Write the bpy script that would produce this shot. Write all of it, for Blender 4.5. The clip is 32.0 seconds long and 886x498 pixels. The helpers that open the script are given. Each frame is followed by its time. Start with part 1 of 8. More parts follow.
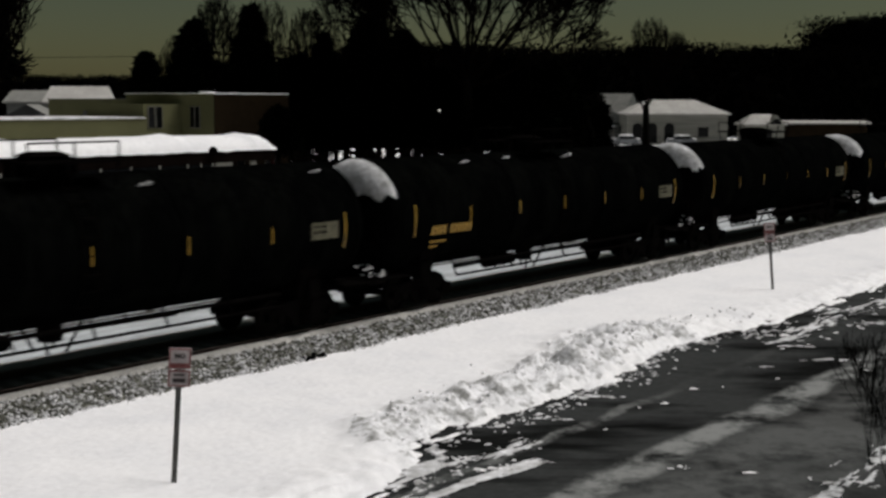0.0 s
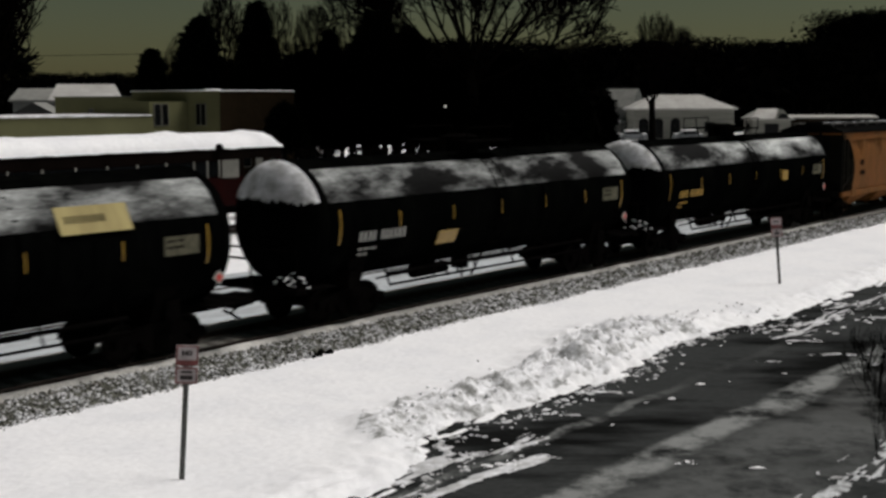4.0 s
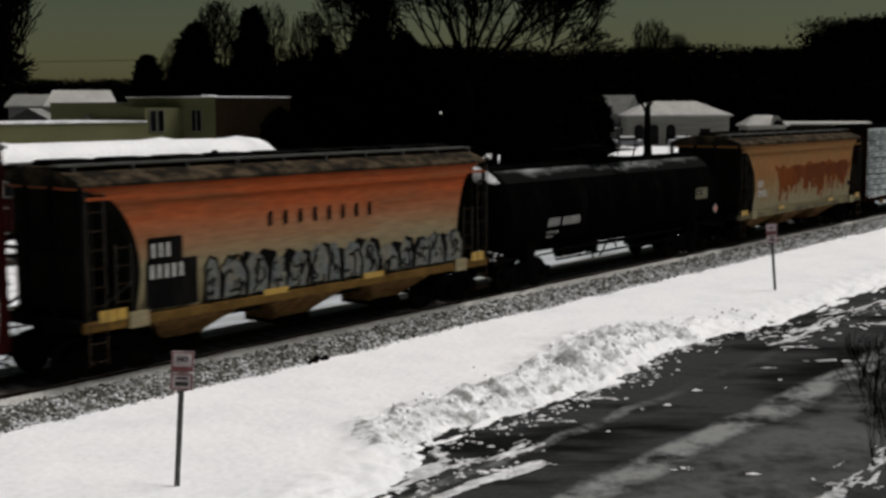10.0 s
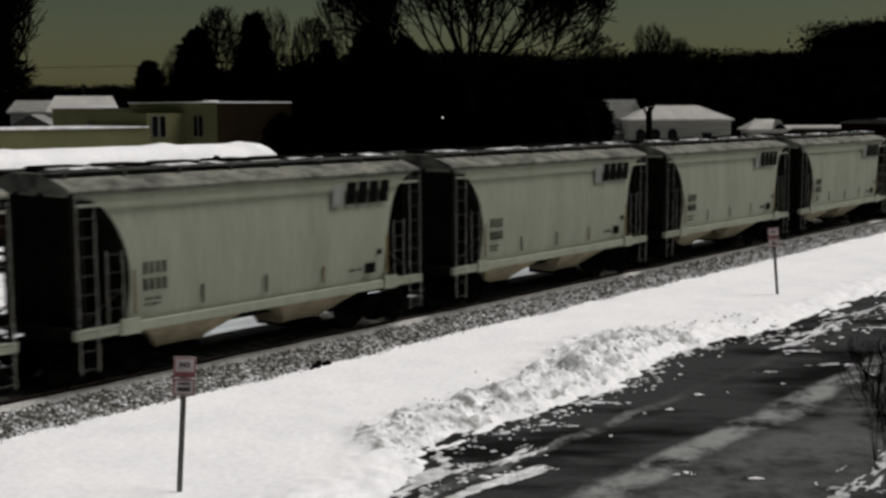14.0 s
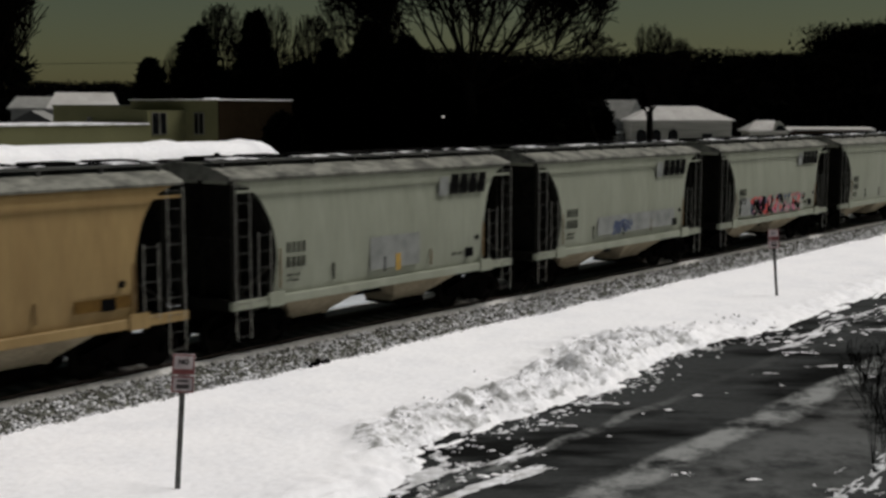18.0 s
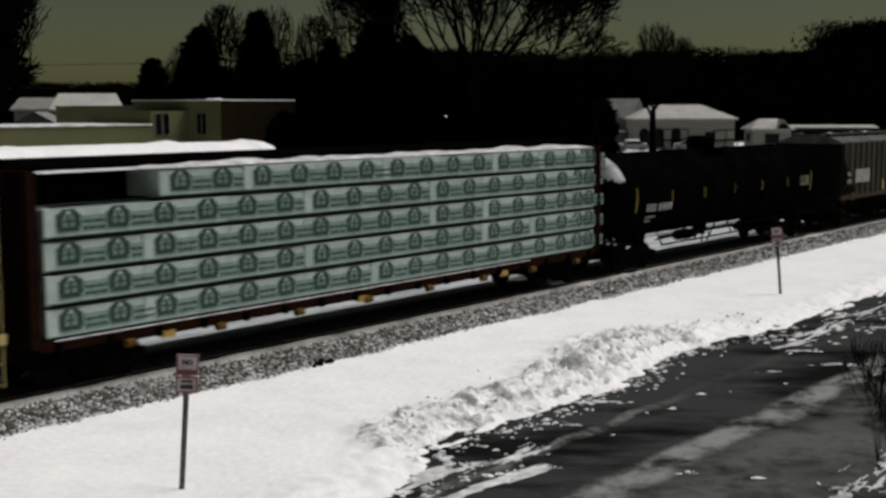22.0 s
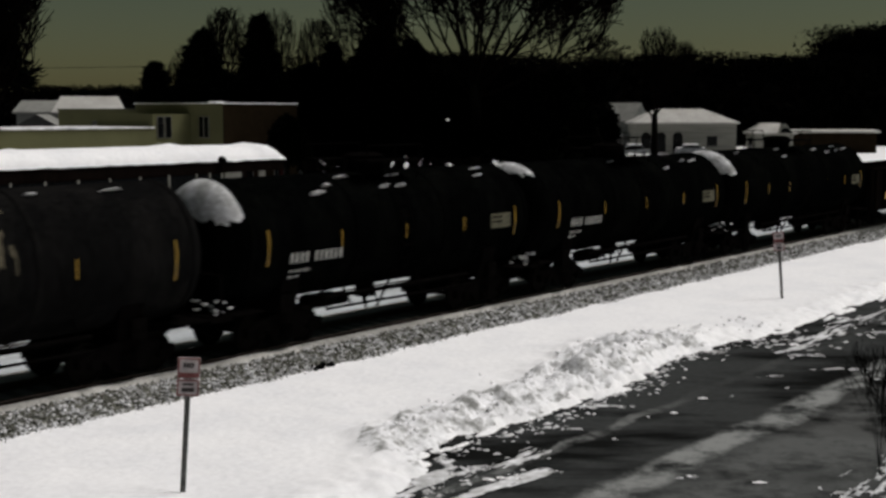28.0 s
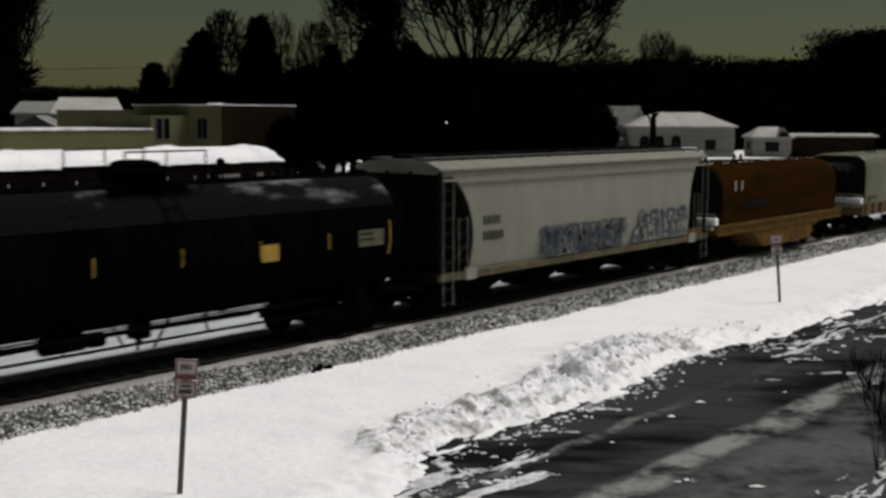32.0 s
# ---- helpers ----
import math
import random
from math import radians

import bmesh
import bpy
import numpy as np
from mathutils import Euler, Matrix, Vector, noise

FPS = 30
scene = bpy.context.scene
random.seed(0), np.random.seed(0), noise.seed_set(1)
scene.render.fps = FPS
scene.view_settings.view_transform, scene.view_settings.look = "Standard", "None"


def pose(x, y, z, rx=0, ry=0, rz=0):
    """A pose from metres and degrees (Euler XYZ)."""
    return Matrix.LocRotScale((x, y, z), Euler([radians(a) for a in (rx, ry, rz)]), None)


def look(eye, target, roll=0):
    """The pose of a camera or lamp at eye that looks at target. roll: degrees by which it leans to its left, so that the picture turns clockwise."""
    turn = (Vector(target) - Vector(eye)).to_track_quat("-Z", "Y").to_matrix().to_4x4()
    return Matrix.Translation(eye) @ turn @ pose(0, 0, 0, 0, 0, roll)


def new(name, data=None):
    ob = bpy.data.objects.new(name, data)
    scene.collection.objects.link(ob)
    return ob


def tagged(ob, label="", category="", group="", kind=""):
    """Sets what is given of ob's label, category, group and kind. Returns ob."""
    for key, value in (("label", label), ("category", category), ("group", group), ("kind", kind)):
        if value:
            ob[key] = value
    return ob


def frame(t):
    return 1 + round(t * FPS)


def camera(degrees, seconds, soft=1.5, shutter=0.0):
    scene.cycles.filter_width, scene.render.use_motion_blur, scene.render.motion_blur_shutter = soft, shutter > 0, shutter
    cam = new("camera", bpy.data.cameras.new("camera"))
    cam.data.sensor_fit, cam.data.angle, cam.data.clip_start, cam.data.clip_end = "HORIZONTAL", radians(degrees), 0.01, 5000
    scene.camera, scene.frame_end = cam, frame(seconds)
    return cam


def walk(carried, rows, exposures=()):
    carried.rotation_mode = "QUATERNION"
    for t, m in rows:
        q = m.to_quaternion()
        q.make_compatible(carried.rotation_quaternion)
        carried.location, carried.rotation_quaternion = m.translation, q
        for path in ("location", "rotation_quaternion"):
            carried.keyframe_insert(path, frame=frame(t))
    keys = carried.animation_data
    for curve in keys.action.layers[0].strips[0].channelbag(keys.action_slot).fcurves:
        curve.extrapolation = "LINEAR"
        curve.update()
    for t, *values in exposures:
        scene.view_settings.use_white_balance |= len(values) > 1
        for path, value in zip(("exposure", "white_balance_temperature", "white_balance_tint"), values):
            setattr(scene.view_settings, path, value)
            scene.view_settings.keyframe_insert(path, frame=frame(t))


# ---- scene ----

# ---- camera ----
EYE = Vector((0.0, 0.0, 5.77))


def aim(dx=0.0, dy=0.0, lean=0.0):
    """The standing camera's pose with the small tremble of its mount."""
    yaw, pitch = radians(51.43) - dx / 2154.0, radians(6.842) - dy / 2154.0
    way = Vector((math.sin(yaw) * math.cos(pitch), math.cos(yaw) * math.cos(pitch), -math.sin(pitch)))
    return look(EYE, EYE + way * 50.0, lean)


cam = camera(40.0, 32.0, soft=2.9, shutter=0.22)
walk(cam, [
    (0, aim(-7.5, -0.9, 0.13)), (0.5, aim(-6.0, -7.2, 0.05)), (1, aim(-0.5, -6.4, 0.04)), (1.5, aim(0.9, 0.6, -0.06)),
    (2, aim(-1.8, 1.4, -0.08)), (2.5, aim(-1.5, 4.2, -0.22)), (3, aim(3.4, -5.0, -0.14)), (3.5, aim(4.0, -8.2, -0.15)),
    (5.5, aim(3.4, -5.2, -0.17)), (6, aim(2.3, -11.5, -0.04)), (6.5, aim(0.7, -3.3, -0.21)), (7, aim(-0.1, 0.9, -0.16)),
    (7.5, aim(-0.6, -0.2, -0.21)), (8, aim(0.7, 1.6, -0.12)), (8.5, aim(2.9, -0.7, -0.16)), (9, aim(2.3, 1.5, -0.24)),
    (9.5, aim(-4.8, 3.5, -0.29)), (10, aim(-3.8, 3.2, -0.12)), (10.5, aim(-3.7, 3.3, -0.17)), (11, aim(-0.3, -6.9, -0.24)),
    (11.5, aim(0.7, -2.8, -0.11)), (12, aim(-2.8, -0.3, -0.03)), (12.5, aim(-1.1, 2.5, 0.01)), (13, aim(0.0, 0.0, 0.00)),
    (13.5, aim(-0.6, -1.3, -0.06)), (14, aim(-0.4, 11.7, -0.27)), (14.5, aim(0.4, 9.0, -0.06)), (16.5, aim(1.4, 1.0, 0.22)),
    (17, aim(-0.0, 6.0, 0.12)), (17.5, aim(-3.1, 7.9, 0.23)), (18, aim(-0.8, 10.0, 0.14)), (18.5, aim(-2.8, 4.7, 0.00)),
    (19, aim(-1.8, 0.9, 0.07)), (19.5, aim(-1.4, 5.5, -0.06)), (20, aim(-0.2, 6.4, -0.08)), (20.5, aim(-0.0, 9.7, -0.15)),
    (21, aim(-0.0, 11.0, -0.17)), (21.5, aim(1.6, 6.0, -0.09)), (22, aim(5.0, 9.1, -0.09)), (22.5, aim(1.8, 11.1, -0.09)),
    (23, aim(3.9, 11.5, -0.05)), (23.5, aim(6.5, 13.7, -0.09)), (24, aim(9.4, 12.3, -0.05)), (24.5, aim(9.5, 13.1, -0.18)),
    (25, aim(9.9, 18.1, -0.05)), (25.5, aim(8.0, 18.2, -0.07)), (27.5, aim(7.8, 10.8, 0.15)), (28, aim(7.9, 15.5, 0.03)),
    (28.5, aim(8.4, 17.3, 0.02)), (29, aim(8.5, 16.0, 0.15)), (29.5, aim(10.2, 10.1, 0.11)), (30, aim(9.7, 11.8, 0.10)),
    (30.5, aim(6.7, 15.0, 0.06)), (31, aim(4.1, 15.3, 0.20)), (31.5, aim(3.9, 15.3, 0.26)), (32, aim(4.5, 20.0, 0.26)),
], exposures=((0.0, -0.50, 6100, 12.5), (32.0, -0.50, 6100, 12.5)))

# ---- world and sun ----
SUN_EL, SUN_AZ = 59.0, 320.0      # azimuth of the way to the sun, degrees from +X
world = bpy.data.worlds.new("sky")
scene.world = world
world.use_nodes = True
wt = world.node_tree
sky = wt.nodes.new("ShaderNodeTexSky")
sky.sky_type = "NISHITA"
sky.sun_disc = False
sky.sun_elevation = radians(SUN_EL)
sky.sun_rotation = radians(90.0 - SUN_AZ)
sky.air_density, sky.dust_density, sky.ozone_density = 1.0, 0.8, 0.4
wt.nodes["Background"].inputs["Strength"].default_value = 0.021
sky_tint = wt.nodes.new("ShaderNodeMix")      # olive tint multiplied into the sky's colour
sky_tint.data_type, sky_tint.blend_type = "RGBA", "MULTIPLY"
sky_tint.inputs["Factor"].default_value = 1.0
sky_tint.inputs["B"].default_value = (1.06, 0.98, 0.58, 1)
wt.links.new(sky.outputs["Color"], sky_tint.inputs["A"])
wt.links.new(sky_tint.outputs["Result"], wt.nodes["Background"].inputs["Color"])
sun = new("sun", bpy.data.lights.new("sun", "SUN"))
sun.data.energy = 4.5
sun.data.angle = radians(28.0)
sun.data.color = (1.0, 0.94, 0.845)
sun.matrix_world = look((0, 0, 80), (-math.cos(radians(SUN_AZ)) * 80, -math.sin(radians(SUN_AZ)) * 80, 80 - math.tan(radians(SUN_EL)) * 80))


# ---- materials ----
def material(name, base, rough=0.7, metal=0.0, vary=0.25, grain=8.0, stain=0.8, stretch=(1, 1, 1), bump=0.15, second=None,
             amount=0.45, spread=0.12, spec=0.5, each=0.0, fade=None, turn=0.0):
    """A surface with fine grain, larger stains of a second colour, relief, and a shift from piece to piece."""
    m = bpy.data.materials.new(name)
    m.use_nodes = True
    nt = m.node_tree
    node, link = nt.nodes.new, nt.links.new
    p = nt.nodes["Principled BSDF"]
    co, info = node("ShaderNodeTexCoord"), node("ShaderNodeObjectInfo")
    add = node("ShaderNodeVectorMath")
    add.operation = "ADD"
    scl = node("ShaderNodeVectorMath")
    scl.operation = "SCALE"
    scl.inputs["Scale"].default_value = 0.0
    comb = node("ShaderNodeCombineXYZ")
    mul = node("ShaderNodeMath")
    mul.operation = "MULTIPLY"
    mul.inputs[1].default_value = 37.0
    link(info.outputs["Random"], mul.inputs[0])
    link(mul.outputs[0], comb.inputs["X"])
    link(mul.outputs[0], comb.inputs["Z"])
    link(co.outputs["Object"], add.inputs[0])
    link(comb.outputs[0], add.inputs[1])
    mp = node("ShaderNodeMapping")
    mp.inputs["Scale"].default_value = stretch
    if turn:
        mp.vector_type = "TEXTURE"
        mp.inputs["Scale"].default_value = [1 / k for k in stretch]
        mp.inputs["Rotation"].default_value = (0, 0, radians(turn))
    link(add.outputs[0], mp.inputs["Vector"])
    fine, big = node("ShaderNodeTexNoise"), node("ShaderNodeTexNoise")
    fine.inputs["Scale"].default_value, fine.inputs["Detail"].default_value = grain, 6
    big.inputs["Scale"].default_value, big.inputs["Detail"].default_value = stain, 7
    big.inputs["Roughness"].default_value = 0.62
    link(mp.outputs[0], fine.inputs["Vector"])
    link(mp.outputs[0], big.inputs["Vector"])
    r1, r2 = node("ShaderNodeMapRange"), node("ShaderNodeMapRange")
    r1.inputs["From Min"].default_value, r1.inputs["From Max"].default_value = 0.3, 0.7
    r1.inputs["To Min"].default_value, r1.inputs["To Max"].default_value = 1 - vary, 1 + vary
    r2.inputs["From Min"].default_value, r2.inputs["From Max"].default_value = 1 - amount - spread, 1 - amount + spread
    link(fine.outputs["Fac"], r1.inputs["Value"])
    link(big.outputs["Fac"], r2.inputs["Value"])
    mix = node("ShaderNodeMix")
    mix.data_type = "RGBA"
    mix.inputs["A"].default_value = (*base, 1)
    mix.inputs["B"].default_value = (*(second or [c * 0.6 for c in base]), 1)
    link(r2.outputs["Result"], mix.inputs["Factor"])
    surface = mix.outputs["Result"]
    if fade:
        # worn paint: another colour below a wavering height
        low, high, worn = fade
        sep, wave = node("ShaderNodeSeparateXYZ"), node("ShaderNodeMath")
        link(co.outputs["Object"], sep.inputs[0])
        wave.operation = "MULTIPLY_ADD"
        wave.inputs[1].default_value = 1.6
        link(big.outputs["Fac"], wave.inputs[0])
        link(sep.outputs["Z"], wave.inputs[2])
        level = node("ShaderNodeMapRange")
        level.inputs["From Min"].default_value, level.inputs["From Max"].default_value = low + 0.8, high + 0.8
        link(wave.outputs[0], level.inputs["Value"])
        worn_mix = node("ShaderNodeMix")
        worn_mix.data_type = "RGBA"
        link(level.outputs["Result"], worn_mix.inputs["Factor"])
        worn_mix.inputs["A"].default_value = (*worn, 1)
        link(surface, worn_mix.inputs["B"])
        surface = worn_mix.outputs["Result"]
    r3 = node("ShaderNodeMapRange")
    r3.inputs["To Min"].default_value, r3.inputs["To Max"].default_value = 1 - each, 1 + each
    link(info.outputs["Random"], r3.inputs["Value"])
    both = node("ShaderNodeMath")
    both.operation = "MULTIPLY"
    link(r1.outputs["Result"], both.inputs[0])
    link(r3.outputs["Result"], both.inputs[1])
    tint = node("ShaderNodeVectorMath")
    tint.operation = "SCALE"
    link(surface, tint.inputs[0])
    link(both.outputs[0], tint.inputs["Scale"])
    link(tint.outputs[0], p.inputs["Base Color"])
    rr = node("ShaderNodeMapRange")
    rr.inputs["To Min"].default_value, rr.inputs["To Max"].default_value = max(0.05, rough - 0.15), min(1, rough + 0.12)
    link(big.outputs["Fac"], rr.inputs["Value"])
    link(rr.outputs["Result"], p.inputs["Roughness"])
    p.inputs["Metallic"].default_value = metal
    p.inputs["Specular IOR Level"].default_value = spec
    if bump:
        b = node("ShaderNodeBump")
        b.inputs["Strength"].default_value, b.inputs["Distance"].default_value = bump, 0.05
        link(fine.outputs["Fac"], b.inputs["Height"])
        link(b.outputs["Normal"], p.inputs["Normal"])
    return m


DOWN = (1.4, 1.4, 0.22)      # stains that run down a wall
SNOW = material("snow", (0.88, 0.875, 0.885), 0.75, vary=0.05, grain=6, stain=0.5, second=(0.80, 0.80, 0.82), bump=0.35, spec=0.2)
OLD_SNOW = material("old_snow", (0.7, 0.7, 0.72), 0.8, vary=0.18, grain=7, stain=2.2, second=(0.3, 0.3, 0.29), amount=0.46, spread=0.14, bump=0.6, spec=0.15)
THIN_SNOW = material("thin_snow", (0.6, 0.61, 0.62), 0.85, vary=0.25, grain=14, stain=3.5, second=(0.16, 0.16, 0.16), amount=0.47, spread=0.06, bump=0.5, spec=0.2)
# colour raised to stand in for sunlight that reaches under the tank cars
BALLAST = material("ballast", (0.30, 0.29, 0.265), 0.95, vary=0.4, grain=22, stain=1.2, stretch=(0.25, 3, 1), second=(0.15, 0.145, 0.13), bump=0.7, spec=0.02)
STONE = material("ballast_stone", (0.135, 0.135, 0.114), 0.9, vary=0.35, grain=20, stain=3, second=(0.05, 0.05, 0.042), bump=0.4, spec=0.15)
RAIL = material("rail_steel", (0.06, 0.045, 0.038), 0.5, 0.8, stain=2)
# raised together with the ballast for the light under the cars
TIE = material("creosoted_timber", (0.15, 0.137, 0.12), 0.9, stretch=(1, 8, 1), spec=0.15)
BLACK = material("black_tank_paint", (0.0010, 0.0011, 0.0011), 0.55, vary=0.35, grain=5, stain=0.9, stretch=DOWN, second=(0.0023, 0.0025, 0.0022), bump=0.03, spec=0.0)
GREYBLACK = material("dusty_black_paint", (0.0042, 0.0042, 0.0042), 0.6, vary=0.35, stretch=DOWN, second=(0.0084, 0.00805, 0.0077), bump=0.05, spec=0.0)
UNDER = material("black_steel", (0.0028, 0.00245, 0.00231), 0.85, vary=0.4, stain=2, bump=0.3, spec=0.0)
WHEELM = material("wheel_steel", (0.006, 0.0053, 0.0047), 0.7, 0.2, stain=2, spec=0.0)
GRAYPAINT = material("grey_hopper_paint", (0.222, 0.236, 0.186), 0.6, vary=0.06, grain=6, stain=0.9, stretch=DOWN, second=(0.172, 0.182, 0.138), amount=0.42, spread=0.2, bump=0.03, spec=0.15)
TANPAINT = material("tan_hopper_paint", (0.195, 0.16, 0.08), 0.6, vary=0.08, stretch=DOWN, second=(0.155, 0.122, 0.062), amount=0.42, spread=0.2, bump=0.03, spec=0.15)
GREYRIB = material("dull_grey_ribbed_paint", (0.064, 0.061, 0.048), 0.7, vary=0.12, stretch=(1.3, 1.3, 0.25), stain=1.2, second=(0.036, 0.036, 0.03), spread=0.15, bump=0.05, spec=0.05, fade=(1.3, 2.1, (0.045, 0.03, 0.018)))
YELLOWP = material("pale_yellow_paint", (0.41, 0.345, 0.145), 0.6, vary=0.1, stretch=DOWN, second=(0.235, 0.185, 0.078), amount=0.43, spread=0.15, bump=0.03, spec=0.15)
CREAM = material("cream_grey_paint", (0.2, 0.212, 0.14), 0.6, vary=0.08, stretch=DOWN, second=(0.14, 0.148, 0.095), amount=0.4, spread=0.2, bump=0.03, spec=0.15)
ORANGE = material("weathered_orange_paint", (0.15, 0.058, 0.012), 0.7, vary=0.15, stretch=(1.0, 1.0, 0.5), stain=0.7, second=(0.085, 0.042, 0.012), amount=0.42, spread=0.16, bump=0.06, spec=0.1)
RIBPAINT = material("dark_grey_ribbed_paint", (0.042, 0.041, 0.031), 0.7, vary=0.15, stretch=(1.3, 1.3, 0.25), stain=1.2, second=(0.023, 0.023, 0.019), spread=0.15, bump=0.05, spec=0.04, fade=(1.3, 2.1, (0.04, 0.024, 0.010)))
TANHOPPER = material("warm_tan_hopper_paint", (0.225, 0.158, 0.068), 0.6, vary=0.08, stretch=DOWN, second=(0.175, 0.115, 0.048), amount=0.42, spread=0.2, bump=0.03, spec=0.15)
RUSTTAN = material("rust_streaked_tan_paint", (0.175, 0.074, 0.021), 0.75, vary=0.15, stretch=(0.9, 0.9, 0.3), stain=0.8, second=(0.15, 0.085, 0.03), amount=0.49, spread=0.2, bump=0.08, spec=0.1, fade=(1.5, 2.8, (0.165, 0.145, 0.085)))
REDFADE = material("faded_orange_red_paint", (0.25, 0.052, 0.012), 0.75, vary=0.18, stretch=(0.25, 0.8, 1.6), stain=0.9, second=(0.16, 0.06, 0.024), amount=0.43, spread=0.12, bump=0.06, spec=0.1, fade=(2.3, 3.4, (0.185, 0.155, 0.09)))
WHITEP = material("dirty_white_paint", (0.205, 0.203, 0.166), 0.6, vary=0.06, stretch=DOWN, second=(0.159, 0.158, 0.129), amount=0.4, spread=0.2, bump=0.03, spec=0.15)
BOXRED = material("boxcar_red_paint", (0.015, 0.0013, 0.001), 0.65, vary=0.2, stretch=DOWN, second=(0.006, 0.0008, 0.0007), bump=0.05, spec=0.02)
GONBLK = material("gondola_black_paint", (0.0025, 0.0021, 0.002), 0.75, vary=0.4, stretch=DOWN, second=(0.005, 0.0035, 0.0026), spec=0.0)
HOODW = material("coil_hood_grey", (0.125, 0.128, 0.085), 0.5, vary=0.06, stretch=DOWN, second=(0.085, 0.088, 0.06), spread=0.2, bump=0.02, spec=0.2)
HOODB = material("coil_hood_brown", (0.026, 0.010, 0.0026), 0.6, vary=0.2, stretch=(0.35, 1, 1.6), second=(0.0085, 0.0062, 0.0016), spread=0.22, bump=0.04, spec=0.0)
SILLORANGE = material("rusty_orange_sill", (0.075, 0.047, 0.019), 0.8, vary=0.2, stain=3, second=(0.11, 0.08, 0.04), spread=0.1, spec=0.1)
SILLDIRTY = material("dirty_tan_sill", (0.115, 0.1, 0.058), 0.75, vary=0.25, stain=1.2, stretch=(0.5, 1, 1), second=(0.045, 0.04, 0.028), amount=0.48, spread=0.15, spec=0.02)
SILLTAN = material("yellow_brown_sill", (0.11, 0.064, 0.018), 0.75, vary=0.15, stain=1.5, second=(0.05, 0.028, 0.008), spread=0.2, spec=0.02)
WALKWAY = material("galvanised_grating", (0.085, 0.085, 0.08), 0.6, 0.1, vary=0.2, grain=14, stain=2, spec=0.2)
LADDERG = material("grey_ladder_paint", (0.25, 0.25, 0.22), 0.6, stain=3, spec=0.15)
YELLOW = material("yellow_reflective_strip", (0.34, 0.21, 0.03), 0.4, vary=0.1, stain=4, bump=0)
BOXREDBRIGHT = material("dull_red_spray_paint", (0.12, 0.012, 0.008), 0.6, vary=0.3, grain=10, stain=4, bump=0)
EMBLEMTAN = material("faded_tan_paint", (0.12, 0.075, 0.03), 0.7, vary=0.4, grain=9, stain=4, second=(0.05, 0.03, 0.012), spread=0.2, bump=0)
NAVYINK = material("navy_spray_paint", (0.008, 0.015, 0.032), 0.6, vary=0.3, grain=10, stain=4, second=(0.03, 0.045, 0.06), spread=0.12, bump=0)
WHITEINK = material("white_stencil_paint", (0.32, 0.32, 0.30), 0.6, vary=0.2, grain=18, stain=6, second=(0.4, 0.4, 0.38), bump=0)
YELLOWINK = material("yellow_stencil_paint", (0.5, 0.3, 0.045), 0.6, vary=0.2, grain=18, stain=6, bump=0)
BLACKINK = material("black_stencil_paint", (0.003, 0.003, 0.003), 0.6, vary=0.2, grain=18, stain=6, bump=0, spec=0.02)
BLUEINK = material("blue_paint", (0.02, 0.037, 0.095), 0.6, vary=0.2, stain=4, bump=0)
REDINK = material("red_paint", (0.45, 0.04, 0.03), 0.6, vary=0.2, stain=4, bump=0)
PINKINK = material("pink_paint", (0.5, 0.12, 0.2), 0.6, vary=0.2, stain=4, bump=0)
SILVER = material("silver_spray_paint", (0.23, 0.235, 0.205), 0.5, vary=0.25, grain=10, stain=2, second=(0.13, 0.135, 0.12), spread=0.2, bump=0)
GHOST = material("overpainted_patch", (0.18, 0.19, 0.178), 0.6, vary=0.06, stain=2, bump=0)
RUSTPRIMER = material("rust_brown_steel", (0.018, 0.007, 0.0042), 0.8, vary=0.3, stain=1.5, second=(0.008, 0.004, 0.003), spread=0.2, spec=0.0)
WRAP = material("white_lumber_wrap", (0.36, 0.41, 0.405), 0.5, vary=0.12, grain=5, stain=2.0, second=(0.23, 0.27, 0.275), spread=0.25, bump=0.12, each=0.2)
WRAPG = material("pale_green_lumber_wrap", (0.39, 0.46, 0.42), 0.5, vary=0.12, grain=5, stain=1.6, second=(0.28, 0.35, 0.32), spread=0.25, bump=0.12, each=0.08)
PRINT = material("dark_print", (0.028, 0.036, 0.04), 0.6, vary=0.2, stain=5, bump=0)
PRINTG = material("green_print", (0.008, 0.032, 0.023), 0.6, vary=0.3, stain=5, bump=0)
PALEPRINT = material("pale_green_print", (0.2, 0.275, 0.24), 0.6, vary=0.3, grain=12, stain=4, second=(0.11, 0.18, 0.15), spread=0.2, bump=0)
CHUTE = material("grimy_chute_paint", (0.27, 0.235, 0.165), 0.8, vary=0.2, stretch=DOWN, stain=1.2, second=(0.14, 0.115, 0.075), spread=0.2, bump=0.1, spec=0.05)
ROOFG = material("dark_grey_roof_paint", (0.11, 0.11, 0.1), 0.75, vary=0.2, grain=5, stain=1.2, second=(0.05, 0.05, 0.047), spread=0.2, bump=0.1, spec=0.05)
FROST = material("frosted_black_paint", (0.008, 0.008, 0.008), 0.85, vary=0.35, grain=14, stain=0.42, second=(0.58, 0.60, 0.59), amount=0.425, spread=0.12, bump=0.3, spec=0.05, stretch=(0.55, 1, 1.6), fade=(3.0, 3.6, (0.0014, 0.0014, 0.0014)))
FROST_HIGH = material("frosted_black_shoulder", (0.004, 0.004, 0.004), 0.85, vary=0.3, grain=14, stain=0.42, stretch=(0.55, 1, 1.6), second=(0.38, 0.40, 0.39), amount=0.42, spread=0.10, bump=0.3, spec=0.05, fade=(3.65, 4.05, (0.0014, 0.0014, 0.0014)))
PANEL = material("dull_stencil_panel", (0.10, 0.095, 0.065), 0.7, vary=0.2, stain=5, spec=0.1)
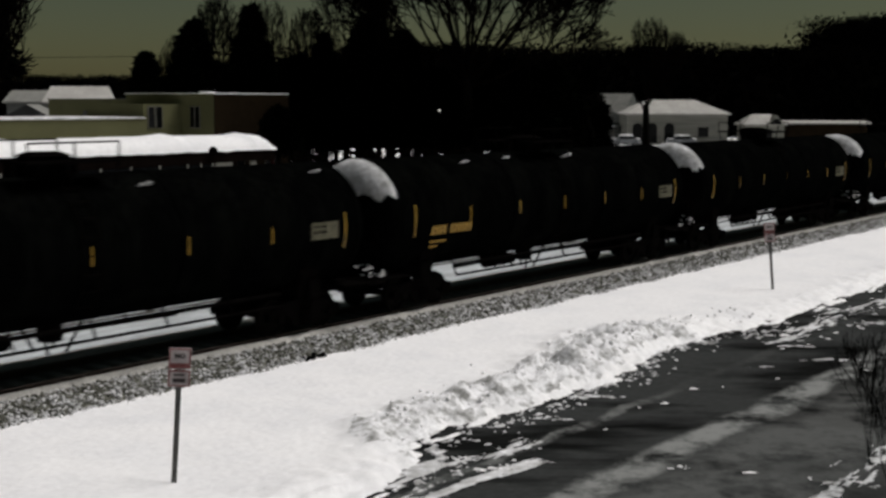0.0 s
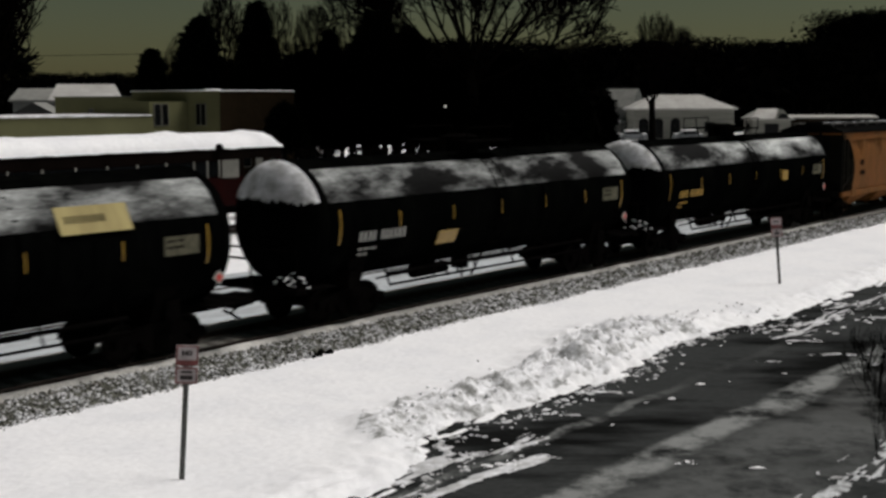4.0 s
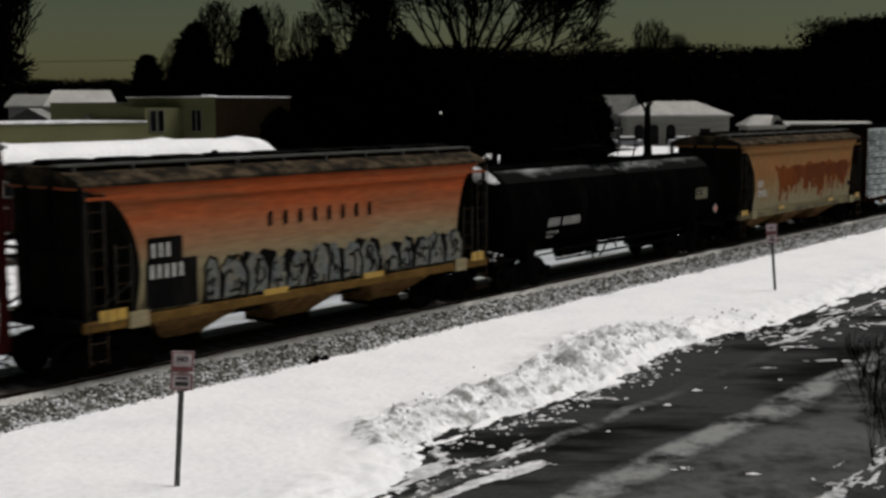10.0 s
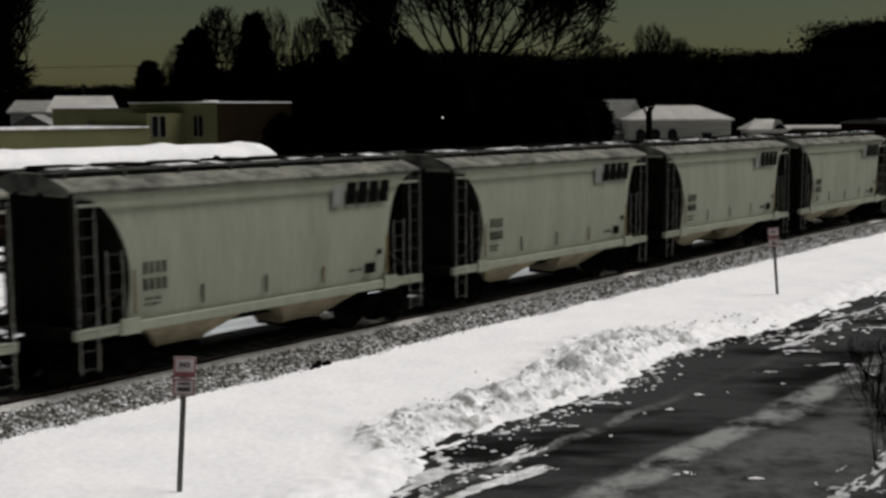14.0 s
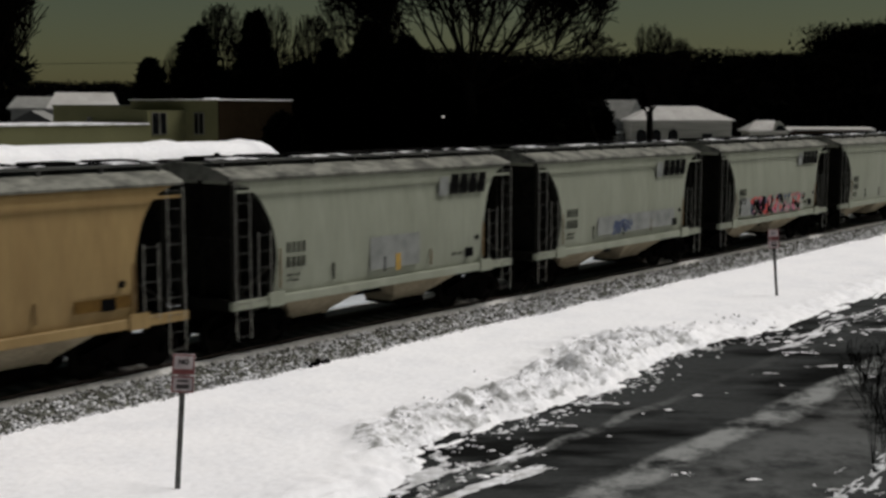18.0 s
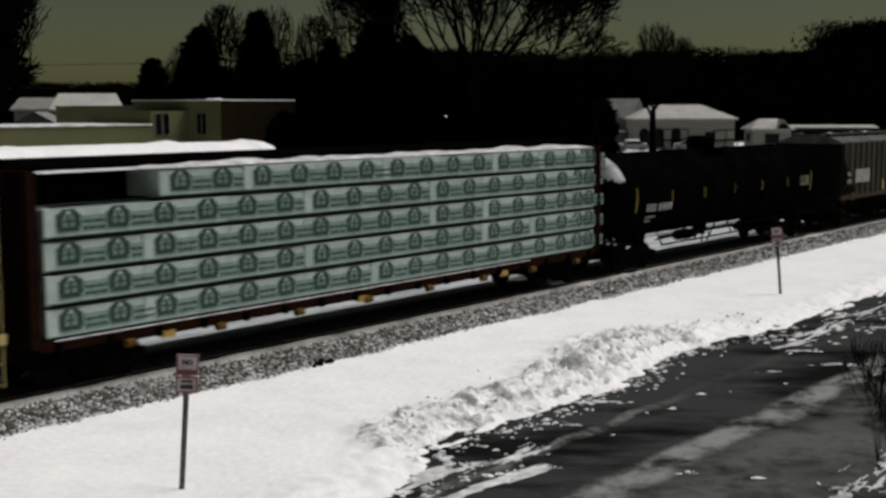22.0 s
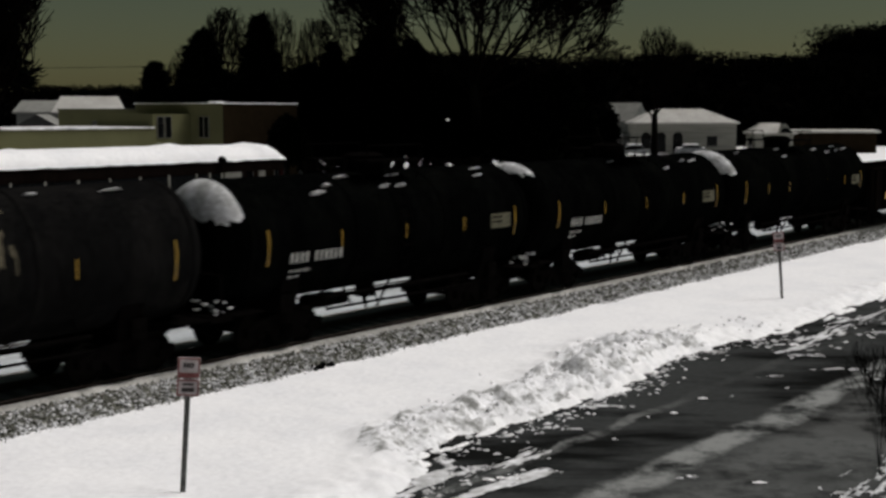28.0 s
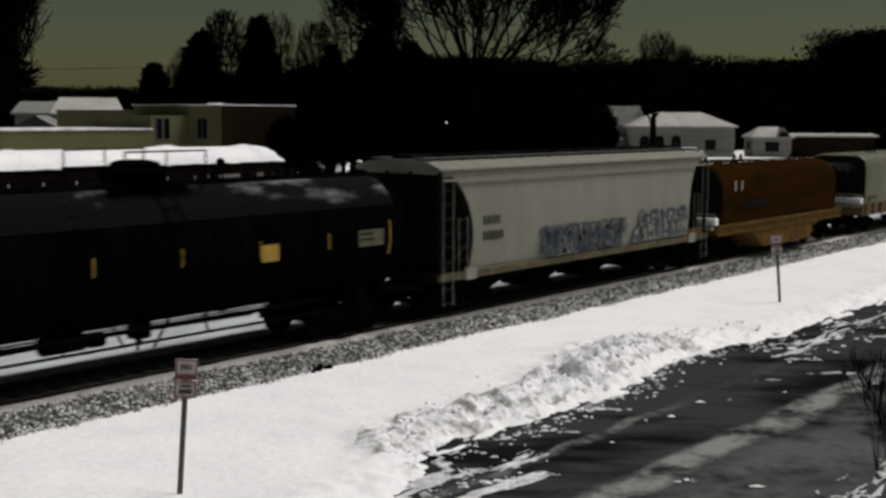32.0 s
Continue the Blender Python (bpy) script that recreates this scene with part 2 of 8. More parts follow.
YELLOWDULL = material("dulled_yellow_patch", (0.25, 0.24, 0.2), 0.7, vary=0.12, stain=2, second=(0.2, 0.19, 0.16), spread=0.2, bump=0, spec=0.1)
BANK = material("ploughed_snow", (0.82, 0.82, 0.84), 0.8, vary=0.14, grain=9, stain=3.2, second=(0.27, 0.27, 0.26), amount=0.45, spread=0.09, bump=0.8, spec=0.1)
ROOFRUST = material("rust_mottled_roof", (0.075, 0.055, 0.034), 0.85, vary=0.3, grain=6, stain=2.2, second=(0.013, 0.011, 0.008), amount=0.54, spread=0.1, bump=0.15, spec=0.03)
GREYFILL = material("grey_blue_spray_paint", (0.085, 0.095, 0.095), 0.7, vary=0.25, grain=9, stain=2.5, second=(0.14, 0.125, 0.085), spread=0.15, bump=0, spec=0.1)
STREAK = material("dark_rust_streaks", (0.05, 0.024, 0.009), 0.9, vary=0.4, grain=10, stain=3, second=(0.13, 0.08, 0.03), spread=0.2, bump=0, spec=0.03)
# blue-grey that puts the train's shade into the snow's colour
SHADED_SNOW = material("train_shaded_blue_grey_snow", (0.50, 0.53, 0.55), 0.85, vary=0.15, grain=9, stain=1.1, stretch=(0.3, 2, 1), second=(0.30, 0.31, 0.32), amount=0.46, spread=0.18, bump=0.4, spec=0.1)
SHOULDER = material("grey_shoulder_snow", (0.5, 0.49, 0.465), 0.85, vary=0.2, grain=12, stain=2.2, second=(0.36, 0.35, 0.325), spread=0.15, bump=0.5, spec=0.1)
ROOFPALE = material("mottled_pale_roof_paint", (0.24, 0.235, 0.2), 0.75, vary=0.2, grain=6, stain=1.6, second=(0.09, 0.088, 0.078), amount=0.44, spread=0.14, bump=0.1, spec=0.05)
ROOFGREY = material("mottled_grey_roof_paint", (0.2, 0.2, 0.172), 0.7, vary=0.2, grain=6, stain=1.6, second=(0.07, 0.07, 0.062), amount=0.48, spread=0.12, bump=0.1, spec=0.05)
SPILL = material("dried_spill", (0.09, 0.08, 0.055), 0.85, vary=0.35, grain=9, stain=3, second=(0.06, 0.052, 0.035), spread=0.15, bump=0.2, spec=0.05)
# near-black for grime, and for shade put into colour at the car ends
GRIME_SHADE = material("grime_and_shade_black", (0.009, 0.0085, 0.007), 0.9, vary=0.4, stain=1.5, second=(0.004, 0.0038, 0.0032), spread=0.2, spec=0.02)
RUSTRUN = material("brown_rust_runs", (0.092, 0.023, 0.006), 0.9, vary=0.3, grain=9, stain=2.2, stretch=(2.5, 1, 0.4), second=(0.13, 0.042, 0.011), spread=0.2, bump=0.1, spec=0.03)
ORANGEGRIME = material("brown_grime_on_orange", (0.10, 0.042, 0.011), 0.85, vary=0.25, grain=9, stain=2, second=(0.06, 0.03, 0.01), spread=0.2, bump=0.05, spec=0.03)
DRIPDARK = material("dark_red_rust", (0.062, 0.016, 0.005), 0.9, vary=0.35, grain=9, stain=3, stretch=(2.5, 1, 0.4), second=(0.10, 0.032, 0.01), spread=0.2, bump=0.1, spec=0.03)


# ---- mesh helpers ----
CACHE = {}


def finish(bm, mat, name, smooth=False):
    me = bpy.data.meshes.new(name)
    bmesh.ops.recalc_face_normals(bm, faces=bm.faces)
    bm.to_mesh(me)
    bm.free()
    for m in (mat if isinstance(mat, (list, tuple)) else (mat,)):
        me.materials.append(m)
    if smooth:
        me.shade_smooth()
    return me


def part(name, bm, mat, parent, label="", at=None, smooth=False):
    """Links a bmesh, or a mesh that is there already, as one mesh object under a thing or a part."""
    me = bm if isinstance(bm, bpy.types.Mesh) else finish(bm, mat, name, smooth)
    ob = new(name, me)
    ob.parent = parent
    if at is not None:
        ob.matrix_basis = at if isinstance(at, Matrix) else Matrix.Translation(at)
    if label:
        ob["label"] = label
    return ob


def thing(name, label, category, m=None, group="", kind=""):
    ob = new(name)
    ob.empty_display_size = 0.3
    if m is not None:
        ob.matrix_basis = m
    return tagged(ob, label, category, group, kind)


def solid(name, bm, mat, label, category="", group="", kind="", at=None, smooth=False):
    ob = new(name, finish(bm, mat, name, smooth))
    if at is not None:
        ob.matrix_basis = at
    return tagged(ob, label, category, group, kind)


def box(bm, x0, x1, y0, y1, z0, z1, m=None, mi=0):
    c = [(x, y, z) for z in (z0, z1) for x, y in ((x0, y0), (x1, y0), (x1, y1), (x0, y1))]
    v = [bm.verts.new(m @ Vector(p) if m else p) for p in c]
    for f in ((3, 2, 1, 0), (4, 5, 6, 7), (0, 1, 5, 4), (1, 2, 6, 5), (2, 3, 7, 6), (3, 0, 4, 7)):
        bm.faces.new([v[i] for i in f]).material_index = mi
    return bm


def bevelled(bm, width=0.02):
    bmesh.ops.bevel(bm, geom=list(bm.edges), offset=width, segments=1, affect="EDGES", profile=0.5)
    return bm


def tube(bm, a, b, r0, r1=None, n=8, cap=True):
    a, b = Vector(a), Vector(b)
    r1 = r0 if r1 is None else r1
    d = (b - a).normalized()
    u = d.orthogonal().normalized()
    w = d.cross(u)
    lo, hi = [], []
    for i in range(n):
        k = 2 * math.pi * i / n
        o = u * math.cos(k) + w * math.sin(k)
        lo.append(bm.verts.new(a + o * r0))
        hi.append(bm.verts.new(b + o * r1))
    for i in range(n):
        j = (i + 1) % n
        bm.faces.new((lo[i], lo[j], hi[j], hi[i]))
    if cap:
        bm.faces.new(lo[::-1])
        bm.faces.new(hi)
    return bm


def loft(bm, rings, cap=True):
    rows = [[bm.verts.new(p) for p in r] for r in rings]
    n = len(rows[0])
    for a, b in zip(rows, rows[1:]):
        for i in range(n):
            j = (i + 1) % n
            bm.faces.new((a[i], a[j], b[j], b[i]))
    if cap:
        bm.faces.new(rows[0][::-1])
        bm.faces.new(rows[-1])
    return bm


def prism(bm, outline, y0, y1):
    """An outline in the x-z plane, carried through from y0 to y1."""
    a = [bm.verts.new((x, y0, z)) for x, z in outline]
    b = [bm.verts.new((x, y1, z)) for x, z in outline]
    n = len(a)
    for i in range(n):
        bm.faces.new((a[i], a[(i + 1) % n], b[(i + 1) % n], b[i]))
    bm.faces.new(a[::-1])
    bm.faces.new(b)
    return bm


def shared(key, make):
    if key not in CACHE:
        CACHE[key] = make()
    return CACHE[key]


def bm_new():
    return bmesh.new()


# ---- parts that freight cars have in common; x along the track, -y towards the road, z from the railhead ----
def truck(car, x):
    def bolster():
        bm = box(bm_new(), -0.22, 0.22, -1.05, 1.05, 0.42, 0.72)
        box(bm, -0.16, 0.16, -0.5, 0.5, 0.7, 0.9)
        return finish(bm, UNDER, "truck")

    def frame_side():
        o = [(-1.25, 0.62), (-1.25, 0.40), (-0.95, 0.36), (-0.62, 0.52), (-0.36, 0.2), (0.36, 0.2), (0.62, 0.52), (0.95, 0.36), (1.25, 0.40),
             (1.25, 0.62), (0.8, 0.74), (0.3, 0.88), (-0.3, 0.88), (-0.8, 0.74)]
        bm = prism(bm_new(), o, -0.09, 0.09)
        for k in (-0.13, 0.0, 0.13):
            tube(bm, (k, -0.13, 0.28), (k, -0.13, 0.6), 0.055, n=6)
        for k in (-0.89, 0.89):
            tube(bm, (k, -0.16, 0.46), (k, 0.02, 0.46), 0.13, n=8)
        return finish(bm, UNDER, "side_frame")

    def wheel():
        bm = bm_new()
        rings = []
        for y, r in ((-0.07, 0.20), (-0.03, 0.36), (-0.07, 0.38), (-0.07, 0.455), (0.04, 0.46), (0.06, 0.485), (0.075, 0.48), (0.075, 0.2)):
            rings.append([(r * math.cos(k * math.pi / 10), y, r * math.sin(k * math.pi / 10)) for k in range(20)])
        return finish(loft(bm, rings), WHEELM, "wheel")

    t = part("truck", shared("bolster", bolster), None, car, at=(x, 0, 0))
    for s in (-1, 1):
        part("side_frame", shared("side_frame", frame_side), None, t, at=Matrix.Translation((0, s * 1.0, 0)) @ pose(0, 0, 0, 0, 0, 0 if s < 0 else 180))
        for k in (-0.89, 0.89):
            part("wheel", shared("wheel", wheel), None, t, at=Matrix.Translation((k, s * 0.75, 0.46)) @ pose(0, 0, 0, 0, 0, 0 if s < 0 else 180))
    for k in (-0.89, 0.89):
        part("axle", shared("axle", lambda: finish(tube(bm_new(), (0, -0.75, 0.46), (0, 0.75, 0.46), 0.08), WHEELM, "axle")), None, t, at=(k, 0, 0))
    return t


def coupler(car, x, s):
    def make():
        bm = box(bm_new(), 0, 0.75, -0.1, 0.1, 0.72, 0.98)
        box(bm, 0.6, 0.86, -0.2, 0.14, 0.66, 1.02)
        tube(bm, (0.05, -0.5, 0.75), (0.7, -0.35, 0.42), 0.035, n=6)
        return finish(bm, UNDER, "coupler")
    part("coupler", shared("coupler", make), None, car, at=Matrix.Translation((x, 0, 0)) @ pose(0, 0, 0, 0, 0, 0 if s > 0 else 180))


def ladder(car, x, y, z0, z1, mat, width=0.42, lean=0.0, name="ladder"):
    n = max(3, int((z1 - z0) / 0.38))

    def stiles():
        bm = bm_new()
        for k in (-width / 2, width / 2):
            tube(bm, (k, 0, z0), (k, lean, z1), 0.011, n=5)
        return finish(bm, mat, name)
    side = part(name, shared(("ladder", z0, z1, mat.name, width, lean), stiles), None, car, at=(x, y, 0))
    rung = shared(("rung", width, mat.name), lambda: finish(tube(bm_new(), (-width / 2, 0, 0), (width / 2, 0, 0), 0.006, n=5), ROOFG if mat is LADDERG else mat, "rung"))
    for i in range(n + 1):
        z = z0 + 0.08 + (z1 - z0 - 0.16) * i / n
        part("rung", rung, None, side, at=(0, lean * (z - z0) / (z1 - z0), z))
    return side


def marks(car, x, y, z, groups, h, mat, name="lettering", skew=0.0, label=""):
    """Writing that cannot be read, as plain bars: one bar a character, a list of lengths of words."""
    def make():
        bm, p = bm_new(), 0.0
        for g in groups:
            for i in range(g):
                box(bm, p, p + h * 0.3, -0.004, 0.004, 0, h)
                p += h * 0.66
            p += h * 0.6
        return finish(bm, mat, name)
    ob = part(name, shared(("marks", tuple(groups), h, mat.name), make), None, car, label, at=Matrix.Translation((x, y, z)) @ pose(0, 0, 0, skew))
    return tagged(ob, kind="stuff") if sum(groups) > 1 else ob


def plate(car, x, y, z, w, h, mat, name="placard", label="", skew=0.0, thick=0.012):
    me = shared(("plate", w, h, mat.name, thick), lambda: finish(box(bm_new(), -w / 2, w / 2, -thick / 2, thick / 2, -h / 2, h / 2), mat, name))
    return part(name, me, None, car, label, at=Matrix.Translation((x, y, z)) @ pose(0, 0, 0, skew))


def diamond(car, x, y, z, r, mat, name="hazard_placard", label=""):
    me = shared(("diamond", r, mat.name), lambda: finish(prism(bm_new(), [(0, -r), (r, 0), (0, r), (-r, 0)], -0.006, 0.006), mat, name))
    return part(name, me, None, car, label, at=(x, y, z))


# ---- tank cars ----
def tank_car(name, label, length, radius=1.6, axis=2.62, ink=None, words=(4, 6), snow_top=None, cap=1.0, group="tank cars of the train",
             extra=(), paint=None, strips=7, panel=True, rails=True, top_bits=0, seed=1, tx=0.7):
    """length: between the end strips. The shell goes on by half a metre at each end and closes with a dished head."""
    rnd = random.Random(seed)
    car = thing(name, label, "tank car", group=group)
    half, R, paint = length / 2 + 0.55, radius, paint or BLACK
    head = 0.62

    def shell():
        n, rings = 36, []
        xs = [(-half - head * math.sin(a), R * math.cos(a)) for a in (1.5, 1.3, 1.05, 0.8, 0.55, 0.3, 0.12)]
        xs += [(-half, R), (0, R), (half, R)] + [(-x, r) for x, r in xs[::-1]]
        for x, r in xs:
            rings.append([(x, r * math.cos(2 * math.pi * i / n), axis + r * math.sin(2 * math.pi * i / n)) for i in range(n)])
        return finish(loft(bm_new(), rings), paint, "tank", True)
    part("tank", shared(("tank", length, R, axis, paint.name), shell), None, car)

    def ring(x, w, t):
        bm = bm_new()
        n = 36
        loft(bm, [[(xx, r * math.cos(2 * math.pi * i / n), axis + r * math.sin(2 * math.pi * i / n)) for i in range(n)]
                  for xx, r in ((-w, R - 0.01), (-w, R + t), (w, R + t), (w, R - 0.01))], cap=False)
        return finish(bm, paint, "band", True)
    band = shared(("band", R, axis, paint.name), lambda: ring(0, 0.05, 0.02))
    for x in (-half + 0.05, -half * 0.34, half * 0.3, half - 0.05):
        part("band", band, None, car, at=(x, 0, 0))

    def end_sill():
        bm = box(bm_new(), 0, 3.3, -0.28, 0.28, 0.75, 1.1)
        box(bm, -0.15, 0.25, -1.45, 1.45, 0.98, 1.12)
        box(bm, 0.25, 1.2, -1.5, 1.5, 1.06, 1.1)
        for s in (-1, 1):
            box(bm, 1.9, 2.3, s * 0.3, s * 1.3, 0.9, 1.7 - 0.35)
            tube(bm, (-0.1, s * 1.42, 1.1), (-0.1, s * 1.42, 2.05), 0.03, n=6)
        tube(bm, (-0.1, -1.42, 2.05), (-0.1, 1.42, 2.05), 0.03, n=6)
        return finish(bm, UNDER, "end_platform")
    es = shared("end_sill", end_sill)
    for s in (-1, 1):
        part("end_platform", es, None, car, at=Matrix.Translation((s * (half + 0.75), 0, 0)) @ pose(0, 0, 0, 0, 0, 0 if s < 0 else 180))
        truck(car, s * (half - 1.5))
        coupler(car, s * (half + 0.75), s)
        part("saddle", shared(("saddle", R), lambda: finish(loft(bm_new(), [[(-0.3, -1.1, 0.9), (0.3, -1.1, 0.9), (0.3, 1.1, 0.9), (-0.3, 1.1, 0.9)],
             [(-0.3, -1.35, 1.95), (0.3, -1.35, 1.95), (0.3, 1.35, 1.95), (-0.3, 1.35, 1.95)]]), UNDER, "saddle")), None, car, at=(s * (half - 1.5), 0, 0))
    if rails:
        def rail():
            bm = bm_new()
            # a thin pipe with a heavier one above it
            tube(bm, (-half + 2.6, 0, 0.85), (half - 2.6, 0, 0.85), 0.035, n=8)
            tube(bm, (-half + 2.6, 0.1, 1.13), (half - 2.6, 0.1, 1.13), 0.055, n=8)
            k = -half + 2.6
            while k < half - 2.5:
                tube(bm, (k, 0, 0.85), (k, 0.3, 1.5), 0.03, n=5)
                k += 1.9
            return finish(bm, UNDER, "safety_rail")
        me = shared(("rail", length), rail)
        part("safety_rail", me, None, car, at=(0, -1.42, 0))
        part("safety_rail", me, None, car, at=pose(0, 1.42, 0, 0, 0, 180))

    def platform():
        bm = bm_new()
        z = axis + R + 0.32
        for s in (-1, 1):
            box(bm, -1.15, 1.15, s * 0.55, s * 1.15, z - 0.03, z + 0.02)
            for x in (-1.1, 0, 1.1):
                tube(bm, (x, s * 1.12, z), (x, s * 1.12, z + 0.4), 0.022, n=5)
                tube(bm, (x, s * 1.1, z), (x, s * 0.95, z - 0.55), 0.022, n=5)
            for h in (0.4,):
                tube(bm, (-1.1, s * 1.12, z + h), (1.1, s * 1.12, z + h), 0.022, n=5)
        return finish(bm, UNDER, "top_platform")
    part("top_platform", shared(("platform", R, axis), platform), None, car)

    def manway():
        bm = tube(bm_new(), (0, 0, axis + R - 0.1), (0, 0, axis + R + 0.42), 0.55, n=16)
        tube(bm, (0, 0, axis + R + 0.42), (0, 0, axis + R + 0.5), 0.6, 0.35, n=16)
        for x in (-0.75, 0.8):
            tube(bm, (x, 0.1, axis + R - 0.05), (x, 0.1, axis + R + 0.35), 0.12, n=8)
        return finish(bm, UNDER, "manway")
    part("manway", shared(("manway", R, axis), manway), None, car)
    for s in (-1, 1):
        def curved():
            bm = bm_new()
            for k in (-0.22, 0.22):
                pts = [(k, -(R + 0.09) * math.cos(a), axis + (R + 0.09) * math.sin(a)) for a in np.linspace(-0.75, 1.0, 9)]
                rings = []
                for x, y, z in pts:
                    u = Vector((0, y, z - axis)).normalized() * 0.022
                    rings.append([(x - 0.022, y, z), (x, y + u.y, z + u.z), (x + 0.022, y, z), (x, y - u.y, z - u.z)])
                loft(bm, rings)
            return finish(bm, UNDER, "ladder")
        side = part("ladder", shared(("tladder", R, axis), curved), None, car, at=pose(0.0, 0, 0, 0, 0, 0 if s < 0 else 180))
        rung = shared("trung", lambda: finish(tube(bm_new(), (-0.22, 0, 0), (0.22, 0, 0), 0.018, n=5), UNDER, "rung"))
        for a in np.linspace(-0.7, 0.95, 8):
            part("rung", rung, None, side, at=(0, -(R + 0.09) * math.cos(a), axis + (R + 0.09) * math.sin(a)))

    def outlet():
        bm = tube(bm_new(), (0, 0, axis - R - 0.35), (0, 0, axis - R + 0.1), 0.28, n=10)
        for x in (-0.55, 0.55):
            for s in (-1, 1):
                tube(bm, (x, s * 0.5, axis - R + 0.2), (x * 0.4, s * 0.25, 0.42), 0.035, n=5)
        return finish(bm, UNDER, "bottom_outlet")
    part("bottom_outlet", shared(("outlet", R, axis), outlet), None, car)

    def brake_gear():
        bm = tube(bm_new(), (-2.9, -0.55, 0.92), (-1.9, -0.55, 0.92), 0.2, n=12)
        tube(bm, (-1.7, -0.5, 0.88), (-1.35, -0.5, 0.88), 0.16, n=12)
        tube(bm, (-1.3, -0.4, 0.9), (3.2, -0.3, 0.84), 0.03, n=6)
        tube(bm, (-4.2, -0.35, 0.84), (-2.9, -0.5, 0.9), 0.03, n=6)
        for x in (-2.7, -2.1, 1.6):
            tube(bm, (x, -0.5, 1.0), (x, -0.4, axis - R + 0.25), 0.03, n=5)
        return finish(bm, UNDER, "brake_gear")
    part("brake_gear", shared(("brake", R, axis), brake_gear), None, car)

    def strip(a0, a1, w):
        bm = bm_new()
        n = 6
        lo, hi = [], []
        for i in range(n + 1):
            a = a0 + (a1 - a0) * i / n
            y, z = math.cos(a), math.sin(a)
            lo.append([bm.verts.new((x, -(R + t) * y, axis + (R + t) * z)) for x, t in ((-w, 0.002), (-w, 0.012), (w, 0.012), (w, 0.002))])
        for p, q in zip(lo, lo[1:]):
            for i in range(4):
                bm.faces.new((p[i], p[(i + 1) % 4], q[(i + 1) % 4], q[i]))
        bm.faces.new(lo[0])
        bm.faces.new(lo[-1][::-1])
        return finish(bm, YELLOW, "reflective_strip")
    long = shared(("strip", R, axis, 1), lambda: strip(-0.32, 0.24, 0.019))
    short = shared(("strip", R, axis, 0), lambda: strip(-0.13, 0.12, 0.015))
    if strips:
        for i in range(strips):
            x = -length / 2 + length * i / (strips - 1)
            me = long if i in (0, strips - 1) else short
            for s in (-1, 1):
                part("reflective_strip", me, None, car, at=pose(x, 0, 0, 0, 0, 0 if s < 0 else 180))
    if ink:
        a = -0.16
        y, z = -(R + 0.012) * math.cos(a), axis + (R + 0.012) * math.sin(a)
        marks(car, -length / 2 + tx, y + 0.01, z - 0.24, words, 0.26, ink, skew=11, label="stencilled lettering")
        marks(car, -length / 2 + tx, y + 0.06, z - 0.47, (3, 5, 5), 0.07, ink, skew=14)
        marks(car, -length / 2 + tx, y + 0.11, z - 0.61, (4, 3), 0.07, ink, skew=16)
    if panel:
        plate(car, length / 2 - 0.75, -(R + 0.006), axis - 0.02, 0.95, 0.42, PANEL, "data_panel", "dull grey stencil panel", thick=0.01)
        marks(car, length / 2 - 1.15, -(R + 0.016), axis + 0.06, (6, 5), 0.06, BLACKINK)
        marks(car, length / 2 - 1.15, -(R + 0.016), axis - 0.08, (4, 7), 0.06, BLACKINK)
    for what in extra:
        if what == "yellow_card":
            plate(car, length / 2 - 4.3, -(R + 0.012), axis - 0.12, 0.55, 0.4, YELLOW, "placard", "yellow square placard")
        elif what == "yellow_card_low":
            plate(car, -length / 2 + 4.4, -(R - 0.10), axis - 0.68, 0.85, 0.42, YELLOW, "placard", "yellow placard", skew=26)
        elif what == "sign_top":
            plate(car, length / 2 - 2.9, -(R - 0.13), axis + 0.72, 1.75, 0.62, YELLOWP, "placard", "pale yellow warning board", skew=-28)
            marks(car, length / 2 - 3.6, -(R - 0.085), axis + 0.66, (9,), 0.17, BLACKINK, skew=-28)
        elif what == "spill":
            def spill():
                bm = bm_new()
                grid = {}
                nx, na = 70, 40
                for i in range(nx + 1):
                    x = 1.6 - 2.5 * i / nx
                    for j in range(na + 1):
                        a = 1.25 - 1.25 * j / na
                        # broad by the filling hatch, then tails that run down the shell
                        v = 0.95 - abs(x - 0.35 - 0.5 * (1.25 - a)) * 1.1 - 0.72 * (1.25 - a) + 0.55 * noise.fractal(Vector((x * 4.5, a * 1.1, 3.0)), 0.7, 2.0, 4)
                        if v > 0.1:
                            r = R + 0.005 + 0.01 * min(1, v)
                            grid[i, j] = bm.verts.new((x, -r * math.cos(a), axis + r * math.sin(a)))
                for i in range(nx):
                    for j in range(na):
                        q = [grid.get(k) for k in ((i, j), (i + 1, j), (i + 1, j + 1), (i, j + 1))]
                        if all(q):
                            bm.faces.new(q)
                return finish(bm, SPILL, "dried_spill", True)
            tagged(part("dried_spill", spill(), None, car, "pale tan spill run down from the hatch"), kind="stuff")
        elif what == "diamond":
            diamond(car, length / 2 + 0.35, -1.52, 1.75, 0.17, WHITEINK, label="white and red hazard diamond")
            diamond(car, length / 2 + 0.35, -1.535, 1.75, 0.11, REDINK, "hazard_mark")
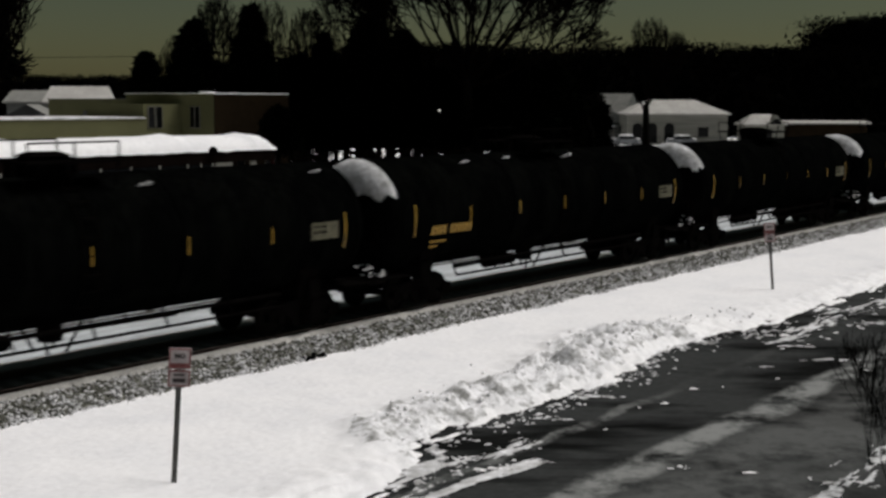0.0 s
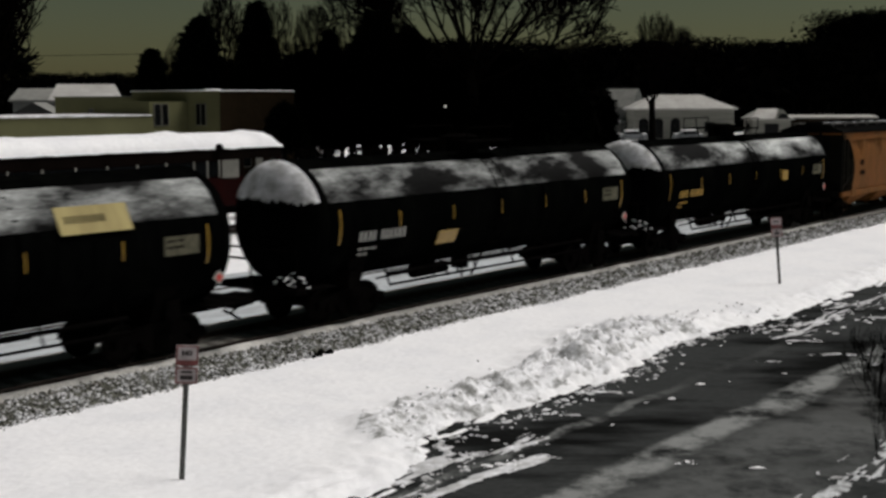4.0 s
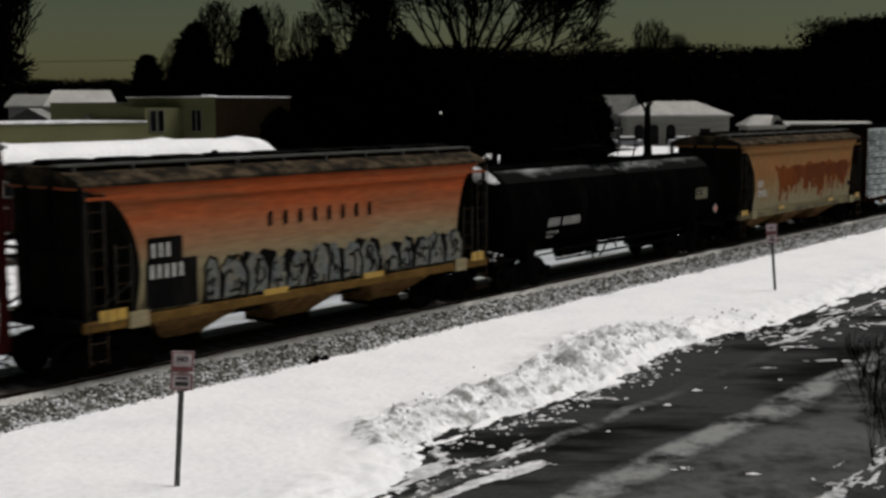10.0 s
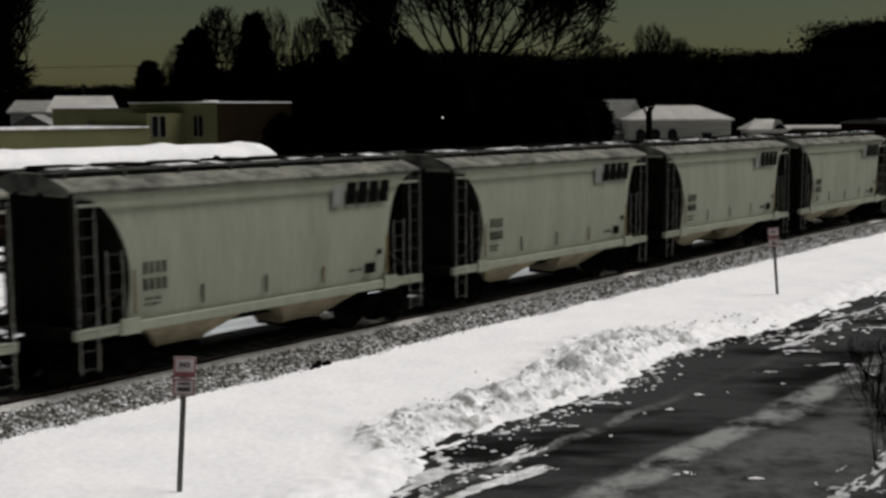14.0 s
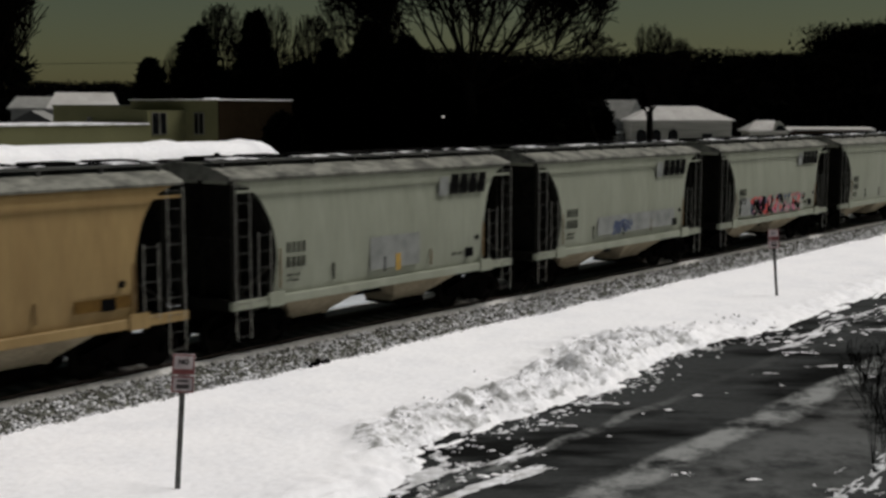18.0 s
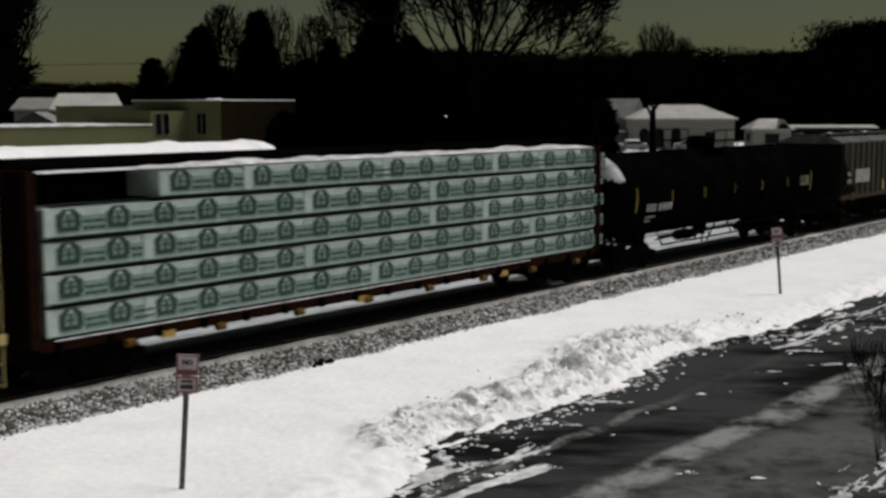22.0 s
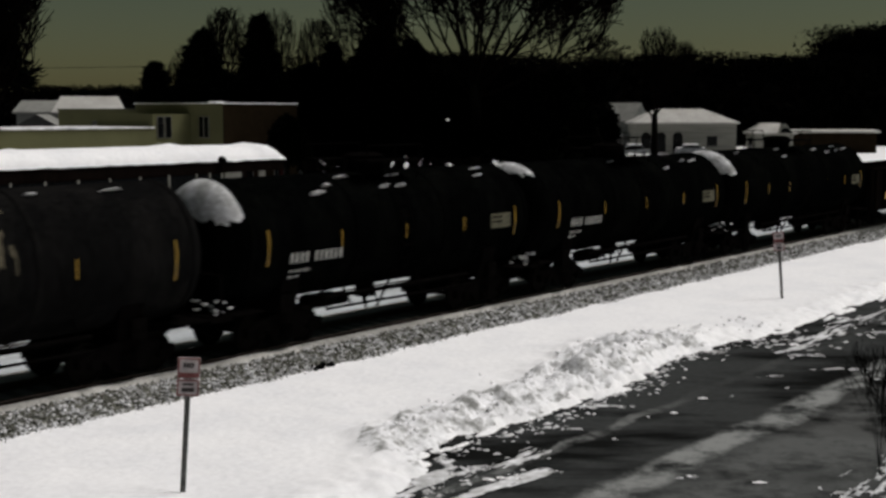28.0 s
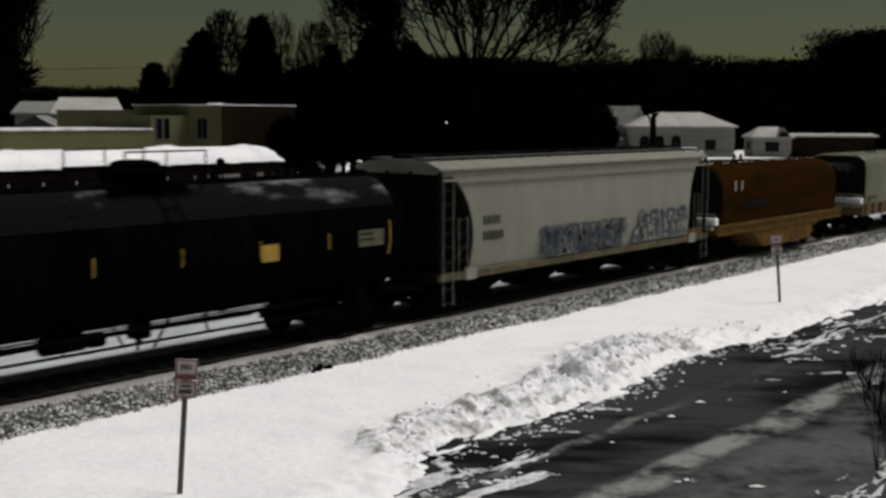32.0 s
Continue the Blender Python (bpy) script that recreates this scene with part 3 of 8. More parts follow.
    if snow_top:
        lo, hi, thr = snow_top

        def snow():
            bm = bm_new()
            nx, na = 220, 22
            grid = {}
            for i in range(nx + 1):
                x = -half + 0.2 + (2 * half - 0.4) * i / nx
                for j in range(na + 1):
                    a = lo + (hi - lo) * j / na
                    edge = min(j + 3, na - j) / (na / 2)
                    v = noise.fractal(Vector((x * 0.55 + seed * 9, a * 3.0, seed)), 0.6, 2.0, 6) * 0.7 + edge * 0.75 + 1.05 * noise.noise(Vector((x * 0.2 + seed * 5.3, 0, seed)))
                    if v > thr - 0.28:
                        r = R + 0.006 + 0.012 * min(1, (v - thr) * 1.5)
                        grid[i, j] = bm.verts.new((x, -r * math.cos(a), axis + r * math.sin(a)))
            for i in range(nx):
                for j in range(na):
                    q = [grid.get(k) for k in ((i, j), (i + 1, j), (i + 1, j + 1), (i, j + 1))]
                    if all(q):
                        bm.faces.new(q)
            return finish(bm, FROST if lo < 0.5 else FROST_HIGH, "snow_patch", True)
        part("snow_patch", snow(), None, car, "patchy frosted snow")
    if cap > 0:
        def cap_snow():
            bm = bm_new()
            n, k = 90, 30
            grid = {}
            for i in range(k + 1):
                a = 1.52 - 1.42 * i / k
                for j in range(n + 1):
                    b = math.pi * j / n
                    e = noise.fractal(Vector((math.cos(b) * 2.6, i * 0.22, seed * 3.1)), 0.6, 2.0, 6)
                    z = math.cos(a) * math.sin(b)
                    if z > 0.36 + 0.10 * e + (1 - cap) * 0.5:
                        t = 0.02
                        grid[i, j] = bm.verts.new((-half - (head + t) * math.sin(a), (R + t) * math.cos(a) * math.cos(b), axis + (R + t) * math.cos(a) * math.sin(b)))
            for i in range(k):
                for j in range(n):
                    q = [grid.get(m) for m in ((i, j), (i + 1, j), (i + 1, j + 1), (i, j + 1))]
                    if all(q):
                        bm.faces.new(q)
            return finish(bm, OLD_SNOW, "head_snow", True)
        part("head_snow", cap_snow(), None, car, "snow stuck to the tank head")
    bm = bm_new()
    for i in range(16):
        m = Matrix.Translation((-half - rnd.uniform(0.3, 1.0), rnd.uniform(-1.45, -0.5), rnd.uniform(1.1, 1.45))) @ Matrix.Diagonal((rnd.uniform(0.03, 0.1), 0.06, rnd.uniform(0.02, 0.05), 1))
        bmesh.ops.create_icosphere(bm, subdivisions=1, radius=1.0, matrix=m)
    part("step_snow", bm, OLD_SNOW, car, "specks of snow on the end steps")["kind"] = "stuff"
    for i in range(top_bits):
        x = -half + 0.6 + rnd.random() * (2 * half - 1.2)
        a = 0.75 + rnd.random() * 0.5
        me = shared(("chip", i % 3), lambda: finish(bmesh_chip(i % 3), OLD_SNOW, "snow_chip"))
        part("snow_chip", me, None, car, at=Matrix.Translation((x, -(R + 0.01) * math.cos(a), axis + (R + 0.01) * math.sin(a))) @ pose(0, 0, 0, math.degrees(a) - 90))
    return car


def bmesh_chip(k):
    bm = bm_new()
    bmesh.ops.create_icosphere(bm, subdivisions=1, radius=0.2)
    for v in bm.verts:
        v.co = Vector((v.co.x * (0.8 + 0.4 * k), v.co.y * 0.8, v.co.z * 0.18)) * (1 + 0.3 * noise.noise(v.co * 6 + Vector((k, 0, 0))))
    return bm


# ---- covered hoppers ----
def hopper_car(name, label, length, paint, bays=2, ribs=0, cut=1.25, eave=4.12, roof=4.5, sill=1.28, group="", curve=True, roofmat=None,
               laddermat=None, decor=(), bay_paint=None, sillmat=None, roof_snow=0.5, endmat=None, seed=1):
    """A covered hopper: the sides draw in towards the bottom at both ends, chutes hang below the side sill."""
    car = thing(name, label, "hopper car", group=group)
    h = length / 2
    lm = laddermat or LADDERG

    def body():
        rings = []
        n = 16
        for i in range(n + 1):
            f = i / n
            z = sill + (eave - sill) * f
            if curve:
                s = 1.0 - 0.25 * (0.3 - f) if f < 0.3 else math.sqrt(max(0.0, 1 - ((f - 0.3) / 0.68) ** 2))
                draw = cut * s + 0.1
            else:
                draw = 0.12 + cut * 1.15 * max(0.0, 1 - f / 0.86)
            w = 1.5 + 0.1 * math.sin(math.pi * min(1, f * 1.12)) if curve else 1.56
            l, c = h - draw, 0.12
            rings.append([(-l, -w + c, z), (-l + c, -w, z), (l - c, -w, z), (l, -w + c, z), (l, w - c, z), (l - c, w, z), (-l + c, w, z), (-l, w - c, z)])
        bm = loft(bm_new(), rings)
        bm.normal_update()
        # end slopes take the black slot: shade under the overhang, put into colour
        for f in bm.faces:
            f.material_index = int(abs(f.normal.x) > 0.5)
        return finish(bm, (paint, GRIME_SHADE), "body", False)
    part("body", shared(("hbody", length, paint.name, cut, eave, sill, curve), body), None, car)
    # end plates close the open ends, black for the shade between cars
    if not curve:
        low = shared(("hend", eave, sill, "low"), lambda: finish(box(bm_new(), -0.03, 0.03, -1.3, 1.3, 0.8, eave), GRIME_SHADE, "end_plate"))
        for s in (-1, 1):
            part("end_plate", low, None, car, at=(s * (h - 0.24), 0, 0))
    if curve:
        wall = shared(("hend", eave, sill), lambda: finish(box(bm_new(), -0.03, 0.03, -1.36, 1.36, sill, eave), GRIME_SHADE, "end_plate"))
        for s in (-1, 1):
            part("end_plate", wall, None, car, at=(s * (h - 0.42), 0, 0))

    def top():
        rings = []
        l = h - 0.02
        for z, w in ((eave - 0.02, 1.53), (eave + 0.04, 1.56), (eave + 0.09, 1.52), (eave + 0.24, 1.1), (roof, 0.45)):
            rings.append([(-l, -w, z), (l, -w, z), (l, w, z), (-l, w, z)])
        return finish(loft(bm_new(), rings), roofmat or paint, "roof")
    part("roof", shared(("hroof", length, (roofmat or paint).name, eave, roof), top), None, car)

    def walkboard():
        bm = bm_new()
        z = roof + 0.01
        for s in (-1, 1):
            box(bm, -h, h, s * 0.75 - 0.2, s * 0.75 + 0.2, z, z + 0.04)
            x = -h + 0.3
            while x < h:
                box(bm, x, x + 0.05, s * 0.95 - 0.04, s * 0.95 + 0.04, eave + 0.2, z)
                x += 1.5
        return finish(bm, WALKWAY, "running_board")
    part("running_board", shared(("wb", length, eave, roof), walkboard), None, car)
    if curve:
        part("eave_seam", shared(("seam", length, paint.name, eave), lambda: finish(box(bm_new(), -h + 0.15, h - 0.15, -0.02, 0.012, eave - 0.29, eave - 0.22), paint, "eave_seam")), None, car, at=(0, -1.585, 0))
    nh = max(4, int(length / 1.45))
    hm = shared(("hatch", roof), lambda: finish(bevelled(box(bm_new(), -0.55, 0.55, -0.38, 0.38, roof - 0.02, roof + 0.13), 0.04), roofmat or paint, "hatch"))
    for i in range(nh):
        part("hatch", hm, None, car, at=(-h + (i + 0.5) * length / nh, 0, 0))
    if roof_snow:
        def snow():
            bm = bm_new()
            nx = int(length * 6)
            cells = {}
            for i in range(nx + 1):
                x = -h + 0.05 + (length - 0.1) * i / nx
                for j, (w, z) in enumerate(((-0.96, roof + 0.04), (-0.88, roof + 0.055), (-0.72, roof + 0.06), (-0.56, roof + 0.055))):
                    v = noise.fractal(Vector((x * 0.8, w * 1.2, seed * 7.0)), 0.7, 2.0, 5)
                    if v > 0.25 - roof_snow:
                        cells[i, j] = bm.verts.new((x, w, z + 0.02 + 0.06 * max(0, v)))
            for i in range(nx):
                for j in range(3):
                    q = [cells.get(k) for k in ((i, j), (i + 1, j), (i + 1, j + 1), (i, j + 1))]
                    if all(q):
                        bm.faces.new(q)
            return finish(bm, OLD_SNOW, "roof_snow", True)
        tagged(part("roof_snow", shared(("hsnow", length, eave, roof_snow, seed), snow), None, car), "patches of snow along the running board", kind="stuff")

    def side_sill():
        bm = bevelled(box(bm_new(), -h, h, -0.07, 0.07, sill - 0.16, sill + 0.05), 0.015)
        return finish(bm, sillmat or paint, "side_sill")
    sm = shared(("ssill", length, (sillmat or paint).name, sill), side_sill)
    for s in (-1, 1):
        part("side_sill", sm, None, car, at=(0, s * 1.56, 0))

    # end frame; its black stands for the shade between coupled cars
    def end_frame():
        bm = bm_new()
        box(bm, -0.06, 0.10, -1.6, 1.6, sill - 0.2, sill + 0.06)
        for y in (-1.5, -0.45, 0.45, 1.5):
            box(bm, -0.03, 0.05, y - 0.05, y + 0.05, sill, eave)
        box(bm, -0.05, 2.6, -0.3, 0.3, 0.78, 1.12)
        box(bm, -0.02, 0.9, -1.5, 1.5, sill - 0.02, sill + 0.02)
        for y in (-1.5, 1.5):
            tube(bm, (0.02, y, sill + 0.05), (cut + 0.4, y * 0.98, sill + 1.0), 0.035, n=5)
        box(bm, -0.07, -0.02, -1.5, 1.5, 2.7, 2.78)
        return finish(bm, endmat or GRIME_SHADE, "end_frame")
    em = shared(("endf", (endmat or GRIME_SHADE).name, sill, eave, cut), end_frame)
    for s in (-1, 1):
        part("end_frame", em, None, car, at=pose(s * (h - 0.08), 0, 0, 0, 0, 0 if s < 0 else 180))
        truck(car, s * (h - 1.15))
        coupler(car, s * (h - 0.05), s)
        for y in (-1.64, 1.64):
            ladder(car, s * (h - 0.32), y, 0.42, eave - 0.05, lm, 0.44)
        ladder(car, s * (h - 1.0), -1.64, sill - 0.05, 2.9, lm, 0.4)
        plate(car, s * (h - 1.35), -1.64, sill - 0.02, 0.5, 0.34, paint, "jacking_pad", thick=0.06)

    span = length - 2 * cut - 0.6

    def bay():
        a, b = span / bays / 2 * 0.86, min(0.75, span / bays / 2 * 0.36)
        rings = [[(-b, -0.45, 0.42), (b, -0.45, 0.42), (b, 0.45, 0.42), (-b, 0.45, 0.42)],
                 [(-b, -0.6, 0.55), (b, -0.6, 0.55), (b, 0.6, 0.55), (-b, 0.6, 0.55)],
                 [(-a, -1.47, sill), (a, -1.47, sill), (a, 1.47, sill), (-a, 1.47, sill)]]
        return finish(loft(bm_new(), rings), bay_paint or paint, "chute")
    # floor sheets, centre sill and the shade between chutes as one black block, down to a low gap
    deep = shared(("slope", length, bays, sill), lambda: finish(prism(bm_new(), [(-span / 2 - 0.9, sill), (-span / 2 - 0.2, 0.74), (span / 2 + 0.2, 0.74), (span / 2 + 0.9, sill)], -0.42, 0.42), GRIME_SHADE, "floor_sheet"))
    part("floor_sheet", deep, None, car)
    bme = shared(("bay", length, bays, sill, (bay_paint or paint).name), bay)
    for i in range(bays):
        c = part("chute", bme, None, car, at=(-span / 2 + (i + 0.5) * span / bays, 0, 0))
        part("outlet_gate", shared(("gate", bays), lambda: finish(box(bm_new(), -0.55, 0.55, -0.62, 0.62, 0.30, 0.44), UNDER, "outlet_gate")), None, c)
    if ribs:
        def rib(z0):
            return finish(box(bm_new(), -0.05, 0.05, -0.045, 0.045, z0, eave - 0.02), paint, "side_post")
        for i in range(ribs):
            x = -h + 0.35 + (length - 0.7) * i / (ribs - 1)
            gap = h - abs(x)
            f = max(0.0, 1 - (gap - 0.12) / (cut * 1.15)) * 0.86 if gap < cut * 1.15 + 0.12 else 0
            z0 = round(sill + (eave - sill) * f, 2)
            me = shared(("rib", paint.name, z0, eave), lambda: rib(z0))
            for s in (-1, 1):
                part("side_post", me, None, car, at=(x, s * 1.59, 0))
    for d in decor:
        d(car, h)
    return car


def logo_blocks(car, h):
    """The owner's logotype, drawn as plain slanted blocks with a paler shadow block before it."""
    ink = BLUEINK if car.get("blue") else BLACKINK
    def make():
        bm = bm_new()
        for i in range(4):
            x = i * 0.42
            prism(bm, [(x, 0), (x + 0.35, 0), (x + 0.43, 0.56), (x + 0.09, 0.56)], -0.004, 0.004)
        return finish(bm, ink, "logo")
    part("logo", shared(("logo", ink.name), make), None, car, "dark logotype blocks", at=(h - 3.02, -1.622, 3.40))
    part("logo_shadow", shared("logo_g", lambda: finish(prism(bm_new(), [(0, 0), (0.4, 0), (0.46, 0.52), (0.08, 0.52)], -0.004, 0.004), GHOST, "logo_shadow")), None, car, at=(h - 3.52, -1.620, 3.38))


def hopper_writing(ink=None):
    def go(car, h):
        k = ink or BLACKINK
        marks(car, -h + 1.75, -1.614, 2.32, (4,), 0.26, k)
        marks(car, -h + 1.75, -1.610, 1.96, (4,), 0.26, k)
        marks(car, -h + 1.75, -1.600, 1.74, (5, 4), 0.07, k)
        marks(car, -h + 1.75, -1.600, 1.62, (3, 5), 0.07, k)
        plate(car, -h + 1.52, -1.606, 1.98, 0.05, 0.95, SILLORANGE, "reflective_strip")
        for x, m in ((-0.28, GREYBLACK), (-0.03, GREYBLACK), (0.22, SILLORANGE)):
            plate(car, x * h * 1.4, -1.606, 1.72, 0.06, 0.42, m, "reflective_strip")
        plate(car, h - 2.1, -1.606, 1.70, 0.38, 0.26, BLACKINK, "data_panel", "small black panel")
        plate(car, h - 1.75, -1.62, 2.1, 0.16, 0.14, BLACKINK, "data_panel")
        marks(car, h - 2.9, -1.604, 1.66, (4, 3), 0.09, k)
        plate(car, h - 1.42, -1.60, 2.0, 0.09, 1.0, SILLORANGE, "reflective_strip", "rusty orange strip")
    return go


def scribble(x0, x1, z0, z1, inks, n=60, y=-1.616, width=0.05, seed=1, name="graffiti", label="spray-painted graffiti"):
    """Graffiti with no letters that can be read: bent strokes in several colours."""
    def go(car, h):
        rnd = random.Random(seed)
        for c, ink in enumerate(inks):
            bm = bm_new()
            for i in range(max(3, n // len(inks))):
                cx, cz = x0 + (x1 - x0) * rnd.random(), z0 + (z1 - z0) * rnd.random()
                a, r = rnd.random() * 6.28, (z1 - z0) * (0.15 + 0.3 * rnd.random())
                pts = [(cx + math.cos(a + k * 0.8) * r * 0.55, min(z1, max(z0, cz + math.sin(a + k * 0.8) * r))) for k in range(5)]
                yy = y - 0.004 * c
                for p, q in zip(pts, pts[1:]):
                    d = Vector((q[0] - p[0], q[1] - p[1]))
                    if d.length < 0.02:
                        continue
                    d = Vector((-d.y, d.x)).normalized() * width * (0.6 + rnd.random())
                    vs = [bm.verts.new((px + s * d.x, yy, pz + s * d.y)) for px, pz, s in ((*p, -1), (*q, -1), (*q, 1), (*p, 1))]
                    bm.faces.new(vs)
            tagged(part(name, bm, ink, car, label if c == 0 else ""), kind="stuff")
    return go


def letters(x0, x1, z0, z1, y, inks, seed, wide=(0.42, 0.85)):
    """A row of fat leaning graffiti blocks, outlined in the first ink and filled with the second, with strokes inside."""
    def go(car, h):
        for k, (off, ink) in enumerate(((0.06, inks[0]), (0.0, inks[1]))):
            rnd = random.Random(seed)
            x = x0
            while x < x1 - 0.3:
                w = rnd.uniform(*wide)
                top = z1 - rnd.random() * 0.3 * (z1 - z0)
                lean = rnd.uniform(-0.15, 0.2) * (z1 - z0)
                waist = z0 + (z1 - z0) * rnd.uniform(0.35, 0.6)
                o = [(x - off, z0 - off * 0.3), (x + w * 0.4, z0 + 0.04 - off), (x + w + off, z0 - off * 0.3), (x + w * 1.08 + lean * 0.4 + off, waist), (x + w * 0.85 + lean + off, top + off), (x + lean + w * 0.35, top + 0.1 + off), (x + lean - off, top - 0.14 + off), (x + w * 0.12 + lean * 0.3 - off, waist)]
                bm = bm_new()
                bm.faces.new([bm.verts.new((px, y - 0.006 * k, pz)) for px, pz in o])
                part("graffiti", bm, ink, car, "pale graffiti letter block with a dark outline" if k else "")
                if k:
                    bm = bm_new()
                    for _ in range(6):
                        a, b = rnd.uniform(0.2, 0.8), rnd.uniform(0.1, 0.9)
                        u, v = x + w * a + lean * b, z0 + (top - z0) * b
                        r, a0 = w * rnd.uniform(0.12, 0.3), rnd.random() * 6.28
                        pts = [(u + r * math.cos(a0 + i * 0.7), v + r * 1.4 * math.sin(a0 + i * 0.7)) for i in range(5)]
                        for q, t in zip(pts, pts[1:]):
                            d = Vector((q[1] - t[1], t[0] - q[0])).normalized() * 0.035
                            bm.faces.new([bm.verts.new((g.x, y - 0.012, g.y)) for g in (Vector(q) - d, Vector(t) - d, Vector(t) + d, Vector(q) + d)])
                    part("graffiti", bm, inks[0], car)["kind"] = "stuff"
                x += w + rnd.uniform(0.05, 0.16)
    return go


def rib_streaks(length, ribs, sill, eave, seed, y=-1.572):
    """Thin dark streaks that follow the side posts: rust, and the posts' shade put into colour."""
    def go(car, h):
        rnd = random.Random(seed)
        bm = bm_new()
        for i in range(ribs):
            x = -h + 0.35 + (length - 0.7) * i / (ribs - 1)
            for side in (-1, 1):
                z = eave - 0.05
                while z > sill + 0.2:
                    l = rnd.uniform(0.2, 0.9)
                    if rnd.random() < 0.55 and h - abs(x) > 1.0:
                        w = rnd.uniform(0.014, 0.045)
                        u = x + side * 0.05
                        v = u + side * w
                        bm.faces.new([bm.verts.new((a, y, b)) for a, b in ((u, z), (u, z - l), (u + side * w * 0.4, z - l), (v, z - l * 0.5), (v, z))])
                    z -= l
        tagged(part("rust_stain", bm, STREAK, car, "rust and painted post shade along the side posts"), kind="stuff")
    return go


def curtain(x0, x1, z1, z0, mat, seed, proud=0.006, thick=0.0, eave=4.12, sill=1.28, label="dark rust that ran down the side"):
    """Rust that covers the side from a wavering line downwards and ends in ragged runs; it follows the bulge of the side."""
    def go(car, h):
        bm = bm_new()
        nx, nz = int((x1 - x0) * 15), 34
        cells = {}
        for i in range(nx + 1):
            x = x0 + (x1 - x0) * i / nx
            run = 0.5 + thick + 0.55 * noise.fractal(Vector((x * 0.9, seed, 0)), 0.7, 2.0, 3) + 0.4 * noise.noise(Vector((x * 4.2, seed, 3)))
            rim = 0.10 + 0.16 * noise.noise(Vector((x * 1.3, seed, 8)))
            ends = min(1.0, (x - x0) / 0.6, (x1 - x) / 0.6)
            for j in range(nz + 1):
                f = j / nz
                z = z1 - (z1 - z0) * f
                hole = 0.35 * noise.fractal(Vector((x * 3.0, z * 1.1, seed)), 0.7, 2.0, 4)
                if rim < f < run * ends + hole:
                    w = 1.5 + 0.1 * math.sin(math.pi * min(1, (z - sill) / (eave - sill) * 1.12)) + proud
                    cells[i, j] = bm.verts.new((x, -w, z))
        for i in range(nx):
            for j in range(nz):
                q = [cells.get(k) for k in ((i, j), (i + 1, j), (i + 1, j + 1), (i, j + 1))]
                if all(q):
                    bm.faces.new(q)
        part("rust_stain", bm, mat, car, label)["kind"] = "stuff"
    return go


def spaced(x, z, n, pitch, size, ink, y=-1.612):
    def go(car, h):
        for i in range(n):
            marks(car, x + pitch * i, y, z, (1,), size, ink)
    return go


def patch(x0, x1, z0, z1, mat, y=-1.608, name="paint_patch", label=""):
    def go(car, h):
        plate(car, (x0 + x1) / 2, y, (z0 + z1) / 2, x1 - x0, z1 - z0, mat, name, label, thick=0.006)
    return go


def words(x, z, groups, size, ink, y=-1.612):
    return lambda car, h: marks(car, x, y, z, groups, size, ink)


def diamond_logo(x, z, r):
    """A pale four-petal emblem inside a lozenge."""
    def go(car, h):
        field = [bm_new(), bm_new()]
        for bm, q, y in ((field[0], 1.0, -1.610), (field[1], 0.86, -1.613)):
            bm.faces.new([bm.verts.new((x + q * r * u, y, z + q * r * v)) for u, v in ((0.78, 0), (0, 1.1), (-0.78, 0), (0, -1.1))])
        part("emblem_rim", field[0], YELLOWDULL, car, "pale lozenge rim")
        part("emblem_field", field[1], BLACKINK, car, "dark lozenge field")
        bm = bm_new()
        for dx, dz in ((0, 0.34), (0, -0.34), (0.25, 0), (-0.25, 0)):
            bm.faces.new([bm.verts.new((x + dx * r + 0.19 * r * math.cos(i * 0.628), -1.616, z + dz * r + 0.25 * r * math.sin(i * 0.628))) for i in range(10)])
        bm.faces.new([bm.verts.new((x + 0.13 * r * u, -1.616, z + 0.16 * r * v)) for u, v in ((1, 0), (0, 1), (-1, 0), (0, -1))])
        part("emblem", bm, WHITEINK, car, "white lozenge emblem with four petals")
        marks(car, x + r * 1.15, -1.612, z - 0.05, (6,), 0.24, YELLOWDULL, "emblem_lettering")
    return go


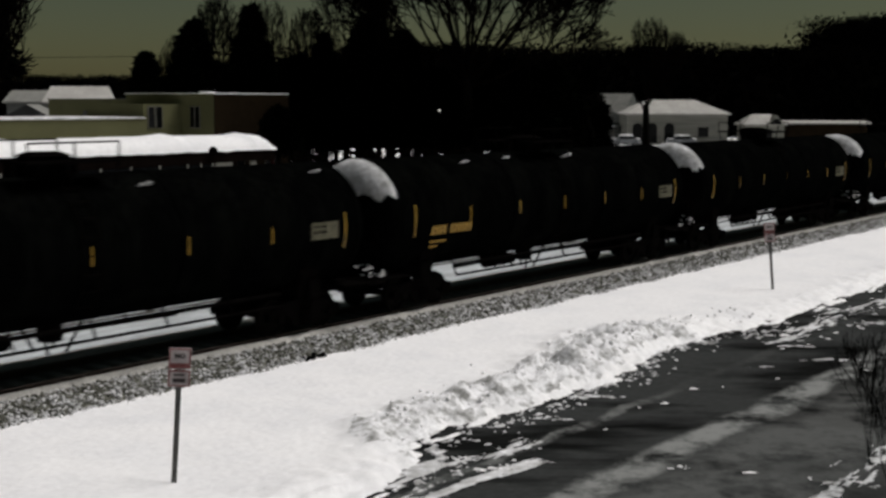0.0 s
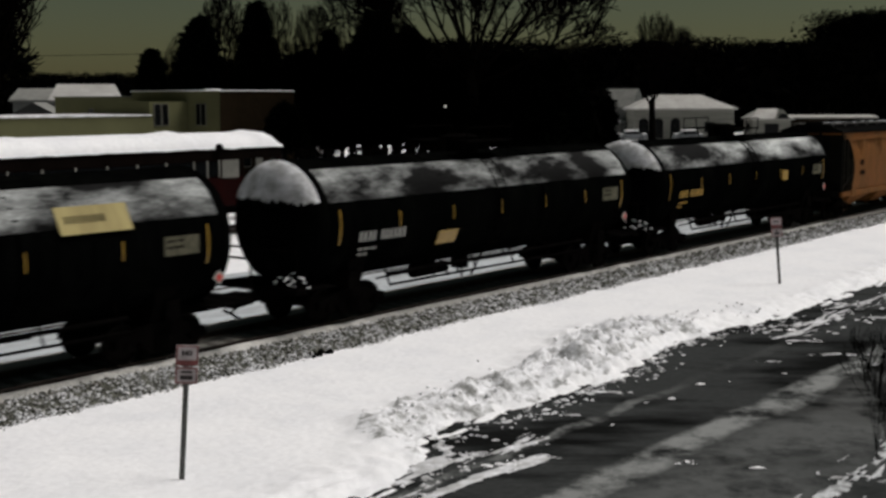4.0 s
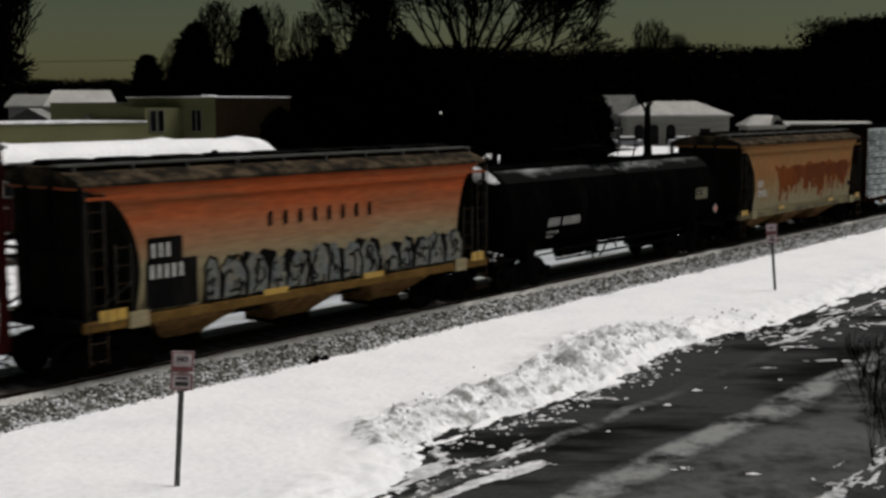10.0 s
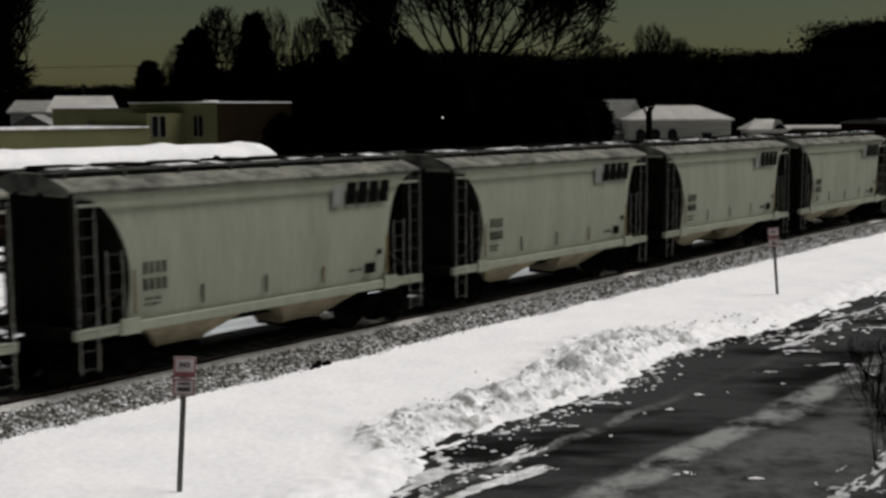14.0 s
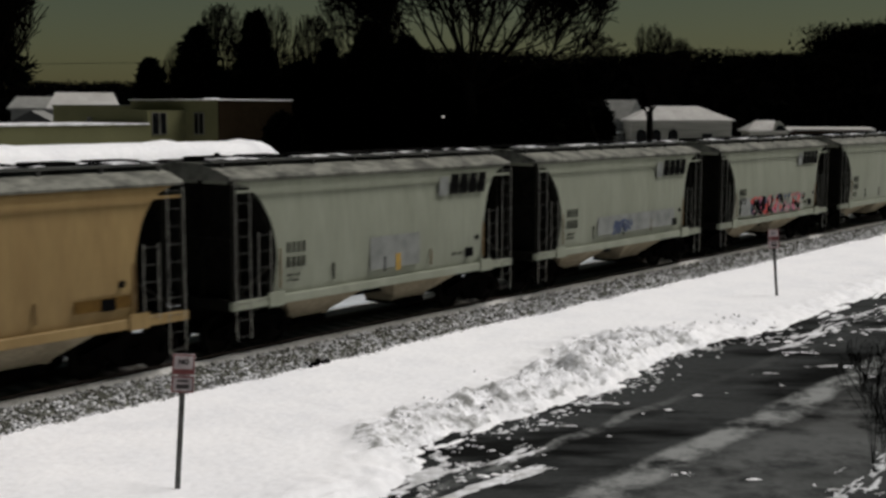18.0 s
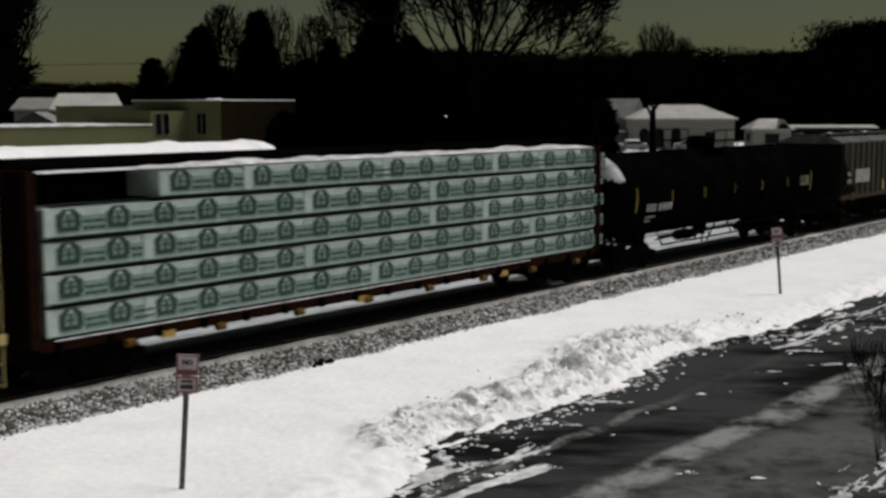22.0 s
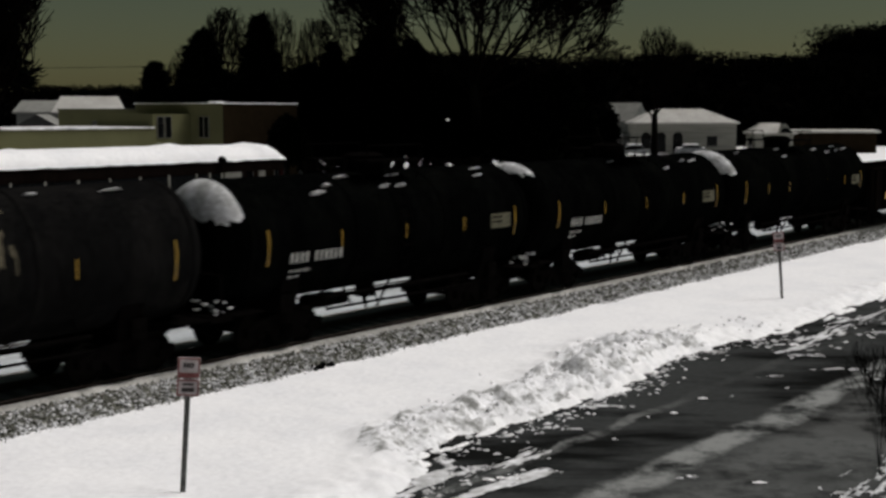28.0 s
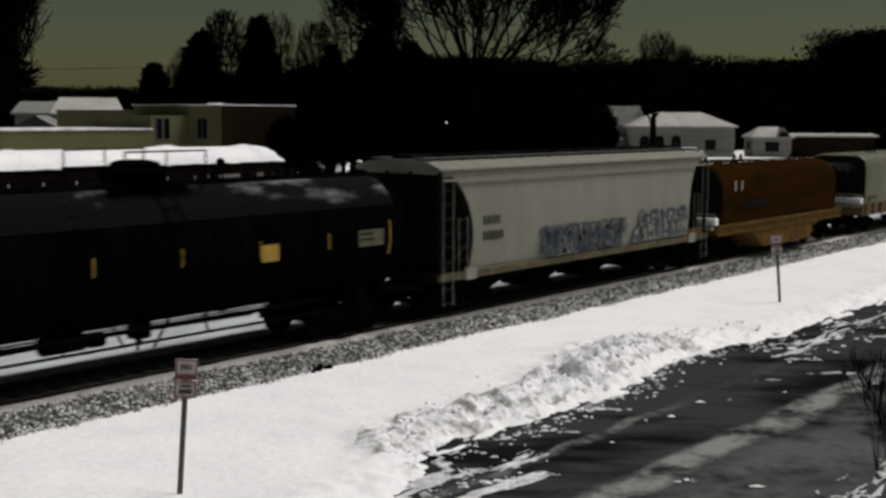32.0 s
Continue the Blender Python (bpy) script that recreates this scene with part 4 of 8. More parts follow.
# ---- centerbeam flats with lumber ----
def centerbeam(name, label, length, style, group="centerbeam flatcars of the train"):
    car = thing(name, label, "flatcar", group=group)
    h = length / 2
    bm = box(bm_new(), -h, h, -1.38, 1.38, 0.98, 1.12)
    box(bm, -h, h, -0.3, 0.3, 0.6, 1.0)
    part("deck", bm, RUSTPRIMER, car, "rust-brown steel deck")
    for s in (-1, 1):
        part("side_sill", box(bm_new(), -h + 0.2, h - 0.2, -0.07, 0.07, 0.9, 1.0), RUSTPRIMER, car, at=(0, s * 1.30, 0))
    part("ledge_snow", box(bm_new(), -h + 0.5, h - 4.0, -1.41, -1.381, 1.1, 1.125), OLD_SNOW, car, "line of snow along the deck edge")
    post = shared("cbpost", lambda: finish(box(bm_new(), -0.06, 0.06, -0.05, 0.05, 0.84, 1.1), UNDER, "stake_pocket"))
    winch = shared("cbwinch", lambda: finish(tube(bm_new(), (-0.12, 0, 0.82), (0.12, 0, 0.82), 0.09, n=8), SILLTAN, "winch"))
    n = int(length / 1.25)
    for i in range(n):
        x = -h + 0.6 + (length - 1.2) * i / (n - 1)
        part("stake_pocket", post, None, car, at=(x, -1.42, 0))
        if i % 2:
            part("winch", winch, None, car, at=(x + 0.45, -1.44, 0))
        if i % 5 == 2:
            plate(car, x + 0.2, -1.44, 0.86, 0.4, 0.16, YELLOW, "reflective_strip", "yellow reflective strip")
    for s in (-1, 1):
        bm = box(bm_new(), -0.08, 0.08, -1.4, 1.4, 1.1, 4.55)
        for y in (-1.36, 1.36, -0.5, 0.5):
            box(bm, -0.16 if s < 0 else 0.04, -0.04 if s < 0 else 0.16, y - 0.08, y + 0.08, 1.1, 4.55)
        part("bulkhead", bm, RUSTPRIMER, car, "dark rust-red end bulkhead", at=(s * (h - 0.12), 0, 0))
        truck(car, s * (h - 1.7))
        coupler(car, s * h, s)
        ladder(car, s * (h - 0.02), -1.48, 0.5, 4.4, UNDER, 0.4)
    part("centre_beam", box(bm_new(), -h + 0.2, h - 0.2, -0.3, 0.3, 4.56, 4.74), UNDER, car, "dark steel centre beam")
    post = shared("cbupright", lambda: finish(box(bm_new(), 0, 0.12, -0.06, 0.06, 1.1, 4.6), UNDER, "upright"))
    x = -h + 0.6
    while x < h - 0.3:
        part("upright", post, None, car, at=(x, 0, 0))
        x += 1.22
    part("web_plate", box(bm_new(), -h + 0.25, h - 0.25, -0.02, 0.02, 1.12, 4.58), UNDER, car)
    rnd = random.Random(len(name) + style)
    rows, L0 = (12, 1.22) if style == 1 else (5, 2.42)
    z0, z1 = 1.14, 4.52
    dz = (z1 - z0) / rows
    mat, pr = (WRAP, PRINT) if style == 1 else (WRAPG, PRINTG)
    for s in (-1, 1):
        for r in range(rows):
            x = -h + 0.34
            end = h - 0.3
            if style == 2 and r == rows - 1:
                x += 2.9
            if style == 1:
                end -= 0.09 * r / 2
                x += (r % 3) * 0.05
            k = 0
            while x < end - 0.3:
                l = min(L0 * (1 if style == 2 else 3 if s > 0 else rnd.choice((0.5, 1.0, 1.0, 1.0))) if k else L0 * (1 if style == 2 else 0.4 + 0.5 * (r % 2)), end - x)
                bev = shared(("bundle", style, round(l, 2)), lambda: finish(bevelled(box(bm_new(), 0.005, l - 0.005, -0.58, 0.58, 0.012, dz - (0.045 if style == 1 else 0.055)), 0.02), mat, "lumber_pack"))
                dy = rnd.uniform(-0.045, 0.045) if style == 1 else rnd.uniform(-0.02, 0.02)
                b = part("lumber_pack", bev, None, car, at=(x, s * 0.8 + dy, z0 + r * dz))
                if s < 0:
                    me = shared(("print", style, round(l, 2), k % 3), lambda: finish(bundle_print(style, l, dz, k), pr, "print"))
                    part("print", me, None, b, at=(0, -0.585, 0))
                    if style == 2:
                        me = shared(("pale", round(l, 2)), lambda: finish(pale_print(l, dz), PALEPRINT, "print"))
                        part("print", me, None, b, "pale green printed panel", at=(0, -0.583, 0))
                x += l
                k += 1
            if style == 2 and s < 0 and r:
                st = shared(("dunnage", r == rows - 1), lambda: finish(box(bm_new(), -h + 0.5, h - 0.4, -0.04, 0.04, -0.035, 0.0), UNDER, "dunnage"))
                part("dunnage", st, None, car, at=(0, -1.36, z0 + r * dz))
    bm = bm_new()
    nx = 120
    prev = None
    for i in range(nx + 1):
        x = -h + 0.4 + (length - 0.8) * i / nx
        v = max(0.0, noise.fractal(Vector((x * 0.5, style * 5.0, 0)), 0.8, 2.0, 3) + 0.25)
        if style == 2 and x < -h + 3.3:
            v = 0
        cur = [bm.verts.new((x, y, z1 - 0.03 + t * v * 0.22)) for y, t in ((-1.4, 0), (-1.3, 0.7), (-1.0, 1), (-0.5, 0.9), (-0.3, 0.5))]
        if prev:
            for a, b, c, d in zip(prev, cur, cur[1:], prev[1:]):
                bm.faces.new((a, b, c, d))
        prev = cur
    if style == 2:
        part("load_snow", bm, OLD_SNOW, car, "thin snow on top of the load", smooth=True)
    if style == 1:
        # small dark plates on the bundles stand for shaded gaps in the load
        for x, z in ((h - 6.6, 3.0), (-h + 5.0, 2.3)):
            plate(car, x, -1.40, z, 0.3, 0.24, UNDER, "gap_in_load", "dark plate for the shade of a gap between bundles", thick=0.02)
            bm = bm_new()
            bmesh.ops.create_icosphere(bm, subdivisions=2, radius=0.5)
            for v in bm.verts:
                v.co = Vector((v.co.x * 1.1, v.co.y * 0.16, v.co.z * 0.2 + 0.12 * noise.noise(v.co * 2)))
            part("snow_lump", bm, SNOW, car, at=(x + 0.35, -1.42, z + 0.1 - 0.25), smooth=True)
    return car


def pale_print(l, dz):
    bm = bm_new()
    for i in range(2):
        c = l * (0.24 + 0.5 * i)
        box(bm, c + 0.3, c + 0.9, -0.002, 0.002, dz * 0.14, dz * 0.66)
        box(bm, c - 0.3, c + 0.27, -0.002, 0.002, dz * 0.12, dz * 0.74)
    return bm


def bundle_print(style, l, dz, k):
    bm = bm_new()
    rnd = random.Random(k % 3 + int(l * 10))
    if style == 1:
        # one heavy smudged bar and two thin lines on every bundle
        w = min(l - 0.16, rnd.uniform(0.55, 0.8))
        x = (l - w) / 2 + rnd.uniform(-0.04, 0.04)
        box(bm, x, x + w, -0.003, 0.003, dz * 0.3, dz * 0.3 + rnd.uniform(0.05, 0.08))
        box(bm, x + 0.08, x + w * rnd.uniform(0.5, 0.9), -0.003, 0.003, dz * 0.62, dz * 0.62 + 0.03)
        box(bm, x + 0.02, x + w * rnd.uniform(0.3, 0.6), -0.003, 0.003, dz * 0.14, dz * 0.14 + 0.025)
        box(bm, 0, l, -0.004, 0.003, dz - 0.03, dz - 0.016)
    else:
        for i in range(2):
            c = l * (0.24 + 0.5 * i)
            z = dz * 0.2
            # a dark shield with an open middle over a row of bars
            prism(bm, [(c - 0.26, z), (c + 0.26, z), (c + 0.26, z + 0.1), (c - 0.26, z + 0.1)], -0.003, 0.003)
            for q in (-1, 1):
                prism(bm, [(c + q * 0.29, z + 0.08), (c + q * 0.29, z + 0.33), (c + q * 0.13, z + 0.46), (c + q * 0.005, z + 0.46), (c + q * 0.13, z + 0.28), (c + q * 0.13, z + 0.08)][::q], -0.003, 0.003)
            box(bm, c - 0.04, c + 0.04, -0.003, 0.003, z + 0.1, z + 0.34)
            box(bm, c - 0.1, c + 0.1, -0.003, 0.003, z + 0.19, z + 0.23)
            for j in range(2):
                x = c + 0.34
                while x < c + 0.86:
                    w = rnd.uniform(0.05, 0.14)
                    box(bm, x, x + w, -0.004, 0.002, dz * (0.22 + 0.2 * j), dz * (0.22 + 0.2 * j) + 0.07)
                    x += w + 0.03
        box(bm, 0, l, -0.004, 0.002, 0.02, 0.05)
    return bm


# ---- boxcar ----
def boxcar(name, label, length):
    car = thing(name, label, "boxcar")
    h = length / 2
    part("body", bevelled(box(bm_new(), -h, h, -1.5, 1.5, 0.98, 4.98), 0.03), BOXRED, car)
    bm = bm_new()
    rings = [[(x, -1.55, 4.94), (x, -1.55, 5.0), (x, -1.2, 5.09), (x, 0, 5.14), (x, 1.2, 5.09), (x, 1.55, 5.0), (x, 1.55, 4.94)] for x in (-h - 0.05, h + 0.05)]
    part("roof", loft(bm, rings), ROOFG, car, "dark grey galvanised roof")
    bm = bm_new()
    nx = 60
    prev = None
    for i in range(nx + 1):
        x = -h + 2 * h * i / nx
        v = 0.03 + 0.05 * max(0, noise.noise(Vector((x * 0.7, 3, 1))) + 0.3)
        cur = [bm.verts.new((x, y, z + v)) for y, z in ((-1.5, 5.0), (-1.2, 5.09), (0, 5.14), (1.2, 5.09))]
        if prev:
            for a, b, c, d in zip(prev, cur, cur[1:], prev[1:]):
                bm.faces.new((a, b, c, d))
        prev = cur
    part("roof_snow", bm, FROST, car, "thin patchy snow on the roof", smooth=True)
    rib = shared("bxrib", lambda: finish(bevelled(box(bm_new(), -0.07, 0.07, -0.06, 0.06, 1.08, 4.9), 0.02), BOXRED, "side_post"))
    for i in range(14):
        x = -h + 0.35 + (length - 0.7) * i / 13
        if abs(x) > 2.2:
            for s in (-1, 1):
                part("side_post", rib, None, car, at=(x, s * 1.54, 0))
    dm = shared("bxdoor", lambda: finish(bevelled(box(bm_new(), -1.05, 1.05, -0.05, 0.05, 1.15, 4.75), 0.03), BOXRED, "door"))
    bar = shared("bxbar", lambda: finish(tube(bm_new(), (0, 0, 1.2), (0, 0, 4.7), 0.03, n=6), UNDER, "lock_rod"))
    for s in (-1, 1):
        for x in (-1.07, 1.07):
            d = part("door", dm, None, car, at=(x, s * 1.57, 0))
            for k in (-0.45, 0.45):
                part("lock_rod", bar, None, d, at=(k, s * 0.09, 0))
        for z in (1.02, 4.76):
            part("door_track", box(bm_new(), -3.4, 3.4, -0.05, 0.05, z, z + 0.11), UNDER, car, at=(0, s * 1.62, 0))
        truck(car, s * (h - 1.6))
        coupler(car, s * h, s)
        ladder(car, s * (h - 0.35), -1.6, 0.45, 4.8, UNDER, 0.42)
        for i in range(10):
            part("end_rib", shared("bxendrib", lambda: finish(bevelled(box(bm_new(), -0.03, 0.03, -1.45, 1.45, 0, 0.1), 0.02), BOXRED, "end_rib")), None, car, at=(s * (h + 0.02), 0, 1.2 + i * 0.38))
        rung = shared("bxendrung", lambda: finish(tube(bm_new(), (0, -1.35, 0), (0, 0.1, 0), 0.022, n=6), LADDERG, "end_rung"))
        for i in range(7):
            part("end_rung", rung, None, car, "pale grey handhold on the car end", at=(s * (h + 0.14), 0, 1.3 + i * 0.5))
    # sill made deep and wide to hide the snow beyond from the camera
    part("centre_sill", box(bm_new(), -h, h, -0.55, 0.55, 0.38, 1.0), UNDER, car)
    # graffiti: silver blocks with dark outlines, then small accents
    letters(-h + 0.15, 2.4, 1.08, 3.0, -1.655, (BLACKINK, SILVER), 5, (0.9, 1.5))(car, h)
    letters(2.5, h - 0.2, 1.25, 2.75, -1.655, (BLACKINK, SILVER), 6, (0.3, 0.6))(car, h)
    scribble(-h + 0.2, h - 0.3, 1.1, 2.7, (WHITEINK,), 46, -1.676, 0.016, 13)(car, h)
    scribble(-h + 0.3, h - 0.4, 1.2, 2.5, (BLACKINK,), 70, -1.672, 0.03, 3)(car, h)
    scribble(-h + 0.2, h - 0.4, 1.15, 2.6, (BOXREDBRIGHT,), 13, -1.651, 0.12, 8)(car, h)
    for x, z, w, hh in ((-h + 1.15, 2.0, 0.42, 0.36), (-h + 2.9, 1.5, 0.4, 0.18), (-h + 4.9, 1.5, 0.5, 0.2), (h - 1.3, 1.62, 0.36, 0.36), (h - 2.6, 1.55, 0.4, 0.16), (h - 4.9, 1.6, 0.5, 0.2)):
        plate(car, x, -1.682, z, w, hh, YELLOW, "reflective_strip", "yellow patch", thick=0.004)
    for k, z in enumerate((4.42, 4.18, 3.94)):
        scribble(0.35, 1.6 - 0.2 * (k % 2), z, z + 0.19, (TANPAINT,), 30, -1.705, 0.014, 80 + k, "lettering", "faded tan lettering")(car, h)
    for k in range(6):
        plate(car, 2.5 + 0.75 * k, -1.61, 3.52, 0.5, 0.035, TANPAINT, "handhold", "pale thin bar")
    marks(car, 2.4, -1.61, 4.35, (3, 9, 4, 6), 0.04, TANPAINT)
    scribble(0.45, 1.6, 3.02, 3.28, (TANPAINT,), 26, -1.705, 0.014, 84, "lettering")(car, h)
    scribble(-h + 0.5, -h + 1.0, 3.1, 3.3, (TANPAINT,), 12, -1.61, 0.014, 85, "lettering")(car, h)
    return car


# ---- gondola ----
def gondola(name, label, length):
    car = thing(name, label, "gondola car")
    h = length / 2
    for s in (-1, 1):
        part("side", box(bm_new(), -h, h, -0.05, 0.05, 1.05, 2.95), GONBLK, car, at=(0, s * 1.5, 0))
        part("top_chord", bevelled(box(bm_new(), -h, h, -0.09, 0.09, 2.9, 3.02), 0.02), GONBLK, car, at=(0, s * 1.5, 0))
        part("side_sill", box(bm_new(), -h, h, -0.09, 0.09, 0.88, 1.06), GONBLK, car, at=(0, s * 1.5, 0))
        part("end", box(bm_new(), -0.06, 0.06, -1.5, 1.5, 1.05, 3.0), GONBLK, car, at=(s * h, 0, 0))
    part("floor", box(bm_new(), -h, h, -1.45, 1.45, 0.95, 1.05), GONBLK, car)
    part("centre_sill", box(bm_new(), -h, h, -0.3, 0.3, 0.62, 0.95), UNDER, car)
    rib = shared("gonrib", lambda: finish(box(bm_new(), -0.07, 0.07, -0.07, 0.07, 1.0, 2.95), GONBLK, "side_post"))
    for i in range(13):
        for s in (-1, 1):
            part("side_post", rib, None, car, at=(-h + 0.4 + (length - 0.8) * i / 12, s * 1.6, 0))
    for s in (-1, 1):
        truck(car, s * (h - 1.6))
        coupler(car, s * h, s)
        ladder(car, s * (h - 0.25), -1.62, 0.5, 2.9, UNDER, 0.4)
    for j in range(5):
        part("emblem_bar", box(bm_new(), h - 9.15 + 0.1 * (j % 2), h - 7.75 + 0.08 * j, -1.692, -1.68, 1.52 + 0.16 * j, 1.57 + 0.16 * j), EMBLEMTAN, car, "faded tan painted bar")
    scribble(h - 7.8, h - 6.5, 1.6, 2.3, (EMBLEMTAN,), 22, -1.69, 0.035, 14, "emblem", "faded tan emblem strokes")(car, h)
    plate(car, h - 0.9, -1.69, 1.6, 0.55, 0.3, YELLOW, "reflective_strip", "orange-yellow reflective strip")
    plate(car, -h + 1.9, -1.69, 1.6, 0.9, 0.3, YELLOW, "reflective_strip")
    for x in (h - 3.4, h - 6.2, h - 10.6, h - 12.6):
        plate(car, x, -1.69, 1.2, 0.55, 0.1, YELLOW, "reflective_strip")
    bm = box(bm_new(), h - 14.2, h - 5.5, -1.63, -1.5, 0.875, 0.90)
    part("ledge_snow", bm, OLD_SNOW, car, "line of snow along the sill")
    plate(car, -0.8, -1.69, 1.45, 0.12, 0.2, WHITEINK, "data_panel")
    plate(car, -1.6, -1.69, 1.45, 0.12, 0.2, WHITEINK, "data_panel")
    return car


# ---- coil cars ----
def coil_car(name, label, length, hood, side, drop, hoodlabel):
    car = thing(name, label, "coil car", group="coil cars of the train")
    h = length / 2
    top = 3.9 if not drop else 3.85

    def outline(l, zt):
        r = 0.62 if not drop else 1.0
        pts = [(-1.48, 1.5), (-1.48, zt - r)]
        pts += [(-1.48 + r - r * math.cos(a), zt - r + r * math.sin(a)) for a in np.linspace(0.2, 1.57, 6)]
        return pts + [(-y, z) for y, z in pts[::-1]]
    bm = bm_new()
    rings = []
    hl = h - (0.45 if not drop else 0.55)
    for x, q in ((-hl, 0.22), (-hl + 0.06, 0.1), (-hl + 0.18, 0.02), (-hl + 0.4, 0), (hl - 0.4, 0), (hl - 0.18, 0.02), (hl - 0.06, 0.1), (hl, 0.22)):
        rings.append([(x, y * (1 - q * 0.12), 1.5 + (z - 1.5) * (1 - q * 0.3)) for y, z in outline(hl, top)])
    loft(bm, rings)
    bm.normal_update()
    # hood ends take the black slot: their unlit side, put into colour
    for f in bm.faces:
        f.material_index = int(abs(f.normal.x) > 0.6)
    part("hood", bm, (hood, GRIME_SHADE), car, hoodlabel)
    for x in (-hl * 0.5 - 0.3, -hl * 0.5 + 0.3, hl * 0.5 - 0.3, hl * 0.5 + 0.3):
        bm = bm_new()
        tube(bm, (x, -0.75, top - 0.05), (x + 0.1, -0.6, top + 0.36), 0.035, n=6)
        tube(bm, (x + 0.1, -0.6, top + 0.36), (x + 0.2, -0.4, top - 0.02), 0.035, n=6)
        part("lifting_lug", bm, UNDER, car)
    if not drop:
        part("side_sill", bevelled(box(bm_new(), -h, h, -1.5, 1.5, 0.92, 1.5), 0.03), side, car, "rusty orange side sill")
        post = shared("coilpost", lambda: finish(box(bm_new(), -0.08, 0.08, -0.05, 0.05, 0.92, 1.5), SILLORANGE, "side_post"))
        for i in range(12):
            part("side_post", post, None, car, at=(-h + 0.4 + (length - 0.8) * i / 11, -1.54, 0))
        plate(car, h - 7.55, -1.495, 2.98, 0.5, 0.3, GREYFILL, "logo", "faded grey logotype block", thick=0.02)
        for i in range(4):
            plate(car, h - 7.1 + 0.36 * i, -1.495, 2.98, 0.27, 0.26, GREYBLACK, "logo", "dark logotype block", thick=0.02)
        plate(car, -h + 1.35, -1.495, 1.78, 1.1, 0.13, SILLTAN, "reflective_strip", "yellow-green stripe", thick=0.02)
        plate(car, -h + 0.9, -1.495, 1.7, 0.3, 0.3, SILLTAN, "reflective_strip", thick=0.02)
        snow = bm_new()
        ring = [(-hl - 0.012, y, z) for y, z in ((-0.95, 3.2), (-0.6, 3.02), (0.1, 3.12), (0.7, 3.0), (0.98, 3.25), (0.75, 3.5), (-0.7, 3.52))]
        snow.faces.new([snow.verts.new(q) for q in ring])
        bmesh.ops.solidify(snow, geom=snow.faces[:], thickness=0.02)
        part("hood_snow", snow, THIN_SNOW, car, "thin snow stuck to the end of the hood")
        bm = box(bm_new(), -h + 2.5, h - 5, -1.62, -1.5, 0.87, 0.91)
        part("ledge_snow", bm, OLD_SNOW, car)
    else:
        o = [(-h, 1.15), (-h, 1.5), (h, 1.5), (h, 1.15), (h - 2.6, 1.1), (h - 3.7, 0.38), (-h + 4.4, 0.38), (-h + 3.3, 1.1)]
        part("side_sill", prism(bm_new(), o, -1.5, 1.5), side, car, "yellow-brown fishbelly side sill")
        bm = box(bm_new(), -h, h, -1.56, -1.5, 1.40, 1.52)
        box(bm, -h, h, -1.56, -1.5, 1.1, 1.16)
        part("sill_flange", bm, SILLTAN, car)
        # dark boxes on the solid sill stand for shade in two openings
        for x in (h - 3.3, h - 2.7):
            part("sill_opening", box(bm_new(), x, x + 0.4, -1.53, -1.5, 0.72, 0.95), UNDER, car)
        rnd = random.Random(3)
        x = -h + 1.2
        while x < h - 2:
            w = rnd.uniform(0.2, 1.1)
            part("hood_snow", box(bm_new(), x, x + w, -0.50, -0.45, top - 0.01, top + 0.02), OLD_SNOW, car, "thin line of snow on the hood")
            x += w + rnd.uniform(0.3, 1.4)
        plate(car, -h + 3.6, -1.495, 2.2, 1.9, 0.34, GRIME_SHADE, "stencil_block", "faint dark stencil block", thick=0.02)
        for x in (-h + 1.6, -h + 2.2):
            plate(car, x, -1.495, 3.0, 0.1, 0.4, WHITEINK, "data_panel", thick=0.02)
    for s in (-1, 1):
        bm = box(bm_new(), s * h - 0.25, s * h + 0.05, -1.4, 1.4, 1.35, 1.45)
        for y in (-1.4, -0.5, 0.5, 1.4):
            tube(bm, (s * (h - 0.03), y, 1.4), (s * (h - 0.03), y, 1.95), 0.025, n=5)
        tube(bm, (s * (h - 0.03), -1.4, 1.95), (s * (h - 0.03), 1.4, 1.95), 0.025, n=5)
        part("end_rail", bm, LADDERG, car)
    part("end_snow", bevelled(box(bm_new(), -h + 0.02, -h + 0.42, -1.4, 1.4, 1.46, 1.8), 0.06), SNOW, car, "snow on the end platform")
    for s in (-1, 1):
        truck(car, s * (h - 1.5))
        coupler(car, s * h, s)
    return car


TRACK_Y = 22.6


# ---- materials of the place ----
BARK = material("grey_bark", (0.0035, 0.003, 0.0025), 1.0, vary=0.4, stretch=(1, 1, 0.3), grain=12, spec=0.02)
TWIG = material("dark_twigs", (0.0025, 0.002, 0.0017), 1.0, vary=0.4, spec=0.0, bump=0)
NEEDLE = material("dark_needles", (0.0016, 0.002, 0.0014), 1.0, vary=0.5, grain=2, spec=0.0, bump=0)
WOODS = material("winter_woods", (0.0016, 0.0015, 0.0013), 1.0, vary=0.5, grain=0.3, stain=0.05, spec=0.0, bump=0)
STUCCO = material("olive_cream_stucco", (0.104, 0.104, 0.053), 0.9, vary=0.1, grain=10, stain=0.3, second=(0.078, 0.078, 0.04), spread=0.2, spec=0.03)
FARROOF = material("grey_roof_snow", (0.22, 0.22, 0.205), 0.85, vary=0.15, grain=2, stain=0.4, second=(0.15, 0.15, 0.14), spread=0.2, spec=0.05)
ROOFSNOW = material("pale_grey_roof_snow", (0.42, 0.41, 0.39), 0.85, vary=0.12, grain=3, stain=0.5, second=(0.3, 0.29, 0.27), spread=0.2, spec=0.05)
DARKWALL = material("dark_brown_wall", (0.014, 0.010, 0.006), 0.9, vary=0.2, grain=9, stain=0.5, spec=0.0)
